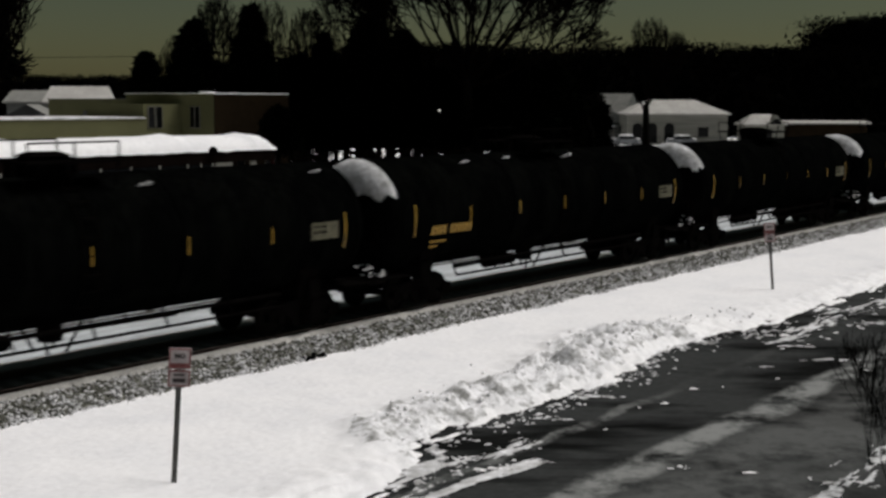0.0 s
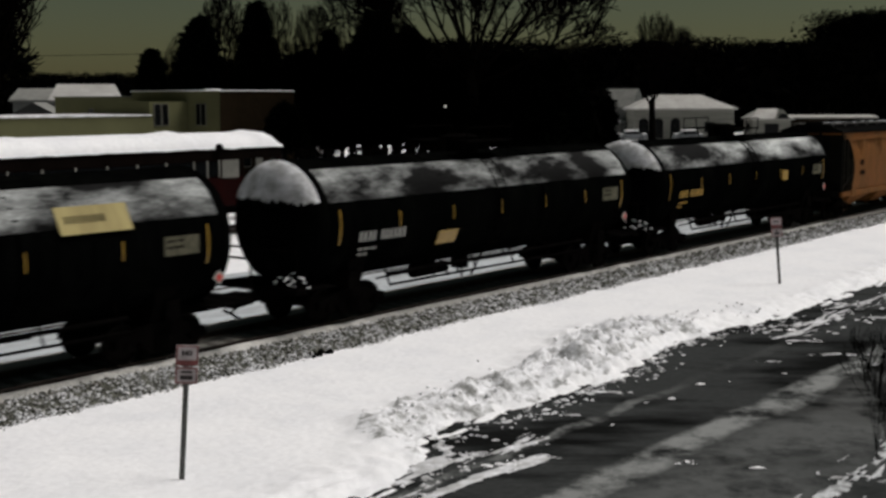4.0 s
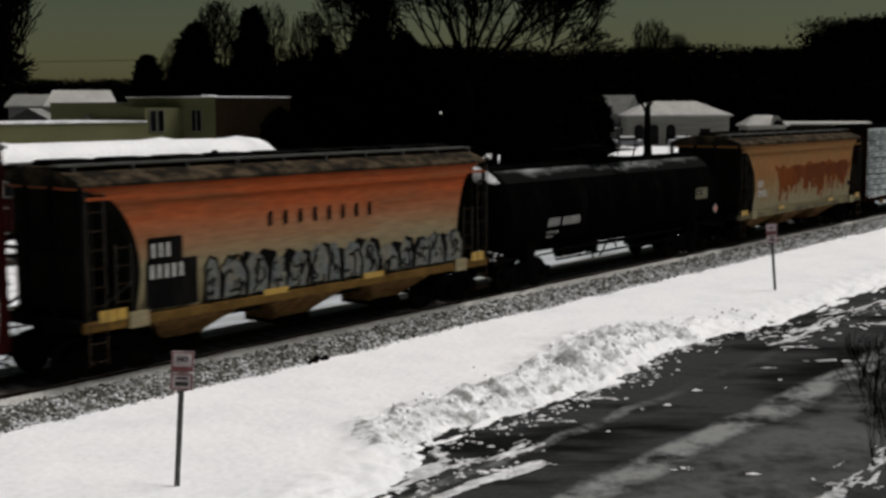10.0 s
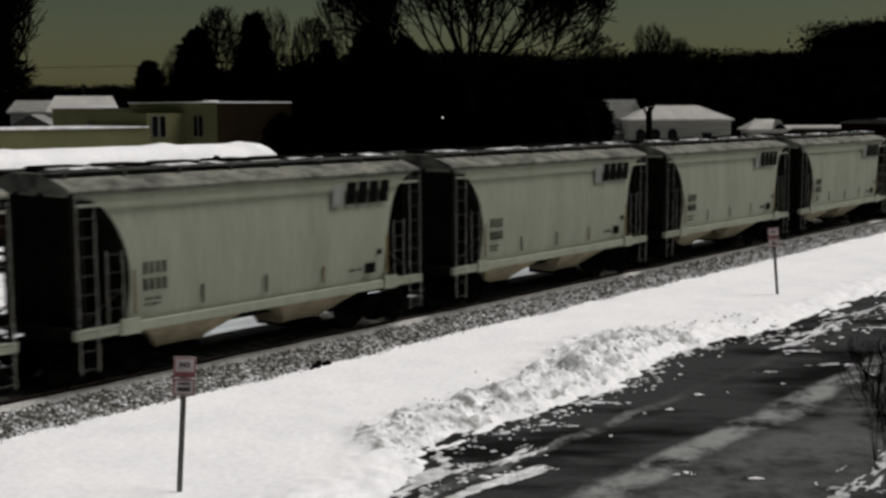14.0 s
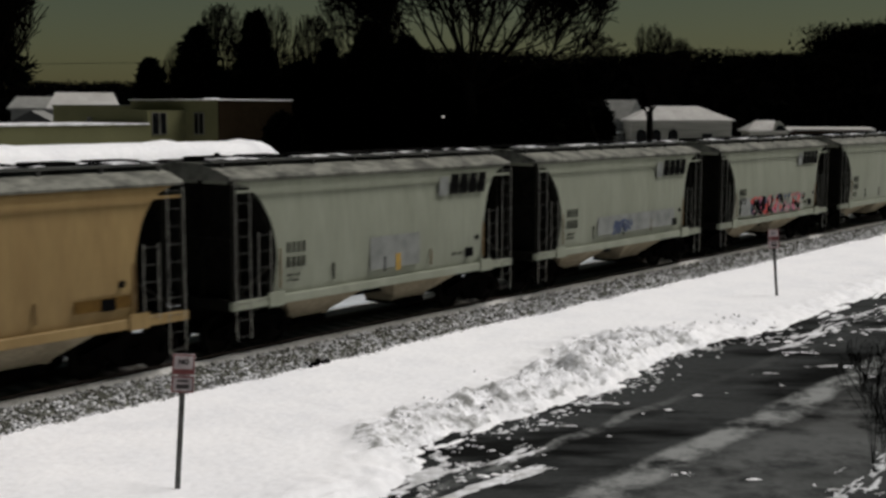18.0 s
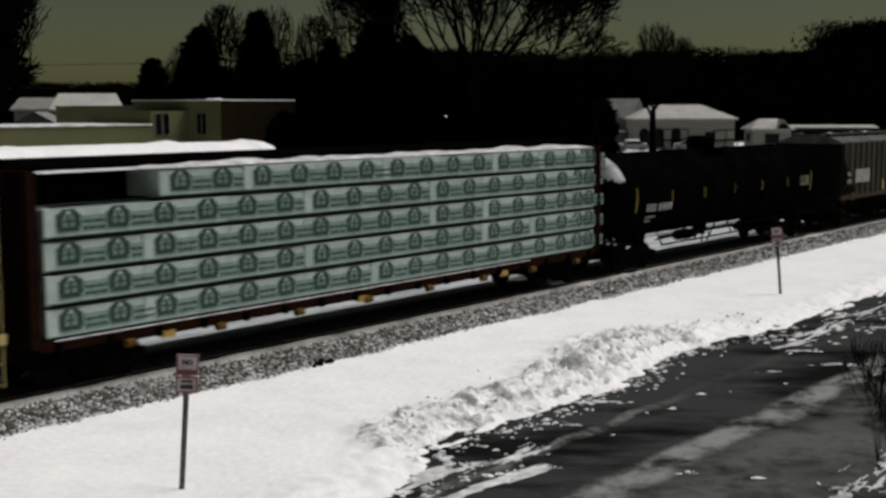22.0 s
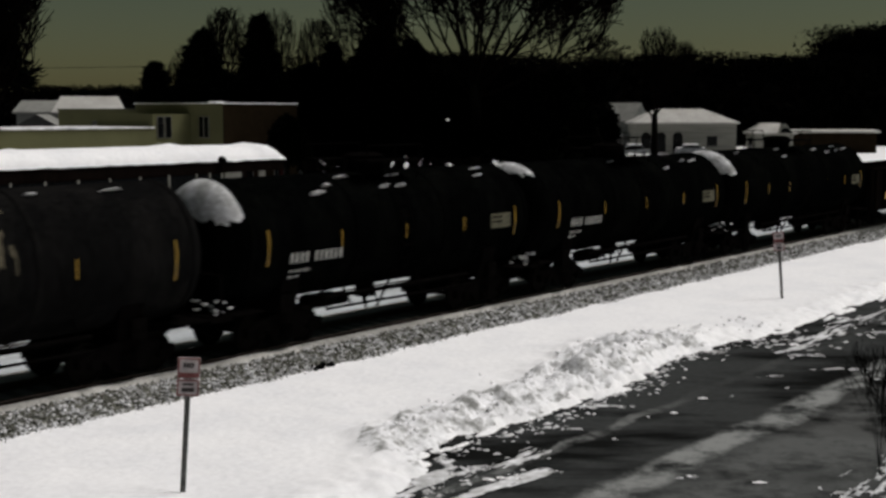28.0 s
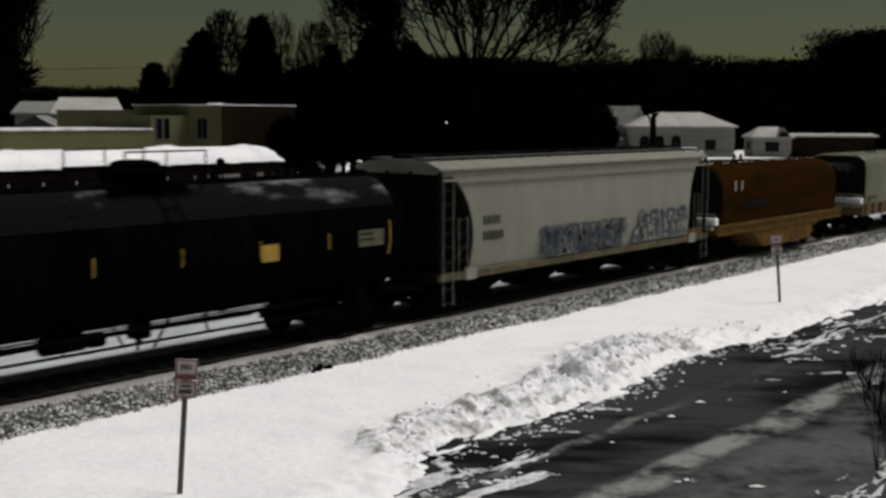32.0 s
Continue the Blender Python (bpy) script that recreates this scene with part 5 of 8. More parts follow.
SIDING = material("pale_siding", (0.20, 0.20, 0.175), 0.8, vary=0.06, stretch=(0.2, 0.2, 9), grain=2, spec=0.2)
SIDINGD = material("grey_siding", (0.10, 0.105, 0.10), 0.8, vary=0.06, stretch=(0.2, 0.2, 9), grain=2, spec=0.2)
SHINGLE = material("dark_shingles", (0.009, 0.0095, 0.009), 0.9, vary=0.3, grain=6)
GLASS = material("dark_window_glass", (0.004, 0.0045, 0.005), 0.12, vary=0.1, stain=0.5, bump=0, spec=0.12)
FRAMEW = material("white_window_frame", (0.13, 0.127, 0.11), 0.6, vary=0.06)
PICKET = material("white_picket_paint", (0.42, 0.41, 0.38), 0.7, vary=0.12, grain=6, stain=2, spec=0.1)
COACHRED = material("coach_red_paint", (0.009, 0.0016, 0.0016), 0.6, vary=0.15, stretch=DOWN, second=(0.012, 0.002, 0.002), spec=0.02)
COACHDK = material("coach_dark_band", (0.005, 0.0035, 0.003), 0.7, vary=0.15, stretch=DOWN, spec=0.0)
CARRED = material("red_car_paint", (0.22, 0.02, 0.015), 0.3, vary=0.05, bump=0)
CARGREY = material("grey_car_paint", (0.16, 0.17, 0.18), 0.3, vary=0.05, bump=0)
CARDARK = material("black_car_paint", (0.01, 0.011, 0.012), 0.3, vary=0.05, bump=0)
TYRE = material("tyre_rubber", (0.015, 0.015, 0.015), 0.9)
SIGNW = material("white_sign_sheet", (0.62, 0.55, 0.56), 0.6, vary=0.06, grain=10, stain=3, bump=0)
SIGNR = material("faded_red_sign_ink", (0.22, 0.06, 0.06), 0.6, vary=0.15, stain=6, bump=0)
SIGNK = material("dark_sign_ink", (0.03, 0.02, 0.02), 0.6, vary=0.15, stain=6, bump=0)
POST = material("galvanised_post", (0.09, 0.09, 0.085), 0.6, 0.4, vary=0.15, stain=6)
LAWN = material("winter_grass", (0.012, 0.014, 0.008), 0.95, vary=0.4, grain=6, stain=0.4, second=(0.03, 0.03, 0.022), spread=0.15, spec=0.02)
LAMPGLOW = bpy.data.materials.new("lamp_globe")
LAMPGLOW.use_nodes = True
LAMPGLOW.node_tree.nodes["Principled BSDF"].inputs["Emission Color"].default_value = (1.0, 0.9, 0.75, 1)
LAMPGLOW.node_tree.nodes["Principled BSDF"].inputs["Emission Strength"].default_value = 0.7

def road_surface():
    """Worn asphalt: grain, broad damp and dry streaks along the lot, and two wavering pale salt lines."""
    m = material("worn_asphalt", (0.0055, 0.0057, 0.0055), 0.85, vary=0.3, grain=24, stain=0.42, stretch=(0.34, 1.25, 1), second=(0.036, 0.038, 0.0375), amount=0.54, spread=0.055, bump=0.25, spec=0.02, turn=-51)
    nt = m.node_tree
    node, link = nt.nodes.new, nt.links.new
    p = nt.nodes["Principled BSDF"]
    old = p.inputs["Base Color"].links[0].from_socket
    co, sep = node("ShaderNodeTexCoord"), node("ShaderNodeSeparateXYZ")
    wob = node("ShaderNodeTexNoise")
    wob.inputs["Scale"].default_value, wob.inputs["Detail"].default_value, wob.inputs["Roughness"].default_value = 0.35, 8, 0.7
    link(co.outputs["Object"], wob.inputs["Vector"])
    link(co.outputs["Object"], sep.inputs[0])
    last = old
    for yc, wide, gain, end in ((10.12, 0.46, 1.0, 60.0), (12.38, 0.2, 0.75, 21.0), (8.3, 1.8, 0.30, 60.0)):
        off = node("ShaderNodeMath")
        off.operation = "MULTIPLY_ADD"
        off.inputs[1].default_value, off.inputs[2].default_value = 1.3, -yc - 0.65
        link(wob.outputs["Fac"], off.inputs[0])
        add = node("ShaderNodeMath")
        link(sep.outputs["Y"], add.inputs[0])
        link(off.outputs[0], add.inputs[1])
        ab = node("ShaderNodeMath")
        ab.operation = "ABSOLUTE"
        link(add.outputs[0], ab.inputs[0])
        mr = node("ShaderNodeMapRange")
        mr.inputs["From Min"].default_value, mr.inputs["From Max"].default_value = wide * 0.5, wide
        mr.inputs["To Min"].default_value, mr.inputs["To Max"].default_value = gain, 0.0
        link(ab.outputs[0], mr.inputs["Value"])
        spot = node("ShaderNodeTexNoise")
        spot.inputs["Scale"].default_value, spot.inputs["Detail"].default_value, spot.inputs["Roughness"].default_value = 1.0, 9, 0.72
        link(co.outputs["Object"], spot.inputs["Vector"])
        hard = node("ShaderNodeMapRange")
        hard.inputs["From Min"].default_value, hard.inputs["From Max"].default_value = 0.38, 0.56
        link(spot.outputs["Fac"], hard.inputs["Value"])
        mul = node("ShaderNodeMath")
        mul.operation = "MULTIPLY"
        link(mr.outputs["Result"], mul.inputs[0])
        link(hard.outputs["Result"], mul.inputs[1])
        reach = node("ShaderNodeMapRange")      # the lines are swept away towards their ends
        reach.inputs["From Min"].default_value, reach.inputs["From Max"].default_value = end, end + 3.0
        reach.inputs["To Min"].default_value, reach.inputs["To Max"].default_value = 1.0, 0.12
        link(sep.outputs["X"], reach.inputs["Value"])
        swept = node("ShaderNodeMath")
        swept.operation = "MULTIPLY"
        link(mul.outputs[0], swept.inputs[0])
        link(reach.outputs["Result"], swept.inputs[1])
        mix = node("ShaderNodeMix")
        mix.data_type = "RGBA"
        link(swept.outputs[0], mix.inputs["Factor"])
        link(last, mix.inputs["A"])
        mix.inputs["B"].default_value = (0.22, 0.226, 0.22, 1)
        last = mix.outputs["Result"]
    link(last, p.inputs["Base Color"])
    return m


# ---- ground ----
GROUND_Z = -0.62
bm = bm_new()
xs = [-1800, -600, -200, -60, 0, 40, 80, 120, 160, 220, 300, 420, 700, 1200, 2200]
ys = [-1500, -400, -120, -30, 0, 14, 26, 32, 40, 48, 60, 75, 90, 110, 140, 180, 240, 340, 600, 1200, 2200]
gv = [[bm.verts.new((x, y, GROUND_Z + (0.04 * noise.noise(Vector((x * 0.05, y * 0.05, 0))) if y > 26 else 0))) for x in xs] for y in ys]
for a, b in zip(gv, gv[1:]):
    for i in range(len(xs) - 1):
        bm.faces.new((a[i], a[i + 1], b[i + 1], b[i]))
solid("ground", bm, SNOW, "snow-covered ground reaching the horizon", "ground", kind="structure")

bm = bm_new()
nx, ny = 60, 18
gv = [[bm.verts.new((-60 + 200 * i / nx, -18 + 32.6 * j / ny, -0.552 + 0.012 * noise.noise(Vector((i * 0.7, j * 0.7, 0))))) for i in range(nx + 1)] for j in range(ny + 1)]
for a, b in zip(gv, gv[1:]):
    for i in range(nx):
        bm.faces.new((a[i], a[i + 1], b[i + 1], b[i]))
solid("road", bm, road_surface(), "wet dark asphalt lot beside the railway", "road", kind="structure", smooth=True)


def edge_y(x):
    return 14.0 - 1.25 * min(1.0, max(0.0, (17.0 - x) / 1.7)) + 0.3 * noise.fractal(Vector((x * 0.16, 2.0, 0)), 0.8, 2.0, 4) \
        + 0.75 * math.exp(-((x - 28.3) / 2.6) ** 2) + 0.2 * noise.fractal(Vector((x * 1.1, 6.0, 0)), 0.7, 2.0, 4)


def field(x, y):
    """Height of the snow above the asphalt: a field towards the track, a ploughed bank along its front."""
    e = edge_y(x)
    d = y - e
    h = -0.05 + 0.17 * min(1.0, max(-1.0, d / 0.9))
    if d > 0.9:
        h += 0.025 * noise.fractal(Vector((x * 0.5, y * 0.5, 1)), 0.8, 2.0, 3)
    # bank
    tall = 0.31 * max(0.0, 1 - ((x - 24.0) / 8.5) ** 2) + 0.06
    c = e + 1.0 + 0.2 * math.sin(x * 0.45) + 0.5 * max(0.0, 1 - ((x - 26.0) / 4.0) ** 2)
    w = 0.72 + 0.5 * max(0.0, 1 - ((x - 26.0) / 4.0) ** 2)
    k = math.exp(-((y - c) / w) ** 2)
    lump = noise.fractal(Vector((x * 1.7, y * 1.7, 4)), 0.7, 2.1, 5)
    h += k * tall * (0.8 + 0.8 * lump) + k * (0.02 + 0.26 * tall) * noise.fractal(Vector((x * 3.2, y * 3.2, 7)), 0.6, 2.0, 5)
    h += (0.03 + 0.2 * tall) * max(0.0, 1 - abs(d - 0.35) / 0.7) * abs(noise.fractal(Vector((x * 2.6, y * 2.6, 11)), 0.6, 2.0, 4))
    h += 0.16 * max(0.0, 1 - abs(d) / 1.3) * noise.fractal(Vector((x * 0.7, y * 3.4, 9)), 0.7, 2.0, 5)
    return h


bm = bm_new()
x, gx = -25.0, []
while x < 150:
    gx.append(x)
    x += 0.1 if 9 < x < 48 else 0.5
gy = [11.3 + 0.1 * i for i in range(62)] + [17.5 + 0.32 * i for i in range(11)]
gv = [[bm.verts.new((x, y, -0.55 + field(x, y))) for x in gx] for y in gy]
for a, b in zip(gv, gv[1:]):
    for i in range(len(gx) - 1):
        f = bm.faces.new((a[i], a[i + 1], b[i + 1], b[i]))
        c = a[i].co
        f.material_index = int(16.0 < c.x + 1.5 * noise.noise(Vector((c.x * 0.7, c.y * 0.7, 2))) < 30 and 0.2 < c.y - edge_y(c.x) + 0.5 * noise.noise(Vector((c.x, c.y, 8))) < 1.6 + 0.6 * max(0.0, 1 - ((c.x - 26.0) / 5.0) ** 2))
solid("snow_field", bm, (SNOW, BANK), "snow verge with a lumpy ploughed bank", "snow", kind="structure", smooth=True)

# pale salty lane line across the lot, and smears of trodden snow
def smear(name, x0, x1, yc, wide, mat, label, seed, thr=0.0, slope=0.0, z=-0.532):
    bm = bm_new()
    n, k = int((x1 - x0) / 0.06), 30
    cells = {}
    for i in range(n + 1):
        x = x0 + (x1 - x0) * i / n
        for j in range(k + 1):
            t = j / k * 2 - 1
            v = noise.fractal(Vector((x * 0.6, t * wide * 5.0, seed)), 0.6, 2.0, 6) + 0.7 * (1 - abs(t)) - 0.3 - thr
            if v > 0:
                cells[i, j] = bm.verts.new((x, yc + slope * (x - x0) + t * wide + 0.2 * noise.noise(Vector((x * 0.3, seed, 0))), z + 0.03 * min(1, v)))
    for i in range(n):
        for j in range(k):
            q = [cells.get(c) for c in ((i, j), (i + 1, j), (i + 1, j + 1), (i, j + 1))]
            if all(q):
                bm.faces.new(q)
    return solid(name, bm, mat, label, "snow", kind="stuff", smooth=True)


smear("trodden_snow", 14.6, 18.6, 12.75, 0.45, OLD_SNOW, "thin trodden snow at the edge of the lot", 7.0, 0.1)
smear("trodden_snow", 13.4, 17.6, 11.95, 0.26, OLD_SNOW, "thin trodden snow on the asphalt", 8.0, -0.02, -0.06)
smear("trodden_snow", 30.0, 60.0, 12.9, 0.5, OLD_SNOW, "thin trodden snow at the edge of the lot", 9.0, 0.12)
smear("trodden_snow", 17.5, 23.0, 7.0, 0.5, THIN_SNOW, "thin snow on the asphalt", 10.0, 0.15)


def drift(x, y, long, wide, seed, mat):
    """A thin wind-blown streak of snow that lies across the lot."""
    bm = bm_new()
    n, k = 46, 12
    cells = {}
    ca, sa = math.cos(radians(-51.0)), math.sin(radians(-51.0))
    for i in range(n + 1):
        u = (i / n - 0.5) * long
        for j in range(k + 1):
            w = (j / k - 0.5) * wide
            v = noise.fractal(Vector((u * 2.4, w * 5.0, seed)), 0.5, 2.0, 6) * 1.3 + 0.7 * (1 - abs(2 * j / k - 1)) * (1 - (2 * u / long) ** 2) - 0.42
            if v > 0:
                cells[i, j] = bm.verts.new((x + u * ca - w * sa, y + u * sa + w * ca, -0.535 + 0.02 * min(1, v)))
    for i in range(n):
        for j in range(k):
            q = [cells.get(c) for c in ((i, j), (i + 1, j), (i + 1, j + 1), (i, j + 1))]
            if all(q):
                bm.faces.new(q)
    solid("snow_drift", bm, mat, "thin streak of wind-blown snow on the asphalt", "snow", "snow drifts", "stuff", smooth=True)


for i, (x, y, long, wide) in enumerate(((31.4, 13.1, 2.6, 0.5), (29.2, 10.85, 1.7, 0.4), (34.6, 12.0, 4.0, 0.9), (18.6, 9.6, 0.7, 0.3), (19.7, 7.0, 1.1, 0.7), (27.3, 11.9, 0.8, 0.24),
                                          (16.7, 12.0, 1.6, 0.5), (22.2, 13.5, 1.5, 0.5), (24.6, 13.9, 1.3, 0.45), (30.3, 12.2, 1.0, 0.35), (20.0, 13.2, 1.3, 0.5), (36.6, 13.4, 2.8, 0.5), (38.5, 11.4, 3.0, 0.7))):
    drift(x, y, long, wide, 30.0 + i, OLD_SNOW if i % 3 else SNOW)
bm = bm_new()
rnd = random.Random(2)
for i in range(80):
    # flat crumbs of snow, thickest along the foot of the bank
    x = 13.5 + 40 * rnd.random() ** 1.3
    y = edge_y(x) - 0.3 - abs(rnd.gauss(0, 1.3)) - (3.0 * rnd.random() if rnd.random() < 0.2 else 0)
    s = rnd.uniform(0.01, 0.03) * (1.0 + 0.02 * x) * (1.8 if rnd.random() < 0.06 else 1)
    a0 = rnd.gauss(-0.89, 0.25)
    ring = [(math.cos(k) * s * rnd.uniform(0.8, 3.2), math.sin(k) * s * rnd.uniform(0.5, 1.0)) for k in [2 * math.pi * q / 7 for q in range(7)]]
    low = [bm.verts.new((x + u * math.cos(a0) - v * math.sin(a0), y + u * math.sin(a0) + v * math.cos(a0), -0.545)) for u, v in ring]
    top = bm.verts.new((x, y, -0.54 + s * rnd.uniform(0.4, 0.9)))
    for q in range(7):
        bm.faces.new((low[q], low[(q + 1) % 7], top))
solid("snow_clods", bm, SNOW, "small clods of snow on the asphalt", "snow", kind="stuff", smooth=True)
bm = bm_new()
for i in range(300):
    x = 14.5 + 19 * rnd.random()
    y = edge_y(x) - 0.12 - abs(rnd.gauss(0, 0.32)) + 0.25 * noise.noise(Vector((x * 1.6, 4.0, 2)))
    s = rnd.uniform(0.012, 0.05) * (1.5 if rnd.random() < 0.15 else 1)
    a0 = rnd.gauss(-0.7, 0.5)
    ring = [(math.cos(k) * s * rnd.uniform(0.8, 2.4), math.sin(k) * s * rnd.uniform(0.5, 1.1)) for k in [2 * math.pi * q / 6 for q in range(6)]]
    low = [bm.verts.new((x + u * math.cos(a0) - v * math.sin(a0), y + u * math.sin(a0) + v * math.cos(a0), -0.545)) for u, v in ring]
    top = bm.verts.new((x, y, -0.535 + s * rnd.uniform(0.4, 0.9)))
    for q in range(6):
        bm.faces.new((low[q], low[(q + 1) % 6], top))
solid("snow_crust", bm, OLD_SNOW, "ragged crust of broken snow along the foot of the bank", "snow", kind="stuff", smooth=True)
bm = bm_new()
for i in range(170):
    x = 17 + 17 * rnd.random()
    y = edge_y(x) + 0.5 + abs(rnd.gauss(0.6, 0.7))
    s = rnd.uniform(0.02, 0.075)
    m = Matrix.Translation((x, y, -0.55 + field(x, y) + s * 0.2)) @ pose(0, 0, 0, rnd.uniform(0, 90), rnd.uniform(0, 90), 0) @ Matrix.Diagonal((s * 1.3, s, s * 0.8, 1))
    bmesh.ops.create_icosphere(bm, subdivisions=1, radius=1.0, matrix=m)
solid("bank_clods", bm, SNOW, "broken clods along the ploughed snow bank", "snow", kind="stuff")

# ---- track ----
bm = bm_new()
prof = [(20.35, -0.62), (20.52, -0.47), (21.05, -0.27), (21.42, -0.155), (21.6, -0.08), (21.70, -0.05), (21.715, -0.17), (24.7, -0.17), (25.6, -0.35), (26.2, -0.58)]
bedx = [-60 + 0.8 * i for i in range(310)]
gv = [[bm.verts.new((x, y, z + 0.02 * noise.noise(Vector((x * 0.8, y * 3, 0))))) for x in bedx] for y, z in prof]
# far strip greyed for the train's shade, ballast lightened for sun under cars
for j, (a, b) in enumerate(zip(gv, gv[1:])):
    for i in range(len(bedx) - 1):
        bm.faces.new((a[i], a[i + 1], b[i + 1], b[i])).material_index = (2 if 1 <= j <= 2 else 3 if 3 <= j <= 4 or j >= 7 else 0 if 5 <= j <= 6 else 1)
solid("track_bed", bm, (BALLAST, SNOW, STONE, SHOULDER), "ballast bed and snowy shoulders with light and shade in their tones", "track bed", kind="structure")
bm = bm_new()
rnd = random.Random(4)
caps = bm_new()
for i in range(17000):
    x = 9 + 75 * rnd.random() ** 1.25
    u = rnd.random()
    y = 20.42 + 1.06 * u
    z = np.interp(y, [20.5, 21.05, 21.42], [-0.47, -0.27, -0.155])
    s = rnd.uniform(0.024, 0.052) * (1.0 + x * 0.006)
    # most stones near the foot of the shoulder wear a cap of snow
    white = rnd.random() < 0.80 - 0.42 * u + 0.3 * noise.noise(Vector((x * 1.3, y * 2, 0)))
    m = Matrix.Translation((x, y, z + s * (0.45 if white else 0.15))) @ pose(0, 0, 0, rnd.uniform(-25, 25) if white else rnd.uniform(0, 180), rnd.uniform(-25, 25) if white else rnd.uniform(0, 180), rnd.uniform(0, 180)) @ Matrix.Diagonal((s * rnd.uniform(1, 1.7), s, s * (0.45 if white else 0.75), 1))
    c = [m @ Vector(p) for p in ((1, 0, 0), (-1, 0, 0), (0, 1, 0), (0, -1, 0), (0, 0, 1), (0, 0, -1))]
    to = caps if white else bm
    v = [to.verts.new(p) for p in c]
    for f in ((0, 2, 4), (2, 1, 4), (1, 3, 4), (3, 0, 4), (2, 0, 5), (1, 2, 5), (3, 1, 5), (0, 3, 5)):
        to.faces.new([v[k] for k in f])
solid("snow_caps", caps, OLD_SNOW, "small caps of snow on the ballast stones", "snow", kind="stuff", smooth=True)
solid("ballast_stones", bm, STONE, "grey ballast stones poking out of the snow", "stones", kind="stuff")
bm = bm_new()
for i in range(14):
    s = rnd.uniform(0.05, 0.13)
    bmesh.ops.create_icosphere(bm, subdivisions=1, radius=s, matrix=Matrix.Translation((20.9 + rnd.gauss(0, 0.22), 20.5 + rnd.gauss(0, 0.1), -0.44 + s * 0.5)))
solid("dirt_clump", bm, UNDER, "dark clump of dirt on the snowy shoulder", "dirt", kind="stuff")


def rail_profile():
    return [(-0.075, -0.18), (0.075, -0.18), (0.07, -0.165), (0.012, -0.15), (0.012, -0.05), (0.036, -0.035), (0.036, 0.0), (-0.036, 0.0), (-0.036, -0.035), (-0.012, -0.05), (-0.012, -0.15), (-0.07, -0.165)]


def rail(y, z, label):
    bm = loft(bm_new(), [[(x, y + dy, z + dz) for dy, dz in rail_profile()] for x in (-60, 20, 60, 190)])
    solid("rail", bm, RAIL, label, "rail", group="rails", kind="structure")


for y in (TRACK_Y - 0.75, TRACK_Y + 0.75):
    rail(y, 0.0, "steel rail of the main track")
for y in (29.4, 30.9):
    rail(y, -0.49, "snowed-in steel rail of the siding")
ties = thing("railway_ties", "dark creosoted timber ties under the rails", "ties", kind="structure")
tie = finish(box(bm_new(), -0.11, 0.11, -1.3, 1.3, -0.33, -0.143), TIE, "tie")
for i in range(240):
    part("tie", tie, None, ties, at=(6 + 0.53 * i, TRACK_Y, -0.01))
bm = bm_new()
for i in range(120):
    x0 = 6 + 0.6 * i
    y0 = 26.4 + 0.12 * noise.noise(Vector((i * 0.4, 0, 0)))
    box(bm, x0, x0 + 0.62, y0, y0 + 0.10, -0.62, -0.56)
solid("wheel_rut", bm, THIN_SNOW, "dark rut in the snow beyond the track", "rut", kind="stuff")
# strip of snow beyond the track, greyed to stand for the train's shade
bm = bm_new()
gv = [[bm.verts.new((-20 + 1.2 * i, y + 0.25 * noise.noise(Vector((i * 0.5, y, 5))), -0.60 + h + 0.03 * noise.noise(Vector((i * 0.9, y * 2, 3))))) for i in range(120)]
      for y, h in ((25.9, -0.06), (26.3, 0.05), (27.2, 0.06), (28.6, 0.06), (30.2, 0.06), (31.8, 0.05), (33.5, 0.04), (34.2, -0.08))]
for a, b in zip(gv, gv[1:]):
    for i in range(119):
        bm.faces.new((a[i], a[i + 1], b[i + 1], b[i]))
solid("siding_snow", bm, SHADED_SNOW, "siding snow with the train's shade in its grey", "snow", kind="structure", smooth=True)


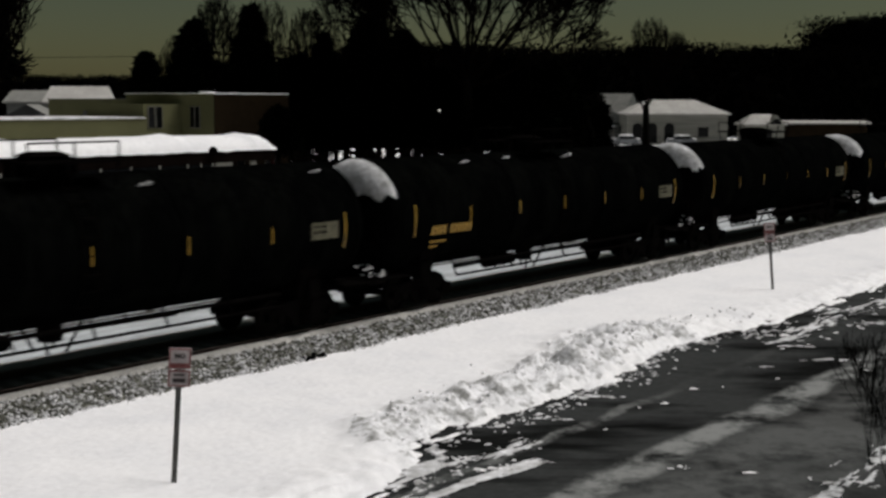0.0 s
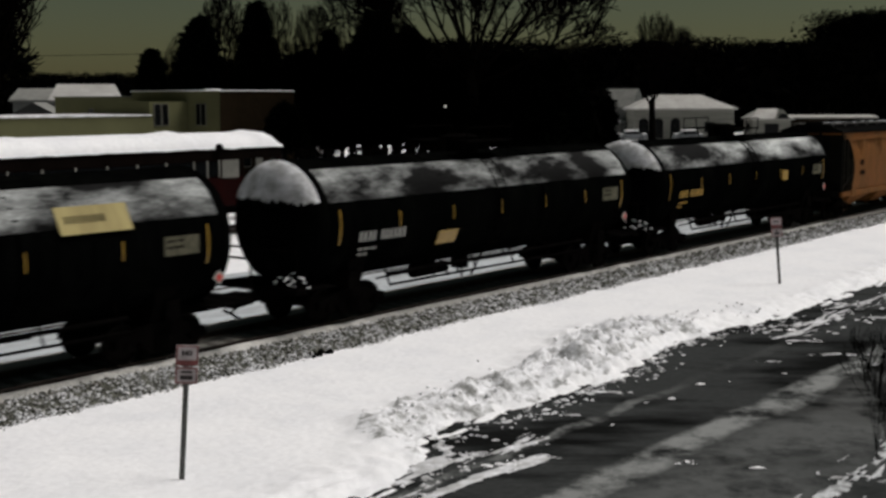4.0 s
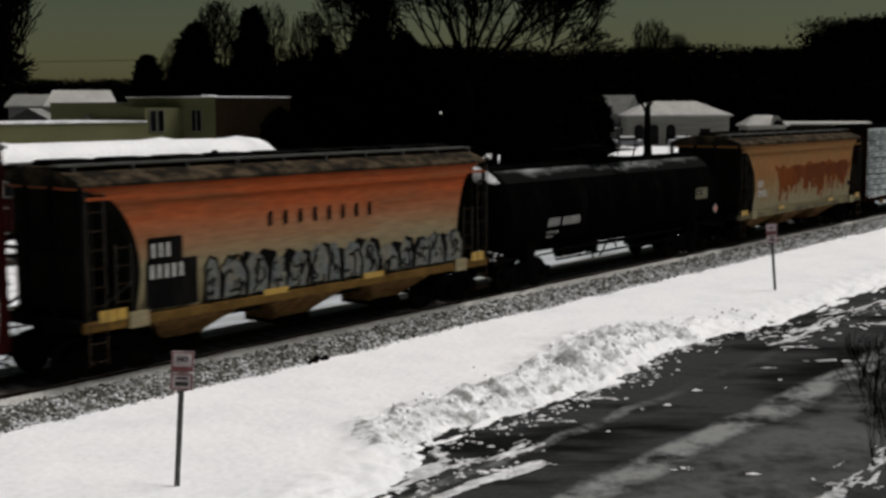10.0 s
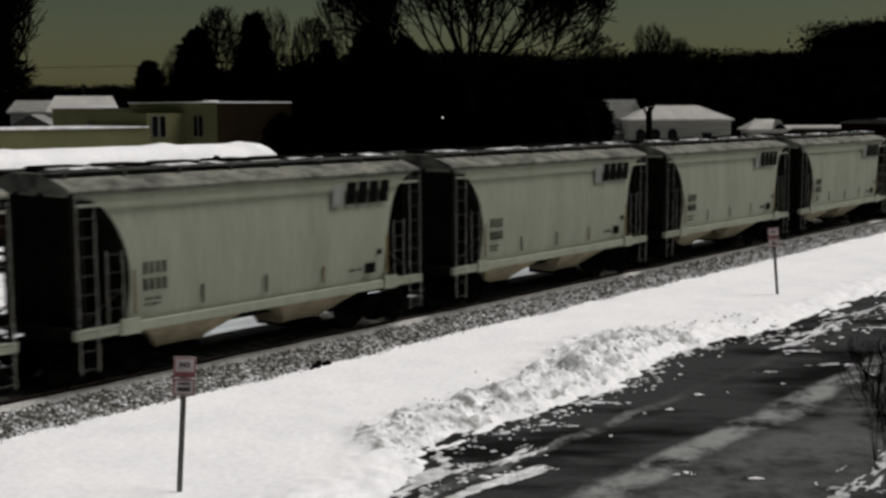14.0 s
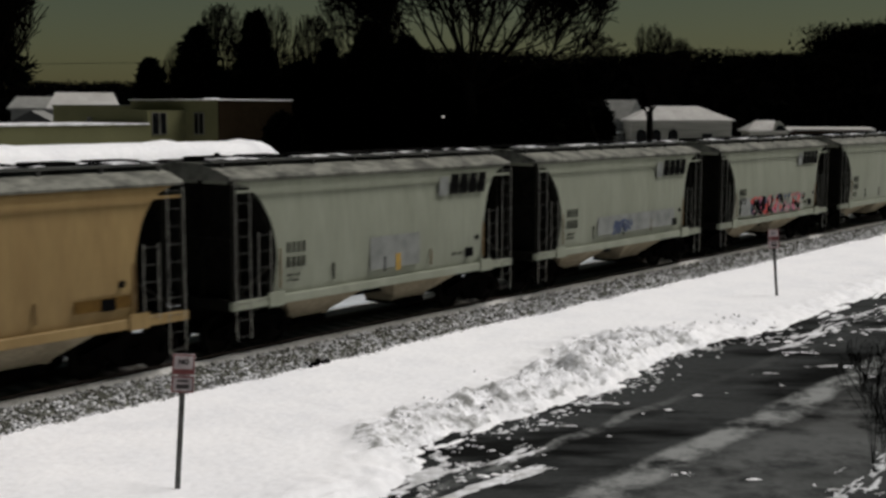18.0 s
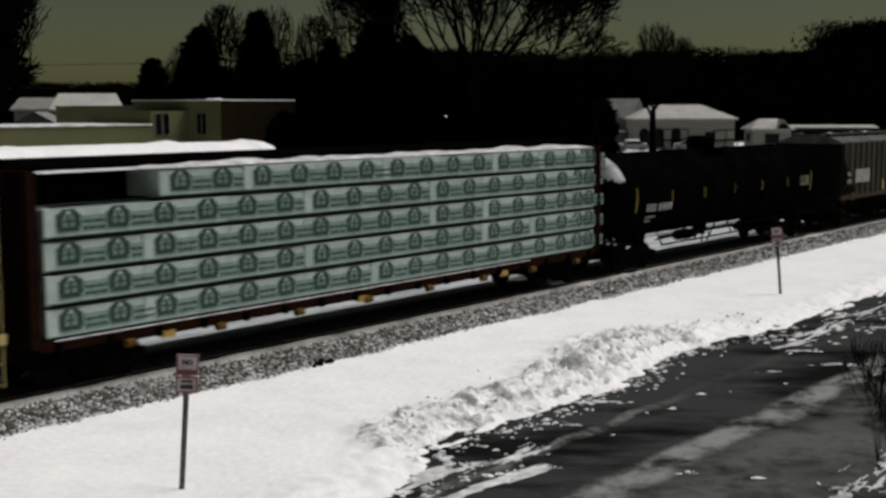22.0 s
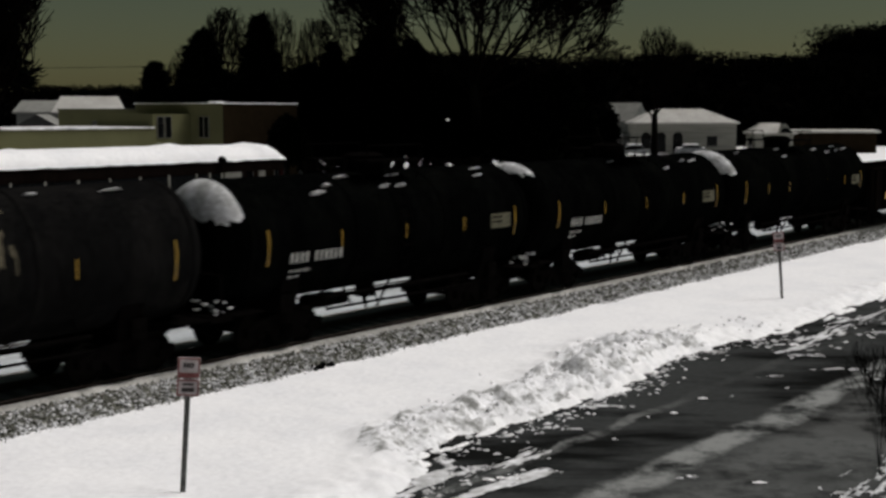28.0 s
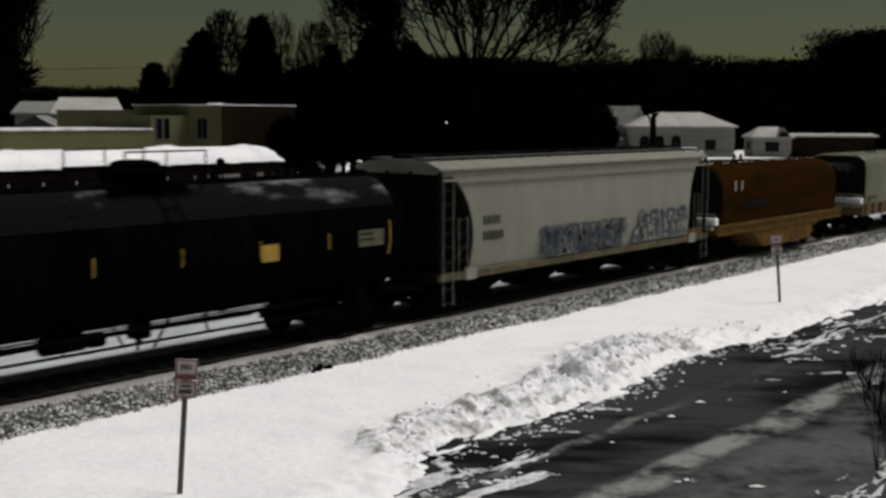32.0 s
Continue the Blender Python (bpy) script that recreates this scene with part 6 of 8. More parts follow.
# ---- signs ----
def sign(x, y, lean, lean2, turn, label):
    s = thing("parking_sign", label, "sign", pose(x, y, -0.5, lean2, lean, turn), "parking signs")
    bm = box(bm_new(), -0.032, 0.032, -0.016, 0.016, 0, 2.27)
    box(bm, -0.045, -0.032, -0.02, -0.005, 0, 2.27)
    box(bm, 0.032, 0.045, -0.02, -0.005, 0, 2.27)
    part("post", bm, POST, s, "dark galvanised channel post")
    for z0, z1, k in ((1.97, 2.31, 0), (1.67, 1.95, 1)):
        p = part("panel", bevelled(box(bm_new(), -0.18, 0.18, -0.035, -0.022, z0, z1), 0.004), SIGNW, s, "white sign panel with a red border")
        bm = bm_new()
        for a, b, c, d in ((-0.175, 0.175, z0 + 0.006, z0 + 0.03), (-0.175, 0.175, z1 - 0.03, z1 - 0.006), (-0.175, -0.15, z0 + 0.03, z1 - 0.03), (0.15, 0.175, z0 + 0.03, z1 - 0.03)):
            box(bm, a, b, -0.039, -0.033, c, d)
        part("border", bm, SIGNR, p)
        bm = bm_new()
        if k == 0:
            box(bm, -0.17, 0.17, -0.040, -0.034, z0 + 0.005, z0 + 0.09)
            part("text_bar", bm, SIGNR, p)
            cu = bpy.data.curves.new("word", "FONT")
            cu.body, cu.size, cu.align_x, cu.extrude, cu.offset = "NO", 0.105, "CENTER", 0.002, 0.006
            tmp = bpy.data.objects.new("word", cu)
            scene.collection.objects.link(tmp)
            me = bpy.data.meshes.new_from_object(tmp.evaluated_get(bpy.context.evaluated_depsgraph_get()))
            bpy.data.objects.remove(tmp)
            me.materials.append(SIGNK)
            part("word", me, None, p, at=pose(0, -0.04, z1 - 0.165, 90))
        else:
            box(bm, -0.09, 0.09, -0.040, -0.034, z1 - 0.10, z1 - 0.065)
            box(bm, -0.1, 0.1, -0.040, -0.034, z1 - 0.21, z1 - 0.14)
            part("text_bar", bm, SIGNK, p)
    return s


# both posts are tilted to line up with the camera's view
sign(12.47, 15.51, 4.0, 0, -40, "white two-panel parking sign, post tilted to fit the view")
sign(38.6, 16.42, -5.0, 0, -60, "white two-panel parking sign on a post in the snow")


# ---- parked coach ----
def coach():
    x0, x1, y0, y1 = 15.0, 41.2, 43.0, 46.0
    c = thing("passenger_coach", "parked red passenger coach with a deep snow-covered roof", "railway coach", pose(0, 0, 0))
    b = bevelled(box(bm_new(), x0, x1 - 2.4, y0, y1, 0.85, 3.55), 0.03)
    part("body", b, COACHRED, c, "dark red body")
    part("letter_board", box(bm_new(), x0, x1 - 0.02, y0 - 0.03, y1 + 0.03, 3.0, 3.56), COACHDK, c, "dark band above the windows")
    part("window_band", box(bm_new(), x0 + 0.05, x1 - 2.45, y0 - 0.012, y0 + 0.05, 2.2, 2.98), COACHDK, c, "dark window band")
    gl = finish(box(bm_new(), -0.7, 0.7, -0.012, 0.012, 2.25, 2.93), GLASS, "window")
    gs = finish(box(bm_new(), -0.3, 0.3, -0.012, 0.012, 2.25, 2.93), GLASS, "window")
    post = finish(box(bm_new(), -0.05, 0.05, -0.02, 0.02, 2.2, 2.98), FRAMEW, "window_post")
    sill = finish(box(bm_new(), -0.74, 0.74, -0.02, 0.02, 2.19, 2.225), FRAMEW, "sill")
    x = 35.0
    while x > x0 + 0.8:
        w = part("window", gl, None, c, at=(x, y0 - 0.025, 0))
        part("window_post", post, None, w, at=(0.775, -0.01, 0))
        part("sill", sill, None, w, at=(0, -0.01, 0))
        x -= 1.55
    for x in (36.2, 36.9):
        w = part("window", gs, None, c, at=(x, y0 - 0.025, 0))
        part("window_post", post, None, w, at=(0.35, -0.01, 0))
    part("end_panel", box(bm_new(), 37.45, 38.45, y0 - 0.03, y0 + 0.02, 2.15, 2.98), FRAMEW, c, "pale panel beside the windows")
    # open end platform
    part("platform", box(bm_new(), x1 - 2.4, x1, y0, y1, 0.85, 1.5), COACHDK, c)
    for x, y in ((x1 - 0.08, y0 + 0.1), (x1 - 0.08, y1 - 0.1), (x1 - 1.3, y0 + 0.1)):
        part("platform_post", box(bm_new(), x - 0.08, x + 0.08, y - 0.06, y + 0.06, 1.5, 3.2), COACHRED, c)
    part("vestibule_door", box(bm_new(), x1 - 1.6, x1 - 1.2, y0 + 0.02, y0 + 0.08, 1.5, 3.0), FRAMEW, c, "pale vestibule door")
    part("platform_snow", bevelled(box(bm_new(), x1 - 1.9, x1 - 0.1, y0 - 0.05, y0 + 1.2, 1.5, 1.6), 0.04), SNOW, c, "snow on the platform")
    # roof
    prof = [(-0.06, 3.52), (0.0, 3.66), (0.3, 3.9), (0.8, 4.05), (1.5, 4.1), (2.2, 4.05), (2.7, 3.9), (3.0, 3.66), (3.06, 3.52)]
    part("roof", loft(bm_new(), [[(x, y0 + y, z) for y, z in prof] for x in (x0, x1 - 0.3, x1 + 0.05)]), COACHDK, c, "dark curved roof")
    bm = bm_new()
    n = 320
    rows = []
    for i in range(n + 1):
        x = x0 + (x1 + 0.12 - x0) * i / n
        endk = min(1.0, (x1 + 0.12 - x) / 0.5) ** 0.5 if x > x1 - 0.4 else 1.0
        lip = min(1.0, max(0.0, (x - 34.2) / 1.3)) if x < 35.5 else max(0.0, 1 - (x - 35.5) / 0.5)
        d = 0.15 + 0.014 * noise.fractal(Vector((x * 0.5, 0, 3)), 0.8, 2.0, 4) + 0.11 * lip - 0.02 * (x > 36.0) + 0.09 * max(0.0, 1 - abs(x - 40.0) / 0.4) + 0.05 * max(0.0, 1 - abs(x - 27.4) / 0.5)
        low = 0.05 * noise.noise(Vector((x * 1.3, 8, 0)))
        rows.append([bm.verts.new((x, y0 + y, 3.5 + (z + (d if k not in (0,) else low) - 3.5) * endk)) for k, (y, z) in enumerate(((-0.1, 3.50), (-0.05, 3.56), (0.28, 3.86), (0.8, 4.03), (1.5, 4.09), (2.2, 4.0), (2.9, 3.7)))])
    for a, b in zip(rows, rows[1:]):
        for i in range(len(a) - 1):
            bm.faces.new((a[i], b[i], b[i + 1], a[i + 1]))
    bm.faces.new(rows[-1])
    part("roof_snow", bm, SNOW, c, "thick smooth snow on the roof", smooth=True)
    bm = tube(bm_new(), (37.2, y0 - 0.12, 3.45), (37.2, y0 - 0.12, 3.62), 0.22, 0.2, 12)
    tube(bm, (37.2, y0 - 0.12, 3.62), (37.2, y0 - 0.12, 3.74), 0.2, 0.08, 12)
    part("vent", bm, UNDER, c, "dark round roof vent")
    for x in (x0 + 3.0, x1 - 5.0):
        bm = box(bm_new(), x - 1.6, x + 1.6, y0 + 0.2, y0 + 0.4, 0.2, 0.8)
        for k in (-1.1, 1.1):
            tube(bm, (x + k, y0 + 0.1, 0.1), (x + k, y1 - 0.1, 0.1), 0.45, n=16)
        part("bogie", bm, UNDER, c)
    part("underframe", box(bm_new(), x0, x1, y0 + 0.4, y1 - 0.4, 0.45, 0.86), UNDER, c)
    return c


coach()
for y in (43.75, 45.25):
    rail(y, -0.35, "rail under the parked coach")

fence = thing("picket_fence", "white picket fence beside the coach", "fence")
pk = finish(box(bm_new(), -0.055, 0.055, -0.015, 0.015, 0, 0.62), PICKET, "picket")
for i in range(24):
    part("picket", pk, None, fence, at=(44.3 + 0.195 * i, 46.0, 1.12))
part("fence_rail", box(bm_new(), 44.2, 48.9, 46.02, 46.06, 1.62, 1.70), PICKET, fence)
part("fence_rail", box(bm_new(), 44.2, 48.9, 46.02, 46.06, 1.16, 1.24), PICKET, fence)
part("top_rail", box(bm_new(), 44.1, 48.95, 46.3, 46.46, 1.92, 2.02), UNDER, fence, "dark top rail")
part("rail_snow", bevelled(box(bm_new(), 44.1, 48.95, 46.28, 46.48, 2.02, 2.1), 0.03), SNOW, fence, "snow on the top rail")
for x in (44.3, 46.6, 48.8):
    part("post", box(bm_new(), x - 0.06, x + 0.06, 46.3, 46.42, 0.76, 1.92), UNDER, fence)
part("deck", box(bm_new(), 44.2, 48.9, 45.9, 49.5, -0.62, 0.76), DARKWALL, fence, "dark raised deck")
# added panel that hides the bright snow behind the pickets
part("deck_wall", box(bm_new(), 44.2, 48.9, 49.4, 49.5, 0.76, 1.55), DARKWALL, fence, "added dark panel that backs the pickets")


# ---- buildings ----
def pane(wall, x, y, z, w, h, along, name="window"):
    """A window on a wall that runs along x or y: frame, dark pane and sill."""
    bm = bm_new()
    if along == "x":
        fr = part(name, box(bm, -w / 2 - 0.05, w / 2 + 0.05, -0.06, 0.02, -0.05, h + 0.05), FRAMEW, wall, at=(x, y, z))
        part("pane", box(bm_new(), -w / 2, w / 2, -0.075, -0.05, 0, h), GLASS, fr)
    else:
        fr = part(name, box(bm, -0.06, 0.02, -w / 2 - 0.05, w / 2 + 0.05, -0.05, h + 0.05), FRAMEW, wall, at=(x, y, z))
        part("pane", box(bm_new(), -0.075, -0.05, -w / 2, w / 2, 0, h), GLASS, fr)
        part("mullion", box(bm_new(), -0.09, -0.07, -0.04, 0.04, 0, h), FRAMEW, fr)
    return fr


def slab_building():
    b = thing("stucco_building", "flat-roofed olive-cream stucco building behind the coach", "building")
    w = part("wall", box(bm_new(), 59.2, 66.6, 68.1, 78.2, -0.7, 6.35), STUCCO, b)
    # thin slab darkens this face: its shaded side is put into the colour
    part("side_wall", box(bm_new(), 59.24, 66.7, 68.04, 68.14, -0.7, 6.34), DARKWALL, b, "dark brown side wall, shade put into its colour")
    part("wall", box(bm_new(), 60.2, 66.6, 78.2, 90.0, -0.7, 5.95), STUCCO, b)
    part("wall", box(bm_new(), 30.0, 55.7, 71.6, 80.0, -0.7, 4.56), STUCCO, b, "low front wing")
    part("wall", box(bm_new(), 55.7, 59.2, 71.62, 78, -0.7, 5.6), STUCCO, b)
    part("parapet", box(bm_new(), 59.1, 66.7, 68.0, 78.3, 6.35, 6.42), SNOW, b, "snow-topped parapet")
    part("parapet", box(bm_new(), 60.1, 66.7, 78.3, 90.1, 5.95, 6.02), SIDINGD, b)
    part("parapet", bevelled(box(bm_new(), 29.9, 55.8, 71.5, 80.1, 4.56, 4.69), 0.04), OLD_SNOW, b, "snow on the low roof")
    part("roof_hump", bevelled(box(bm_new(), 59.0, 59.8, 68.5, 69.4, 6.42, 6.51), 0.04), SNOW, b)
    pane(w, 59.2, 70.1, 3.9, 1.0, 1.5, "y")
    for y in (80.6, 84.9):
        pane(w, 60.2, y, 4.55, 0.5, 0.45, "y")
    for x in (56.35, 57.05):
        pane(w, x, 71.6, 3.9, 0.5, 1.5, "x")
    for x in (61.4, 64.8):
        pane(w, x, 68.02, 0.8, 1.2, 1.6, "x")
    for x in (34, 38, 42, 46, 50, 54):
        pane(w, x, 71.58, 1.0, 1.3, 1.6, "x")
    return b


slab_building()


def gabled(name, label, x, y, lx, ly, eave, ridge, turn, wall, roof=None, hip=0.0, windows=(), category="house", porch=False):
    h = thing(name, label, category, pose(x, y, -0.65, 0, 0, turn))
    wl = part("wall", box(bm_new(), -lx / 2, lx / 2, -ly / 2, ly / 2, 0, eave), wall, h)
    o, t = 0.45, 0.22
    bm = bm_new()
    low = [(-lx / 2 - o, -ly / 2 - o), (lx / 2 + o, -ly / 2 - o), (lx / 2 + o, ly / 2 + o), (-lx / 2 - o, ly / 2 + o)]
    rl = lx / 2 + o - hip
    a = [bm.verts.new((u, v, eave)) for u, v in low]
    b = [bm.verts.new((u, v, eave + t)) for u, v in low]
    r = [bm.verts.new((-rl, 0, ridge + t)), bm.verts.new((rl, 0, ridge + t))]
    bm.faces.new(a[::-1])
    for i in range(4):
        bm.faces.new((a[i], a[(i + 1) % 4], b[(i + 1) % 4], b[i]))
    bm.faces.new((b[0], b[1], r[1], r[0]))
    bm.faces.new((b[2], b[3], r[0], r[1]))
    bm.faces.new((b[1], b[2], r[1]))
    bm.faces.new((b[3], b[0], r[0]))
    if not hip:
        bm.faces.ensure_lookup_table()
        bm.faces[-1].material_index = bm.faces[-2].material_index = 1
    part("roof", bm, (roof or ROOFSNOW, wall), h, "snow-covered roof")
    if not hip:
        for s in (-1, 1):
            part("gable", prism(bm_new(), [(-ly / 2, eave), (ly / 2, eave), (0, ridge)], -0.05, 0.05), wall, h, at=pose(s * (lx / 2 - 0.04), 0, 0, 0, 0, 90))
    for u, z, w, hh in windows:
        pane(wl, u, -ly / 2, z, w, hh, "x")
        pane(wl, -lx / 2, u * 0.3, z, w, hh, "y")
    if porch:
        p = part("porch_roof", box(bm_new(), -lx / 2, -lx / 2 + 6, -ly / 2 - 2.2, -ly / 2, 2.6, 2.85), SNOW, h, "snow-covered porch roof")
        for u in (-lx / 2 + 0.3, -lx / 2 + 3, -lx / 2 + 5.7):
            part("post", box(bm_new(), u - 0.1, u + 0.1, -ly / 2 - 2.1, -ly / 2 - 1.9, 0, 2.6), FRAMEW, p)
    return h


hall = gabled("hall", "pale hall with a hipped snow-covered roof", 173.8, 91.8, 15.5, 10, 4.6, 6.7, -50, SIDING, hip=4.5, windows=((4.0, 1.2, 1.6, 1.5),))
# flat dark panels on the wall stand for the shade inside three arches
for u in (-6.2, -3.9, -1.3):
    part("arched_opening", prism(bm_new(), [(u - 0.75, 0.3)] + [(u + 0.75 * math.cos(k), 2.6 + 0.75 * math.sin(k)) for k in [math.pi * i / 8 for i in range(8, -1, -1)]] + [(u + 0.75, 0.3)], -5.06, -4.9), GLASS, hall, "dark arched panel for a shaded opening")
part("stringcourse", box(bm_new(), -7.8, 7.8, -5.05, -4.95, 1.0, 1.12), SIDINGD, hall)
gabled("house", "grey gabled house with snow on its roof", 173.2, 102.2, 6.4, 5.4, 4.8, 7.7, -84, SIDINGD, roof=FARROOF, windows=((0, 1.4, 1.2, 1.5), (0, 4.2, 1.0, 1.2)), porch=True)
shed = gabled("garage", "small pale building with an arched gable window", 182.3, 80.5, 6.0, 5.0, 3.0, 4.5, -50, SIDING, hip=2.0, windows=((0, 0.9, 2.2, 1.5),), category="building")
part("gable", prism(bm_new(), [(-1.3, 3.1), (1.3, 3.1), (0, 4.6)], -3.0, -0.6), SIDING, shed, "small front gable", at=(1.6, 0, 0))
part("arched_window", prism(bm_new(), [(0.8 * math.cos(k), 3.15 + 0.85 * math.sin(k)) for k in [math.pi * i / 8 for i in range(9)]], -3.05, -2.95), GLASS, shed, at=(1.6, 0, 0))
# solid near-black walls stand for the shade under the pavilion's roof
gabled("pavilion", "long low pavilion, black walls for the shade under its snowy roof", 189.5, 73.5, 13, 5, 3.2, 3.5, -52, DARKWALL, category="building")
gabled("house", "far house with a snow-covered roof", 88.6, 136.0, 5.4, 7, 6.2, 7.6, -38, SIDINGD, roof=FARROOF, hip=0.8, windows=((-1.4, 3.4, 1.1, 1.4), (1.4, 3.4, 1.1, 1.4)))
gabled("house", "far house with a broad snowy roof", 91.5, 130.0, 7.6, 8, 6.2, 8.1, -38, SIDINGD, roof=ROOFSNOW, hip=0.8, windows=((-2, 3.4, 1.1, 1.4), (2, 3.4, 1.1, 1.4)))
gabled("house", "small dark-gabled house with snow at its eaves", 77.7, 119.1, 7, 4.2, 4.5, 5.9, 47, SHINGLE, roof=FARROOF, windows=((0, 1.2, 1.1, 1.3),))
gabled("house", "low pale outbuilding with a snowy roof", 81.0, 121.0, 4.4, 5, 4.5, 5.3, -35, SIDINGD, roof=FARROOF, hip=0.5, windows=((-1, 2.6, 1.0, 1.3), (1.2, 2.6, 1.0, 1.3)))
gabled("house", "far house half hidden by trees", 95.4, 122.0, 3.0, 5, 6.0, 7.0, -40, SIDINGD, roof=FARROOF)


def patch_ground(name, pts, mat, label, category, z=-0.565):
    """A flat uneven patch of ground with a wavering outline."""
    ring = []
    for (x0, y0), (x1, y1) in zip(pts, pts[1:] + pts[:1]):
        for k in range(6):
            x, y = x0 + (x1 - x0) * k / 6, y0 + (y1 - y0) * k / 6
            ring.append((x + 0.9 * noise.noise(Vector((x * 0.4, y * 0.4, 1))), y + 0.9 * noise.noise(Vector((x * 0.4, y * 0.4, 7)))))
    bm = bm_new()
    bm.faces.new([bm.verts.new((x, y, z)) for x, y in ring])
    return solid(name, bm, mat, label, category, kind="structure")


patch_ground("lawn", [(128, 64), (160, 82), (172, 77), (128, 58)], LAWN, "dark winter lawn free of snow before the hall", "lawn")
patch_ground("lawn", [(86.5, 53.5), (128, 80), (134.5, 73.5), (100, 53.5), (88.5, 50.5)], LAWN, "dark winter lawn free of snow beside the street", "lawn")


# ---- parked cars ----
def parked(x, y, turn, paint, label):
    c = thing("parked_car", label, "car", pose(x, y, -0.62, 0, 0, turn), "parked cars")
    o = [(-2.2, 0.35), (-2.25, 0.75), (-2.0, 0.95), (-1.5, 1.0), (-0.9, 1.45), (0.9, 1.48), (1.5, 1.02), (2.1, 0.9), (2.25, 0.6), (2.2, 0.35)]
    part("body", bevelled(prism(bm_new(), o, -0.88, 0.88), 0.04), paint, c)
    part("glass", prism(bm_new(), [(-1.35, 1.02), (-0.85, 1.4), (0.85, 1.42), (1.3, 1.04)], -0.9, 0.9), GLASS, c)
    part("car_snow", bevelled(box(bm_new(), -1.0, 1.0, -0.8, 0.8, 1.47, 1.66), 0.07), SNOW, c, "snow on the car roof")
    part("car_snow", bevelled(box(bm_new(), 1.35, 2.1, -0.8, 0.8, 0.98, 1.1), 0.05), SNOW, c)
    part("car_snow", bevelled(box(bm_new(), -2.1, -1.5, -0.8, 0.8, 1.0, 1.1), 0.05), SNOW, c)
    for u in (-1.35, 1.35):
        for v in (-0.85, 0.85):
            w = part("wheel", tube(bm_new(), (u, v - 0.1, 0.33), (u, v + 0.1, 0.33), 0.33, n=14), TYRE, c)
            part("rim", tube(bm_new(), (u, v - 0.11, 0.33), (u, v + 0.11, 0.33), 0.19, n=10), CARGREY, w)
    for v in (-0.65, 0.65):
        part("headlight", box(bm_new(), 2.18, 2.26, v - 0.15, v + 0.15, 0.62, 0.76), FRAMEW, c)
    return c


parked(56.0, 57.0, -10, CARRED, "red parked car under fresh snow")
parked(61.2, 58.6, -6, CARDARK, "dark parked car under fresh snow")
parked(70.0, 55.0, 5, CARDARK, "dark parked car with a snowy roof")
parked(161.0, 92.5, -50, CARGREY, "grey parked car with snow on its roof")
parked(166.5, 86.0, -50, CARGREY, "pale parked car with snow on its roof")
parked(185.0, 79.0, -50, CARGREY, "dark parked car before the garage")
smear("kerb_snow", 48, 120, 53.0, 0.8, SNOW, "ridge of shovelled snow along the street", 21.0, -0.15, 0.0, -0.5)
bm = bm_new()
for i in range(160):
    x = 46 + 90 * rnd.random()
    bmesh.ops.create_icosphere(bm, subdivisions=1, radius=rnd.uniform(0.2, 0.6), matrix=Matrix.Translation((x, 57 + rnd.gauss(0, 3), -0.5)) @ Matrix.Diagonal((1.6, 1, 0.6, 1)))
solid("snow_heaps", bm, SNOW, "heaps of shovelled snow along the street", "snow", kind="stuff", smooth=True)


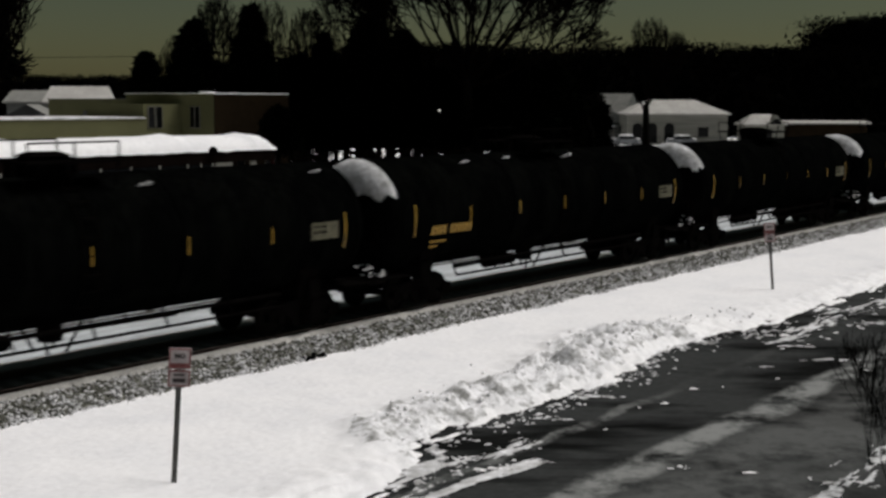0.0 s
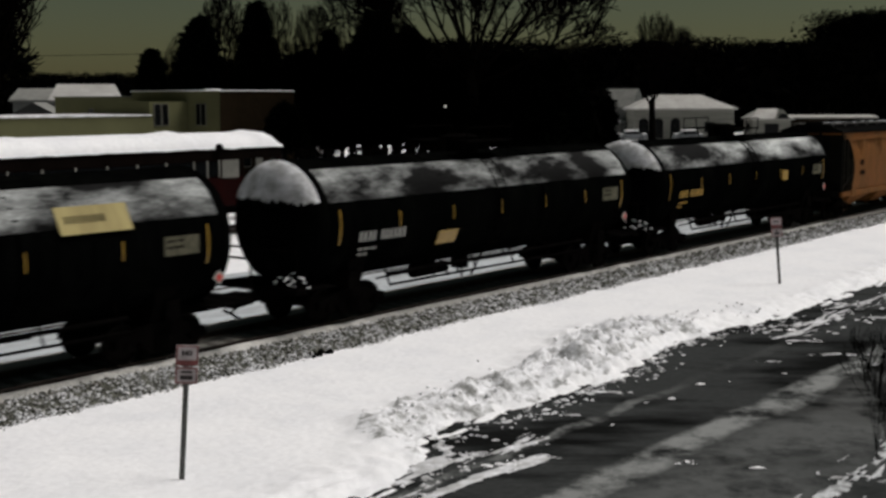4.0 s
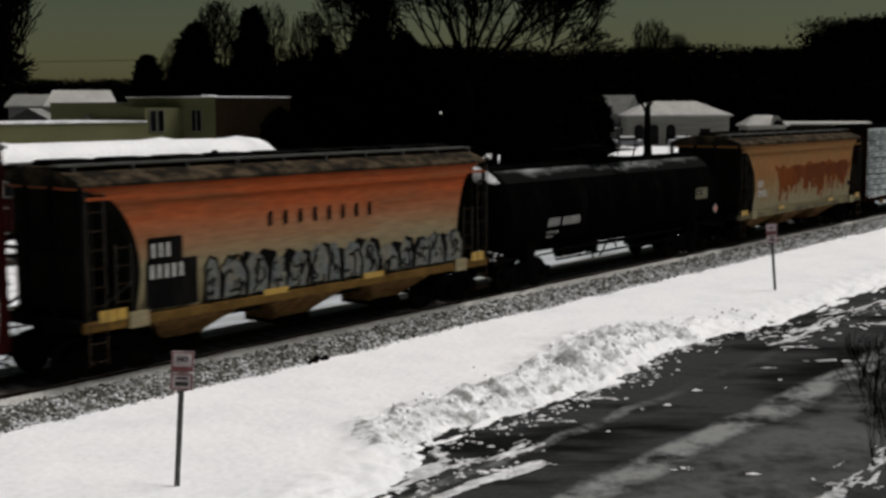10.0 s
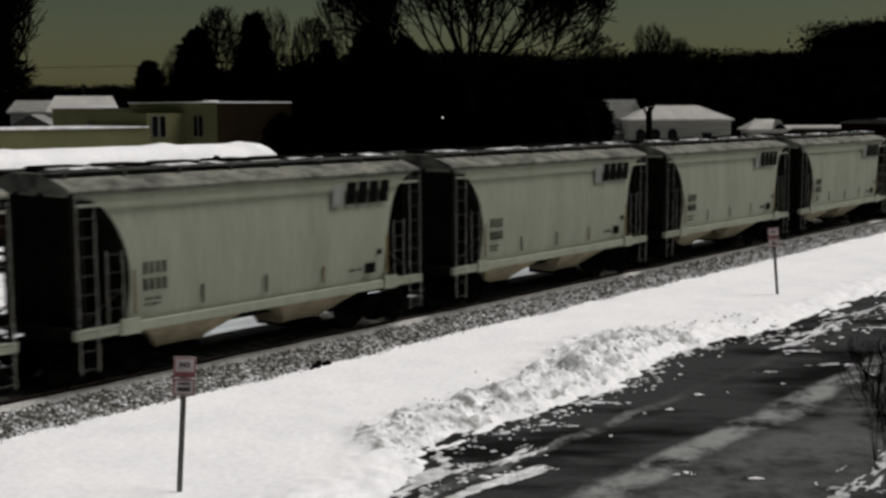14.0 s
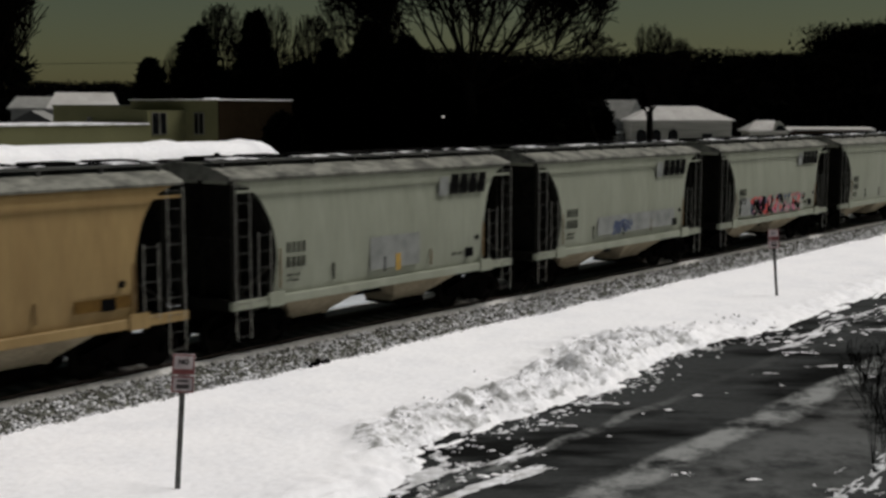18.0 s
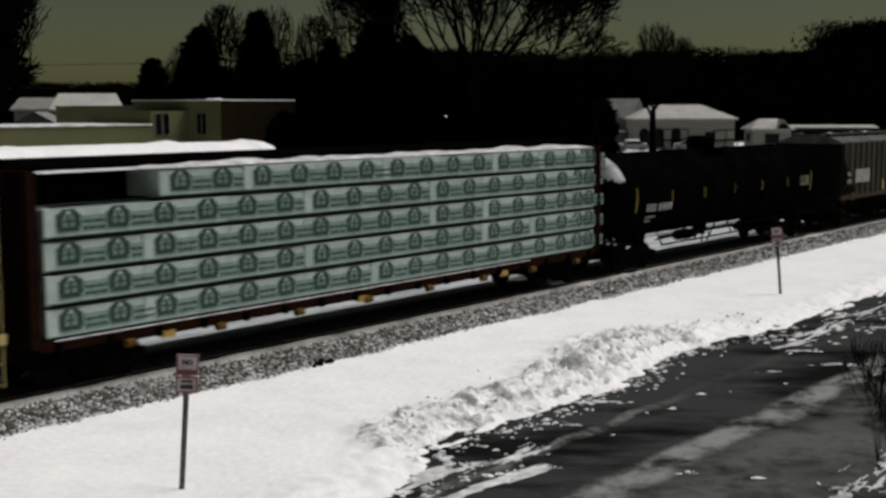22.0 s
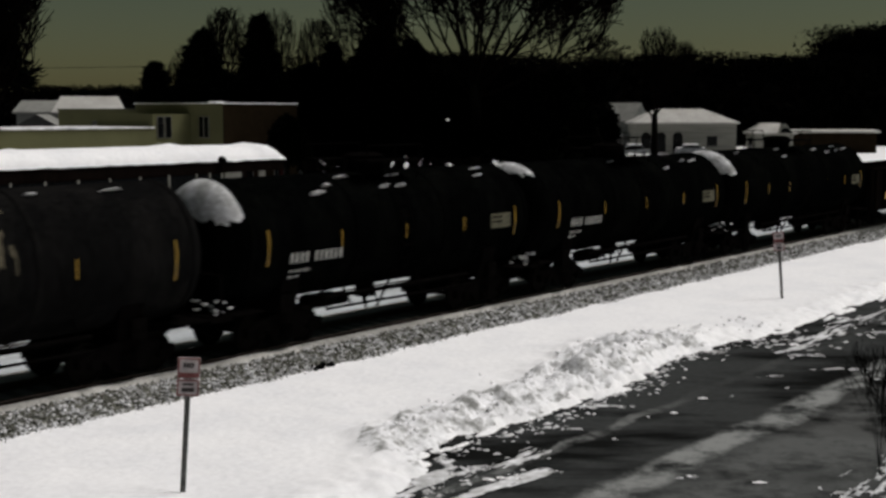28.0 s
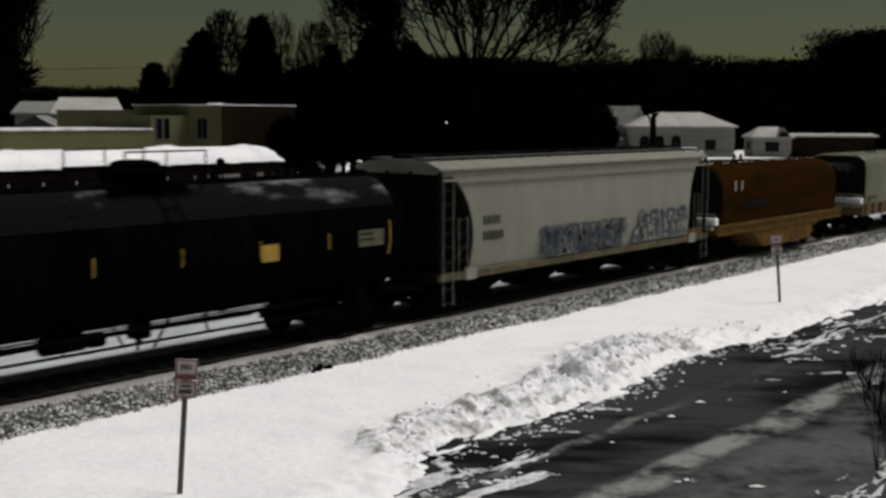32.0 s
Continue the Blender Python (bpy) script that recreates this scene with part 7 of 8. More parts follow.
# ---- trees ----
def twig_tree(name, label, x, y, z0, height, spread, seed, trunk_r=0.35, limbs=9, levels=5, fork=0.3, group="bare trees", open_=0.9, rise=0.1, stick=None):
    """A bare tree: a flared trunk, limbs that fan out of the fork and bend upwards, and twigs that stay within an egg-shaped crown."""
    rnd = random.Random(seed)
    fat = stick or height * 0.0016
    t = thing(name, label, "tree", pose(x, y, z0), group)
    tr = bm_new()
    top = height * fork
    q = Vector((rnd.uniform(-0.01, 0.01) * height, rnd.uniform(-0.01, 0.01) * height, top))
    tube(tr, (0, 0, 0), (0, 0, height * 0.03), trunk_r * 1.5, trunk_r * 1.1, 10, False)
    tube(tr, (0, 0, height * 0.03), q, trunk_r * 1.1, trunk_r * 0.8, 10, False)
    part("trunk", tr, BARK, t)
    cr = bm_new()
    half, tall = spread / 2, height - top

    def inside(p):
        h = (p.z - top) / tall
        if h > 1.0:
            return False
        wide = half * (1.0 if h < 0.55 else math.sqrt(max(0.0, 1 - ((h - 0.55) / 0.5) ** 2)))
        return math.hypot(p.x, p.y) < wide * (0.86 + 0.22 * noise.noise(Vector((p.x * 0.5, p.y * 0.5, p.z * 0.5 + seed))))

    def grow(a, way, length, r, level):
        segs = 4 if level < 2 else 3 if level < 4 else 2
        for s in range(segs):
            way = (way + Vector((rnd.gauss(0, 0.1), rnd.gauss(0, 0.1), rnd.gauss(rise, 0.06)))).normalized()
            b = a + way * length / segs
            if not inside(b):
                return
            r2 = r * 0.84
            tube(cr, a, b, max(r, fat), max(r2, fat), 6 if level < 2 else 3, False)
            if level < levels and (s > 0 or level > 1):
                for _ in range(2 if level < 4 else rnd.choice((1, 2))):
                    side = way.orthogonal().normalized()
                    side.rotate(Matrix.Rotation(rnd.uniform(0, 6.28), 3, way))
                    nd = (way + side * rnd.uniform(0.35, 0.8) + Vector((0, 0, rise))).normalized()
                    grow(b, nd, length * rnd.uniform(0.5, 0.75), r2 * 0.62, level + 1)
            a, r = b, r2
    for i in range(limbs):
        k = 2 * math.pi * i / limbs + rnd.uniform(-0.3, 0.3)
        lean = open_ * (0.15 + 0.85 * ((i * 7) % limbs) / limbs)
        grow(q - Vector((0, 0, rnd.uniform(0, top * 0.2))), Vector((math.cos(k) * math.sin(lean), math.sin(k) * math.sin(lean), math.cos(lean))), math.hypot(tall * math.cos(lean), half * math.sin(lean)) * rnd.uniform(0.6, 0.85), trunk_r * rnd.uniform(0.18, 0.34), 1)
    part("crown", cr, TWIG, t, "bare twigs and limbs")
    return t


def needle_tree(name, label, x, y, z0, height, radius, seed, clumps=1500, base=0.1, cone=0.6, group="evergreen trees"):
    """An evergreen: a trunk, boughs, and a crown of many small needle sprays with gaps between the boughs."""
    rnd = random.Random(seed)
    t = thing(name, label, "tree", pose(x, y, z0), group)
    part("trunk", tube(bm_new(), (0, 0, 0), (0, 0, height * 0.95), radius * 0.07 + 0.1, 0.05, 8), BARK, t)
    cr = bm_new()
    lobes = [(rnd.uniform(0, 6.28), rnd.uniform(0.7, 1.25)) for _ in range(16)]
    for i in range(clumps):
        f = rnd.random() ** 0.8
        z = height * (base + (1 - base) * f)
        k = rnd.uniform(0, 6.28)
        wide = radius * ((1 - f) ** cone) * (0.75 + 0.5 * noise.noise(Vector((math.cos(k) * 1.6, math.sin(k) * 1.6, z * 0.55 + seed * 5))) + 0.25 * noise.noise(Vector((k * 3, z * 2.2, seed))))
        r = wide * rnd.random() ** 0.4
        c = Vector((math.cos(k) * r, math.sin(k) * r, z - 0.12 * r))
        s = radius * rnd.uniform(0.07, 0.15)
        for _ in range(3):
            d = Vector((rnd.gauss(math.cos(k), 0.7), rnd.gauss(math.sin(k), 0.7), rnd.gauss(-0.05, 0.5))).normalized() * s * 1.5
            e = d.orthogonal().normalized() * s * 0.55
            e.rotate(Matrix.Rotation(rnd.uniform(0, 6.28), 3, d.normalized()))
            cr.faces.new([cr.verts.new(c - d * 0.3 - e), cr.verts.new(c + d), cr.verts.new(c - d * 0.3 + e)])
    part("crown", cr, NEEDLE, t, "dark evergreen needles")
    return t


twig_tree("bare_tree", "great bare oak with a wide fan of limbs", 84.4, 64.2, -0.6, 25.0, 30.0, 5, 0.6, 20, 6, 0.36, open_=1.4, rise=0.08)
twig_tree("bare_tree", "bare tree beside the oak", 79.6, 72.4, -0.6, 18.5, 11.0, 8, 0.35, 6, 4, 0.4, open_=0.9)
twig_tree("bare_tree", "bare tree behind the evergreens", 80.4, 91.6, -0.6, 16.6, 6.5, 9, 0.3, 6, 4, 0.4, open_=0.7)
twig_tree("bare_tree", "bare tree behind the evergreens", 83.7, 87.8, -0.6, 16.4, 5.0, 10, 0.3, 5, 4, 0.4, open_=0.6)
twig_tree("bare_tree", "bare tree behind the evergreens", 86.7, 85.8, -0.6, 15.6, 5.0, 12, 0.3, 5, 4, 0.4, open_=0.6)
twig_tree("bare_tree", "bare tree behind the evergreens", 76.6, 93.0, -0.6, 12.8, 5.0, 13, 0.3, 5, 4, 0.4, open_=0.7)
twig_tree("bare_tree", "bare tree before the hall", 134.4, 74.3, -0.6, 17.0, 7.0, 14, 0.45, 10, 4, 0.36, open_=0.75)
twig_tree("bare_tree", "bare tree beyond the hall", 190.0, 100.6, -0.6, 18.6, 9.0, 19, 0.3, 8, 4, 0.4, open_=0.8)
twig_tree("bare_tree", "tall bare tree at the edge of the street", 36.6, 65.0, -0.6, 17.0, 12.6, 15, 0.4, 15, 6, 0.25, open_=1.1)
twig_tree("bare_tree", "bare tree among the far houses", 96.0, 121.0, -0.6, 9.6, 6.0, 16, 0.2, 6, 4, 0.3)
twig_tree("shrub", "twiggy bare shrub at the edge of the lot", 20.9, 7.0, -0.55, 2.4, 2.2, 17, 0.012, 7, 3, 0.05, "bare shrubs", 0.6, stick=0.0045)
twig_tree("shrub", "twiggy bare shrub at the edge of the lot", 19.8, 6.3, -0.55, 1.8, 1.8, 18, 0.012, 6, 3, 0.05, "bare shrubs", 0.6, stick=0.0045)

needle_tree("cedar_tree", "dark rounded cedar behind the stucco building", 67.6, 86.4, -0.6, 10.6, 3.0, 21, 1500, 0.05, 0.45)
needle_tree("pine_tree", "tall dark pine behind the stucco building", 71.8, 85.0, -0.6, 13.4, 4.0, 22, 2200, 0.1, 0.5)
needle_tree("pine_tree", "tall dark pine behind the stucco building", 75.4, 81.5, -0.6, 14.6, 5.0, 23, 2600, 0.1, 0.85)
needle_tree("pine_tree", "dark pine behind the stucco building", 78.8, 79.0, -0.6, 10.4, 3.8, 24, 1800, 0.3, 0.5)
needle_tree("spruce_tree", "wide dark spruce with low boughs", 80.5, 72.0, -0.6, 13.6, 5.0, 25, 3200, 0.2, 0.6)
needle_tree("spruce_tree", "wide dark spruce with low boughs", 85.5, 66.5, -0.6, 9.2, 5.6, 26, 3000, 0.27, 0.45)
needle_tree("spruce_tree", "broad dark evergreen beside the oak", 89.0, 63.5, -0.6, 9.8, 5.4, 27, 3000, 0.28, 0.42)
needle_tree("spruce_tree", "broad dark evergreen beside the oak", 92.4, 61.0, -0.6, 9.8, 4.6, 28, 2800, 0.03, 0.42)
needle_tree("spruce_tree", "dark evergreen beside the stucco building", 74.0, 74.0, -0.6, 8.0, 3.4, 29, 1800, 0.3, 0.5)
needle_tree("yew", "dark yew before the stucco building", 63.6, 66.0, -0.6, 6.0, 2.2, 30, 1600, 0.42, 0.4)
needle_tree("pine_tree", "dark pine at the end of the street", 38.3, 66.0, -0.6, 13.0, 3.6, 31, 2200, 0.62, 0.35)

needle_tree("spruce_tree", "dark spruce behind the oak", 84.6, 71.6, -0.6, 12.6, 3.8, 32, 2400, 0.2, 0.6)
needle_tree("spruce_tree", "dark spruce beside the bare trees", 78.6, 75.6, -0.6, 12.4, 2.9, 33, 2000, 0.2, 0.6)
needle_tree("spruce_tree", "broad dark conical spruce before the houses", 128.0, 80.4, -0.6, 11.6, 5.4, 34, 4200, 0.0, 0.5)
for i, (x, y, h, r) in enumerate(((52.4, 51.6, 2.6, 1.3), (55.0, 51.0, 3.0, 1.6), (57.8, 50.4, 2.7, 1.7), (60.6, 50.0, 2.9, 1.6), (63.4, 49.4, 2.5, 1.6), (66.4, 49.0, 2.7, 1.5))):
    needle_tree("evergreen_shrub", "dark clipped evergreen shrub beside the street", x, y, -0.6, h, r, 40 + i, 900, 0.0, 0.3, "evergreen shrubs")

bm = bm_new()
rnd = random.Random(77)
for i in range(2600):
    f = rnd.random()
    x, y = 78 + 17 * f + rnd.gauss(0, 1.5), 78 - 14 * f + rnd.gauss(0, 1.5)
    s = rnd.uniform(0.15, 0.4)
    c = Vector((x, y, -0.6 + abs(rnd.gauss(0, 0.75)) * (0.4 + 0.9 * f)))
    d = Vector((rnd.gauss(0, 0.7), rnd.gauss(0, 0.7), 0.8)).normalized() * s
    e = d.orthogonal().normalized() * s * 0.3
    e.rotate(Matrix.Rotation(rnd.uniform(0, 6.28), 3, d.normalized()))
    bm.faces.new([bm.verts.new(c - d - e), bm.verts.new(c + d), bm.verts.new(c - d + e)])
solid("brush", bm, TWIG, "low dark brush under the evergreens", "brush", kind="stuff")

bm = bm_new()
rnd = random.Random(78)
for i in range(5200):
    # a thicket at the street with a few gaps that let the snow behind it show
    f = rnd.random()
    x, y = 60 + 15 * f + rnd.gauss(0, 0.6), 61 - 4 * f + rnd.gauss(0, 0.6)
    z = 2.9 * rnd.random() ** 0.8
    if noise.noise(Vector((f * 9.0, z * 1.4, 2.0))) > 0.16:
        continue
    s = rnd.uniform(0.1, 0.3)
    c = Vector((x, y, -0.6 + z))
    d = Vector((rnd.gauss(0, 0.8), rnd.gauss(0, 0.8), 0.6)).normalized() * s
    e = d.orthogonal().normalized() * s * 0.4
    e.rotate(Matrix.Rotation(rnd.uniform(0, 6.28), 3, d.normalized()))
    bm.faces.new([bm.verts.new(c - d - e), bm.verts.new(c + d), bm.verts.new(c - d + e)])
solid("thicket", bm, TWIG, "tangled dark thicket along the street", "thicket", kind="stuff")

# far woods as one belt of trunks and twig sprays
def woods(name, label, pts, n, tall, seed, deep=25.0, low=0.0):
    rnd = random.Random(seed)
    bm = bm_new()
    for i in range(n):
        f = rnd.random() * (len(pts) - 1)
        a, b = pts[int(f)], pts[int(f) + 1]
        k = f - int(f)
        x, y, hh = [a[j] + (b[j] - a[j]) * k for j in range(3)]
        dx, dy = rnd.uniform(-1, 1) * deep, rnd.uniform(-1, 1) * deep
        x, y = x + dx, y + dy
        hh *= 0.93 + 0.10 * noise.noise(Vector((x * 0.09, y * 0.09, seed))) + 0.07 * noise.noise(Vector((x * 0.35, y * 0.35, seed))) + 0.02 * rnd.random()
        if rnd.random() < (0.02 if low else 0.12):
            tube(bm, (x, y, -0.6), (x, y, hh * 0.85), 0.25, 0.06, 4, False)
            for _ in range(5):
                z = hh * rnd.uniform(0.55, 0.9)
                tube(bm, (x, y, z), (x + rnd.gauss(0, 1.2), y + rnd.gauss(0, 1.2), z + hh * rnd.uniform(0.08, 0.16)), 0.07, 0.03, 3, False)
        for _ in range(22):
            z = low + (hh - low) * (1 - rnd.random() ** 1.25)
            c = Vector((x + rnd.gauss(0, 1.6), y + rnd.gauss(0, 1.6), z))
            s = rnd.uniform(0.2, 0.6) * (2.0 if z < hh * 0.7 else 1.0 if z < hh * 0.88 else 0.55) * tall / 16
            d = Vector((rnd.gauss(0, 0.6), rnd.gauss(0, 0.6), rnd.gauss(0.3, 0.6))).normalized() * s * 1.3
            e = d.orthogonal().normalized() * s * 0.8
            e.rotate(Matrix.Rotation(rnd.uniform(0, 6.28), 3, d.normalized()))
            bm.faces.new([bm.verts.new(c - d - e), bm.verts.new(c + d), bm.verts.new(c - d + e)])
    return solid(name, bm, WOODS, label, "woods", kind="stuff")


woods("far_woods", "dark belt of winter woods behind the houses", [(160, 150, 16.5), (178, 139, 16.5), (212, 124, 17.2), (232, 99, 17.6), (244, 90, 17.0), (256, 76, 17.0)], 6000, 16, 1, 12.0)
woods("far_woods", "taller dark trees at the end of the woods", [(241, 93, 23.2), (246, 86, 23.6), (252, 76, 23.4), (262, 60, 25.0)], 2600, 14, 4, 5.0)
woods("far_woods", "dark belt of winter woods beyond the town", [(80, 250, 11.8), (150, 275, 12.6), (185, 250, 12.2), (210, 225, 12.5), (220, 190, 13)], 7000, 12, 2, 20.0)
woods("far_woods", "dark thicket behind the street", [(84, 96, 10.4), (94, 86, 10.2), (101, 78, 10.0), (106, 73, 9.8)], 2600, 12, 3, 4.0, 2.1)

# ---- street lamp, poles and wire ----
lamp = thing("street_lamp", "dark street lamp with a pale globe", "lamp", pose(81.3, 64.8, -0.6))
part("pole", tube(bm_new(), (0, 0, 0), (0, 0, 5.6), 0.08, 0.05, 8), UNDER, lamp)
bm = bm_new()
bmesh.ops.create_icosphere(bm, subdivisions=2, radius=0.1, matrix=Matrix.Translation((0, 0, 5.7)))
part("globe", bm, LAMPGLOW, lamp, "pale glowing globe", smooth=True)
bm = bm_new()
pts = [Vector((55, 126, 10.6)), Vector((70, 107.2, 10.05)), Vector((76, 99.4, 10.2)), Vector((84, 92, 10.6))]
for a, b in zip(pts, pts[1:]):
    tube(bm, a, b, 0.03, n=4)
wire = solid("overhead_wire", bm, UNDER, "thin overhead wire between poles", "wire")
for x, y, h in ((55, 126, 11), (84, 92, 11)):
    p = thing("utility_pole", "dark wooden utility pole", "pole", pose(x, y, -0.6), "utility poles")
    part("pole", tube(bm_new(), (0, 0, 0), (0, 0, h + 0.6), 0.14, 0.1, 8), TIE, p)
    part("crossarm", box(bm_new(), -1.0, 1.0, -0.06, 0.06, h - 0.1, h + 0.1), TIE, p)


# ---- the train: each car's middle along the track when the train's clock stands at 13 s ----
TRAIN = []


def join(car, x0, x1):
    car.matrix_basis = pose((x0 + x1) / 2, TRACK_Y, 0)
    TRAIN.append((car, (x0 + x1) / 2))
    return car


def tank(x0, x1, label="black steel tank car with yellow reflective strips", **kw):
    return join(tank_car("tank_car", label, round(x1 - x0, 1), **kw), x0, x1)


tank(274.0, 288.0, seed=11)
tank(256.6, 270.6, seed=12, cap=0.95)
tank(238.5, 253.4, "black tank car with yellow lettering and a snowy end", ink=YELLOWINK, seed=13, cap=1.0, top_bits=4)
tank(220.5, 235.7, "black tank car with white lettering, specks of snow on top", ink=WHITEINK, tx=1.1, seed=14, cap=0.9, top_bits=7)
orange = hopper_car("covered_hopper", "weathered orange covered hopper with a white lozenge emblem", 15.1, ORANGE, bays=3, cut=1.35, roofmat=GREYBLACK, sillmat=ORANGE, laddermat=GREYRIB, endmat=GRIME_SHADE,
                    decor=(diamond_logo(-0.5, 2.78, 0.72), words(-5.3, 2.55, (4,), 0.24, BLACKINK), words(-5.3, 2.05, (5,), 0.24, BLACKINK), patch(5.1, 5.6, 1.9, 2.1, TANPAINT), patch(2.3, 2.45, 2.95, 3.6, TANPAINT), curtain(-6.4, 6.6, 3.9, 2.6, ORANGEGRIME, 64.0, 0.004, -0.2)), roof_snow=0.3)
join(orange, 203.65, 218.75)
tank(186.9, 201.3, "black tank car with a yellow placard and crusted snow", ink=YELLOWINK, snow_top=(0.36, 1.02, -3.0), seed=15, extra=("yellow_card", "diamond"))
tank(169.6, 183.4, "black tank car with white lettering and a band of crusted snow", ink=WHITEINK, snow_top=(0.36, 1.02, -3.0), seed=16, extra=("yellow_card_low", "diamond"))
tank(151.5, 165.3, "black tank car with a pale yellow warning board near its top", ink=WHITEINK, snow_top=(0.36, 1.02, -3.0), seed=17, extra=("sign_top", "diamond"))
tank(134.0, 148.1, "black tank car with white lettering and patches of snow", ink=WHITEINK, snow_top=(0.36, 1.02, -3.0), seed=18, extra=("diamond",))
join(centerbeam("centerbeam_flatcar", "centerbeam flatcar loaded with white-wrapped lumber", 21.6, 1), 109.7, 131.3)
rusty = hopper_car("covered_hopper", "tan covered hopper streaked with dark rust", 13.7, RUSTTAN, bays=3, cut=1.25, sillmat=SILLDIRTY, bay_paint=STREAK, laddermat=GREYRIB, roofmat=ROOFRUST, endmat=GREYBLACK,
                   decor=(words(-5.1, 2.35, (3,), 0.28, WHITEINK), words(-5.1, 1.95, (5,), 0.28, WHITEINK), curtain(-3.4, 5.6, 3.35, 1.45, RUSTRUN, 61.0, 0.006, 0.2), curtain(-1.6, 5.4, 3.3, 1.6, DRIPDARK, 67.0, 0.010, 0.1),  patch(5.0, 5.3, 1.95, 2.15, BLACKINK),
                          patch(-3.0, -2.4, 1.32, 1.48, YELLOW, -1.64), patch(2.6, 3.2, 1.32, 1.48, YELLOW, -1.64), patch(-6.7, -6.1, 1.3, 1.5, YELLOW, -1.64), patch(6.0, 6.6, 1.3, 1.5, YELLOW, -1.64)), roof_snow=0.0, seed=4)
join(rusty, 94.85, 108.5)
# snow_top here draws pale blotches high on the shoulder
tank(79.7, 92.5, "smaller black tank car with white lettering, pale patches on its shoulder", radius=1.46, axis=2.42, ink=WHITEINK, snow_top=(0.7, 1.1, -3.0), cap=0.4, seed=19, strips=0, tx=1.55, extra=("diamond",))
faded = hopper_car("covered_hopper", "faded orange-red covered hopper with pale graffiti along its foot", 13.9, REDFADE, bays=3, cut=1.25, sillmat=SILLTAN, bay_paint=STREAK, laddermat=GREYRIB, roofmat=ROOFRUST, endmat=GREYBLACK,
                   decor=(patch(-5.3, -4.35, 2.45, 2.95, GREYBLACK), patch(-5.35, -3.95, 1.4, 2.45, GREYBLACK), words(-5.2, 2.52, (3,), 0.3, WHITEINK, -1.62), words(-5.25, 2.06, (5,), 0.3, WHITEINK, -1.62), spaced(-1.75, 2.95, 8, 0.5, 0.34, BLACKINK),
                          letters(-3.7, 5.4, 1.4, 2.3, -1.612, (BLACKINK, GREYFILL), 31, (0.35, 0.7)), patch(-6.6, -5.9, 1.3, 1.55, YELLOW, -1.64), patch(6.1, 6.7, 1.3, 1.55, YELLOW, -1.64), patch(-2.0, -1.2, 1.3, 1.45, YELLOW, -1.64), patch(1.5, 2.3, 1.3, 1.45, YELLOW, -1.64)), roof_snow=0.0, seed=5)
join(faded, 63.9, 77.8)
join(boxcar("boxcar", "dark red boxcar covered in silver graffiti along its foot", 15.1), 47.2, 62.3)

GREY = "grey two-bay covered hopper with a dark logotype"


def grey_hopper(x0, extra=(), label=GREY, paint=None, logo=True, blue=False):
    p = paint or GRAYPAINT
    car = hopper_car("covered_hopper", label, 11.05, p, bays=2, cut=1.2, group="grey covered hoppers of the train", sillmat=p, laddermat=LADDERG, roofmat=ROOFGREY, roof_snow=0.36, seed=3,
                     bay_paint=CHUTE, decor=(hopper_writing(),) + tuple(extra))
    if logo:
        if blue:
            car["blue"] = 1
        logo_blocks(car, 11.05 / 2)
        if blue:
            del car["blue"]
    join(car, x0, x0 + 11.05)


grey_hopper(34.4)
grey_hopper(22.05)
grey_hopper(9.65)
grey_hopper(-2.8)
grey_hopper(-15.15, (scribble(0.4, 1.7, 1.55, 2.05, (REDINK,), 26, seed=41, width=0.05), scribble(-3.6, -1.6, 1.6, 1.9, (BLACKINK,), 22, seed=42, width=0.025)), "grey two-bay covered hopper with a blue logotype and red graffiti", blue=True)
grey_hopper(-27.65)
grey_hopper(-40.3, (scribble(-2.6, 2.7, 1.5, 2.15, (BLUEINK, PINKINK, REDINK, SILVER, BLACKINK), 120, seed=43, width=0.06), patch(-3.6, -2.7, 1.5, 2.2, GHOST)), "grey two-bay covered hopper with pink and blue graffiti")
grey_hopper(-52.95, (patch(-1.9, 3.4, 1.6, 2.2, GHOST), scribble(-0.9, 0.3, 1.6, 2.0, (BLUEINK, BLUEINK), 26, seed=44, width=0.04, y=-1.62)), "grey two-bay covered hopper with a blue graffiti tag")
grey_hopper(-65.3, (patch(-0.8, 1.2, 1.6, 2.45, GHOST), patch(0.2, 0.4, 1.5, 1.95, YELLOW, -1.62)), "grey two-bay covered hopper with an overpainted patch")
grey_hopper(-77.65, (patch(2.6, 4.0, 1.6, 1.85, SILLTAN),), "tan two-bay covered hopper with black lettering", TANHOPPER, logo=False)
ribbed = hopper_car("covered_hopper", "dark grey ribbed covered hopper with a pale panel", 13.8, RIBPAINT, bays=3, ribs=19, cut=1.5, curve=False, eave=4.1, sill=1.6, sillmat=RIBPAINT, roofmat=ROOFG, laddermat=RIBPAINT, bay_paint=UNDER,
                    decor=(patch(-5.2, -3.3, 2.2, 2.85, LADDERG, -1.645, label="pale grey panel"), words(-6.2, 2.55, (3,), 0.2, WHITEINK, -1.65), words(-6.2, 2.2, (4,), 0.2, WHITEINK, -1.65), rib_streaks(13.8, 19, 1.6, 4.1, 73),
                           patch(-1.5, -1.25, 1.7, 2.2, YELLOW, -1.65), patch(0.7, 0.95, 1.7, 2.2, YELLOW, -1.65), patch(5.0, 5.2, 1.75, 2.25, SILLORANGE, -1.65), patch(3.2, 3.5, 1.9, 2.3, SILLTAN, -1.65)), roof_snow=0.2, seed=6)
join(ribbed, -94.0, -80.2)
tank(-112.9, -97.5, "black tank car with white lettering and a snowy end", radius=1.55, ink=WHITEINK, seed=20, cap=0.9)
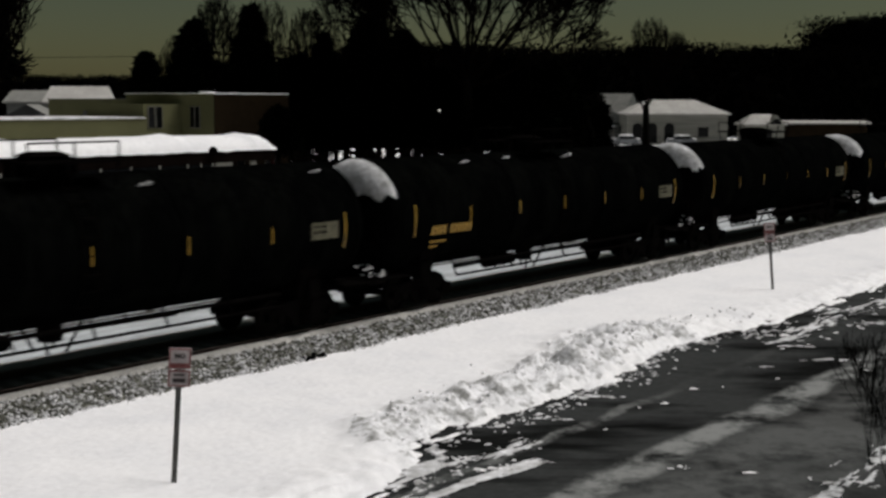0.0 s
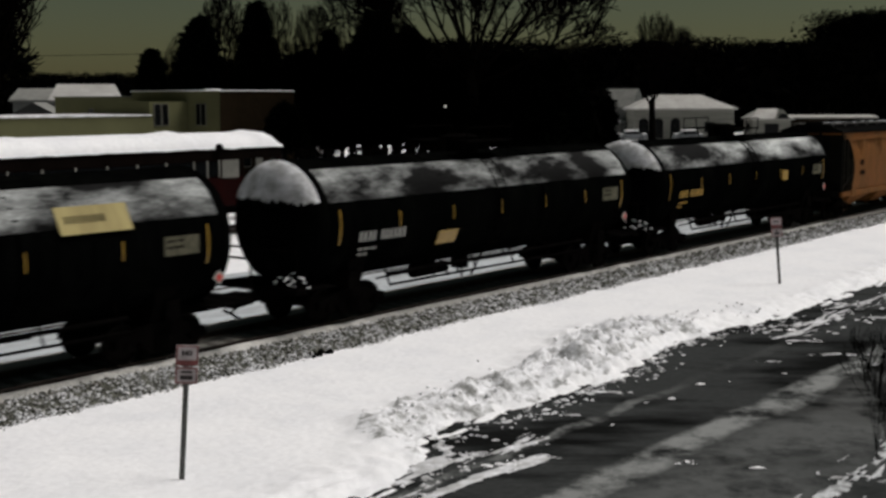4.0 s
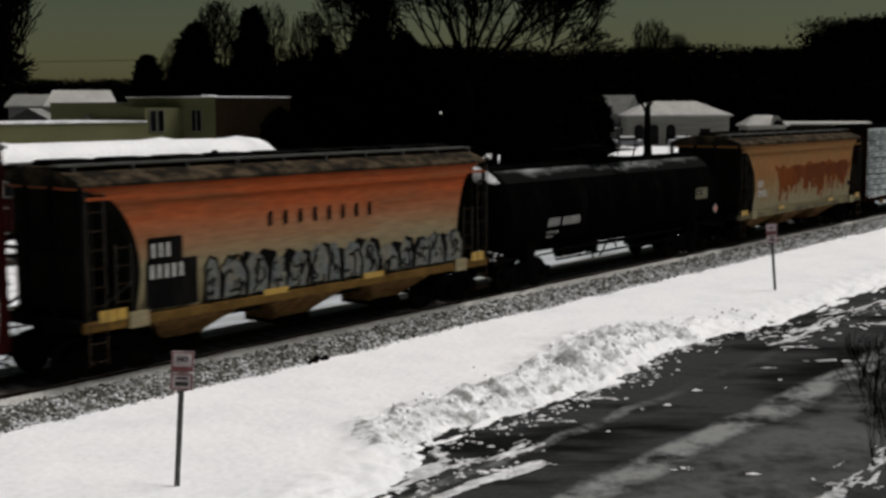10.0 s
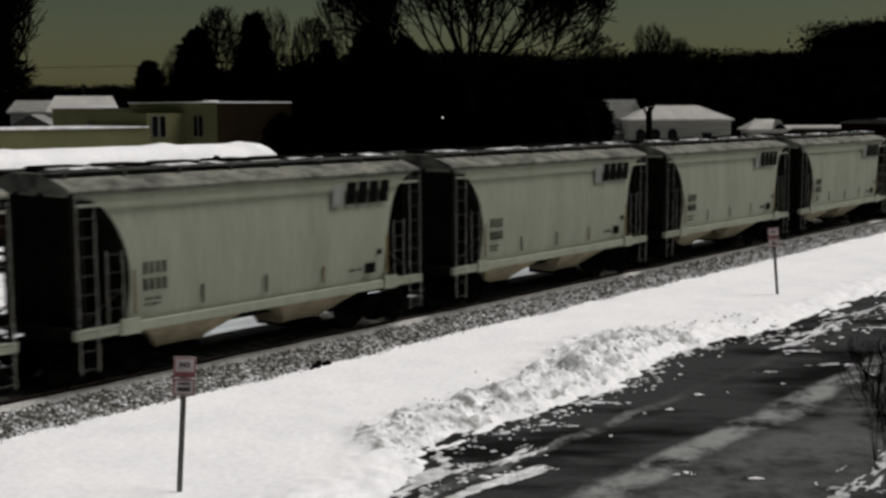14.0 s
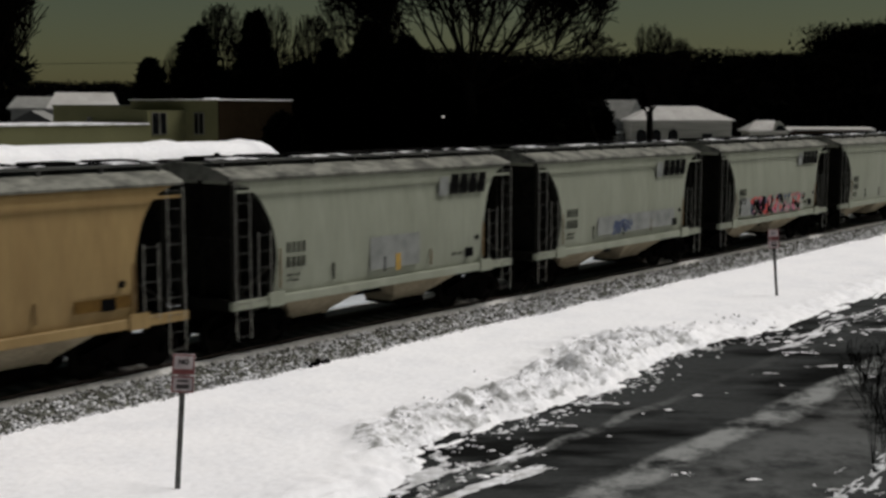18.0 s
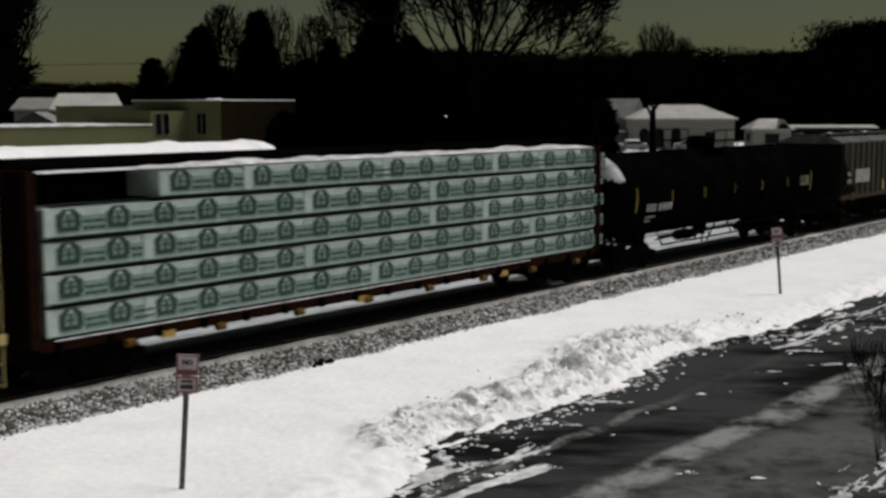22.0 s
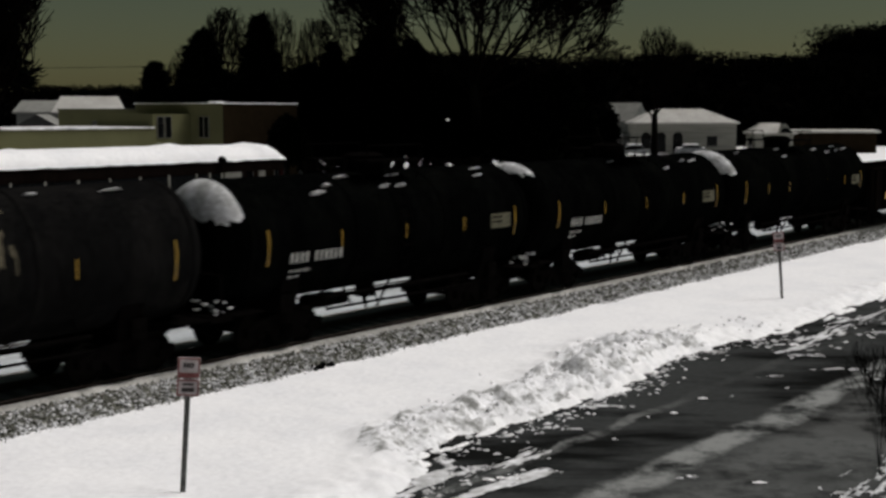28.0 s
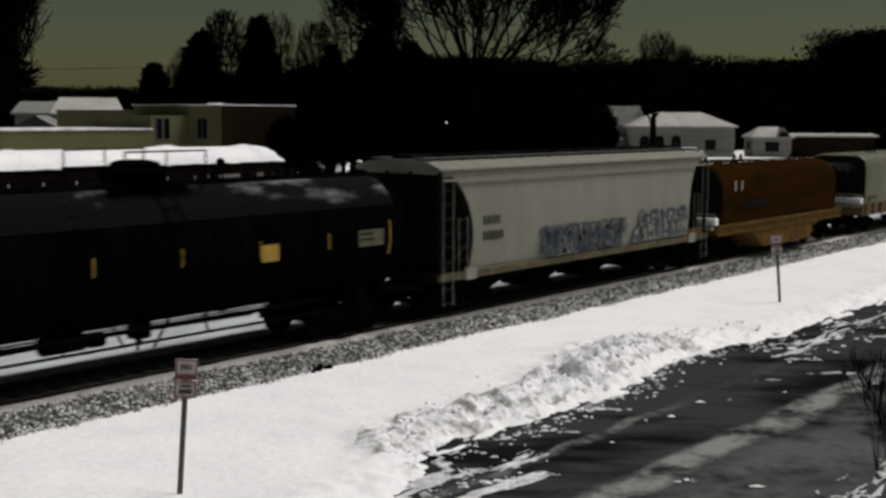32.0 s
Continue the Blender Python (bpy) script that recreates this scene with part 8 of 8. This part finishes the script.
join(centerbeam("centerbeam_flatcar", "centerbeam flatcar loaded with green-printed lumber bundles", 21.3, 2), -136.5, -115.2)
yel = hopper_car("covered_hopper", "pale yellow ribbed covered hopper with rusty chutes", 15.3, YELLOWP, bays=3, ribs=19, cut=1.75, curve=False, eave=4.22, sill=1.42, sillmat=YELLOWP, roofmat=ROOFPALE, bay_paint=SILLTAN, laddermat=YELLOWP, endmat=RUSTPRIMER,
                 decor=(patch(-4.4, -1.9, 1.75, 2.25, YELLOWDULL, -1.566), patch(-0.2, 2.7, 1.85, 2.35, YELLOWDULL, -1.566), patch(2.8, 3.2, 2.05, 2.35, GREYRIB, -1.566), rib_streaks(15.3, 19, 1.42, 4.22, 71), words(-5.2, 2.6, (4,), 0.2, GHOST, -1.65)), roof_snow=0.35, seed=7)
join(yel, -152.5, -137.2)
cream = hopper_car("covered_hopper", "cream-grey ribbed covered hopper", 15.6, CREAM, bays=4, ribs=21, cut=1.75, curve=False, eave=4.22, sill=1.5, sillmat=CREAM, roofmat=ROOFPALE, bay_paint=CHUTE, laddermat=CREAM,
                   decor=(words(-5.4, 2.7, (4,), 0.2, YELLOWDULL, -1.65), patch(-4.4, -4.1, 1.7, 1.8, YELLOW, -1.65), rib_streaks(15.6, 21, 1.5, 4.22, 72)), roof_snow=0.38, seed=8)
join(cream, -170.4, -154.8)
join(gondola("gondola_car", "low black gondola car with faded tan emblem", 16.2), -188.5, -172.3)
tank(-202.9, -190.2, "black tank car with yellow reflective strips", top_bits=8, seed=21, cap=0.9)
tank(-216.4, -205.4, "short black tank car with white lettering", radius=1.55, ink=WHITEINK, seed=22, strips=5, cap=0.15, top_bits=4)
tank(-228.8, -218.8, "short black tank car with white lettering, snow clods on top", radius=1.55, ink=WHITEINK, seed=23, strips=5, cap=1.0, top_bits=9)
tank(-241.65, -231.6, "short dusty black tank car with a snowy end", radius=1.6, paint=GREYBLACK, ink=WHITEINK, seed=24, strips=5, cap=1.0, top_bits=6, extra=("spill",), panel=False)
join(coil_car("coil_car", "coil car with a grey hood on a rusty orange frame", 12.2, HOODW, SILLORANGE, False, "smooth pale grey hood"), -256.2, -244.0)
join(coil_car("coil_car", "coil car with a brown hood on a yellow-brown frame", 12.9, HOODB, SILLTAN, True, "weathered brown hood"), -272.0, -259.1)
white = hopper_car("covered_hopper", "dirty white covered hopper with blue graffiti along its foot", 16.2, WHITEP, bays=4, cut=1.3, sillmat=SILLDIRTY, bay_paint=UNDER, eave=4.2, laddermat=LADDERG, endmat=GRIME_SHADE,
                   decor=(words(-6.1, 2.6, (5,), 0.26, BLACKINK), words(-6.1, 2.15, (6,), 0.26, BLACKINK), letters(-2.9, 1.6, 1.4, 2.15, -1.612, (BLACKINK, NAVYINK), 51, (0.3, 0.6)), scribble(-3.2, 1.9, 1.4, 2.3, (NAVYINK, GREYFILL, NAVYINK), 150, seed=54, width=0.03, y=-1.63),
                          letters(2.8, 6.6, 1.95, 2.4, -1.612, (NAVYINK, WHITEP), 52, (0.2, 0.36)), letters(2.5, 6.6, 1.40, 1.92, -1.612, (NAVYINK, WHITEP), 53, (0.3, 0.5)), patch(5.9, 7.7, 1.34, 1.6, SILLTAN, -1.6)), roof_snow=0.0, seed=9)
join(white, -289.2, -273.0)
tank(-305.1, -291.3, "black tank car with a yellow placard and patches of snow", snow_top=(0.5, 1.2, -3.0), seed=25, extra=("yellow_card",), cap=0.9)


def motions():
    """How far the train has gone along the track, second by second."""
    gone = [
    (0, -213.16), (0.5, -204.90), (1, -196.77), (1.5, -188.63), (2, -180.32), (2.5, -172.11),
    (3, -163.86), (3.5, -155.65), (5.5, -123.04), (6, -114.95), (6.5, -106.78), (7, -98.55),
    (7.5, -90.41), (8, -82.57), (8.5, -74.58), (9, -66.28), (9.5, -57.83), (10, -49.27),
    (10.5, -40.89), (11, -32.75), (11.5, -24.48), (12, -16.34), (12.5, -8.24), (13, 0.00),
    (13.5, 8.38), (14, 17.16), (14.5, 25.70), (17.5, 75.77), (18, 83.90), (18.5, 92.20),
    (19, 100.65), (19.5, 109.17), (20, 117.56), (20.5, 125.75), (21, 133.88), (22, 149.95),
    (22.5, 157.89), (23, 166.15), (23.5, 174.48), (24, 182.69), (24.5, 190.85), (30.5, 289.90),
    (31, 298.23), (31.5, 306.73), (32, 315.30),
    ]
    for car, x in TRAIN:
        walk(car, [(t, pose(x + s, TRACK_Y, 0)) for t, s in gone])


motions()
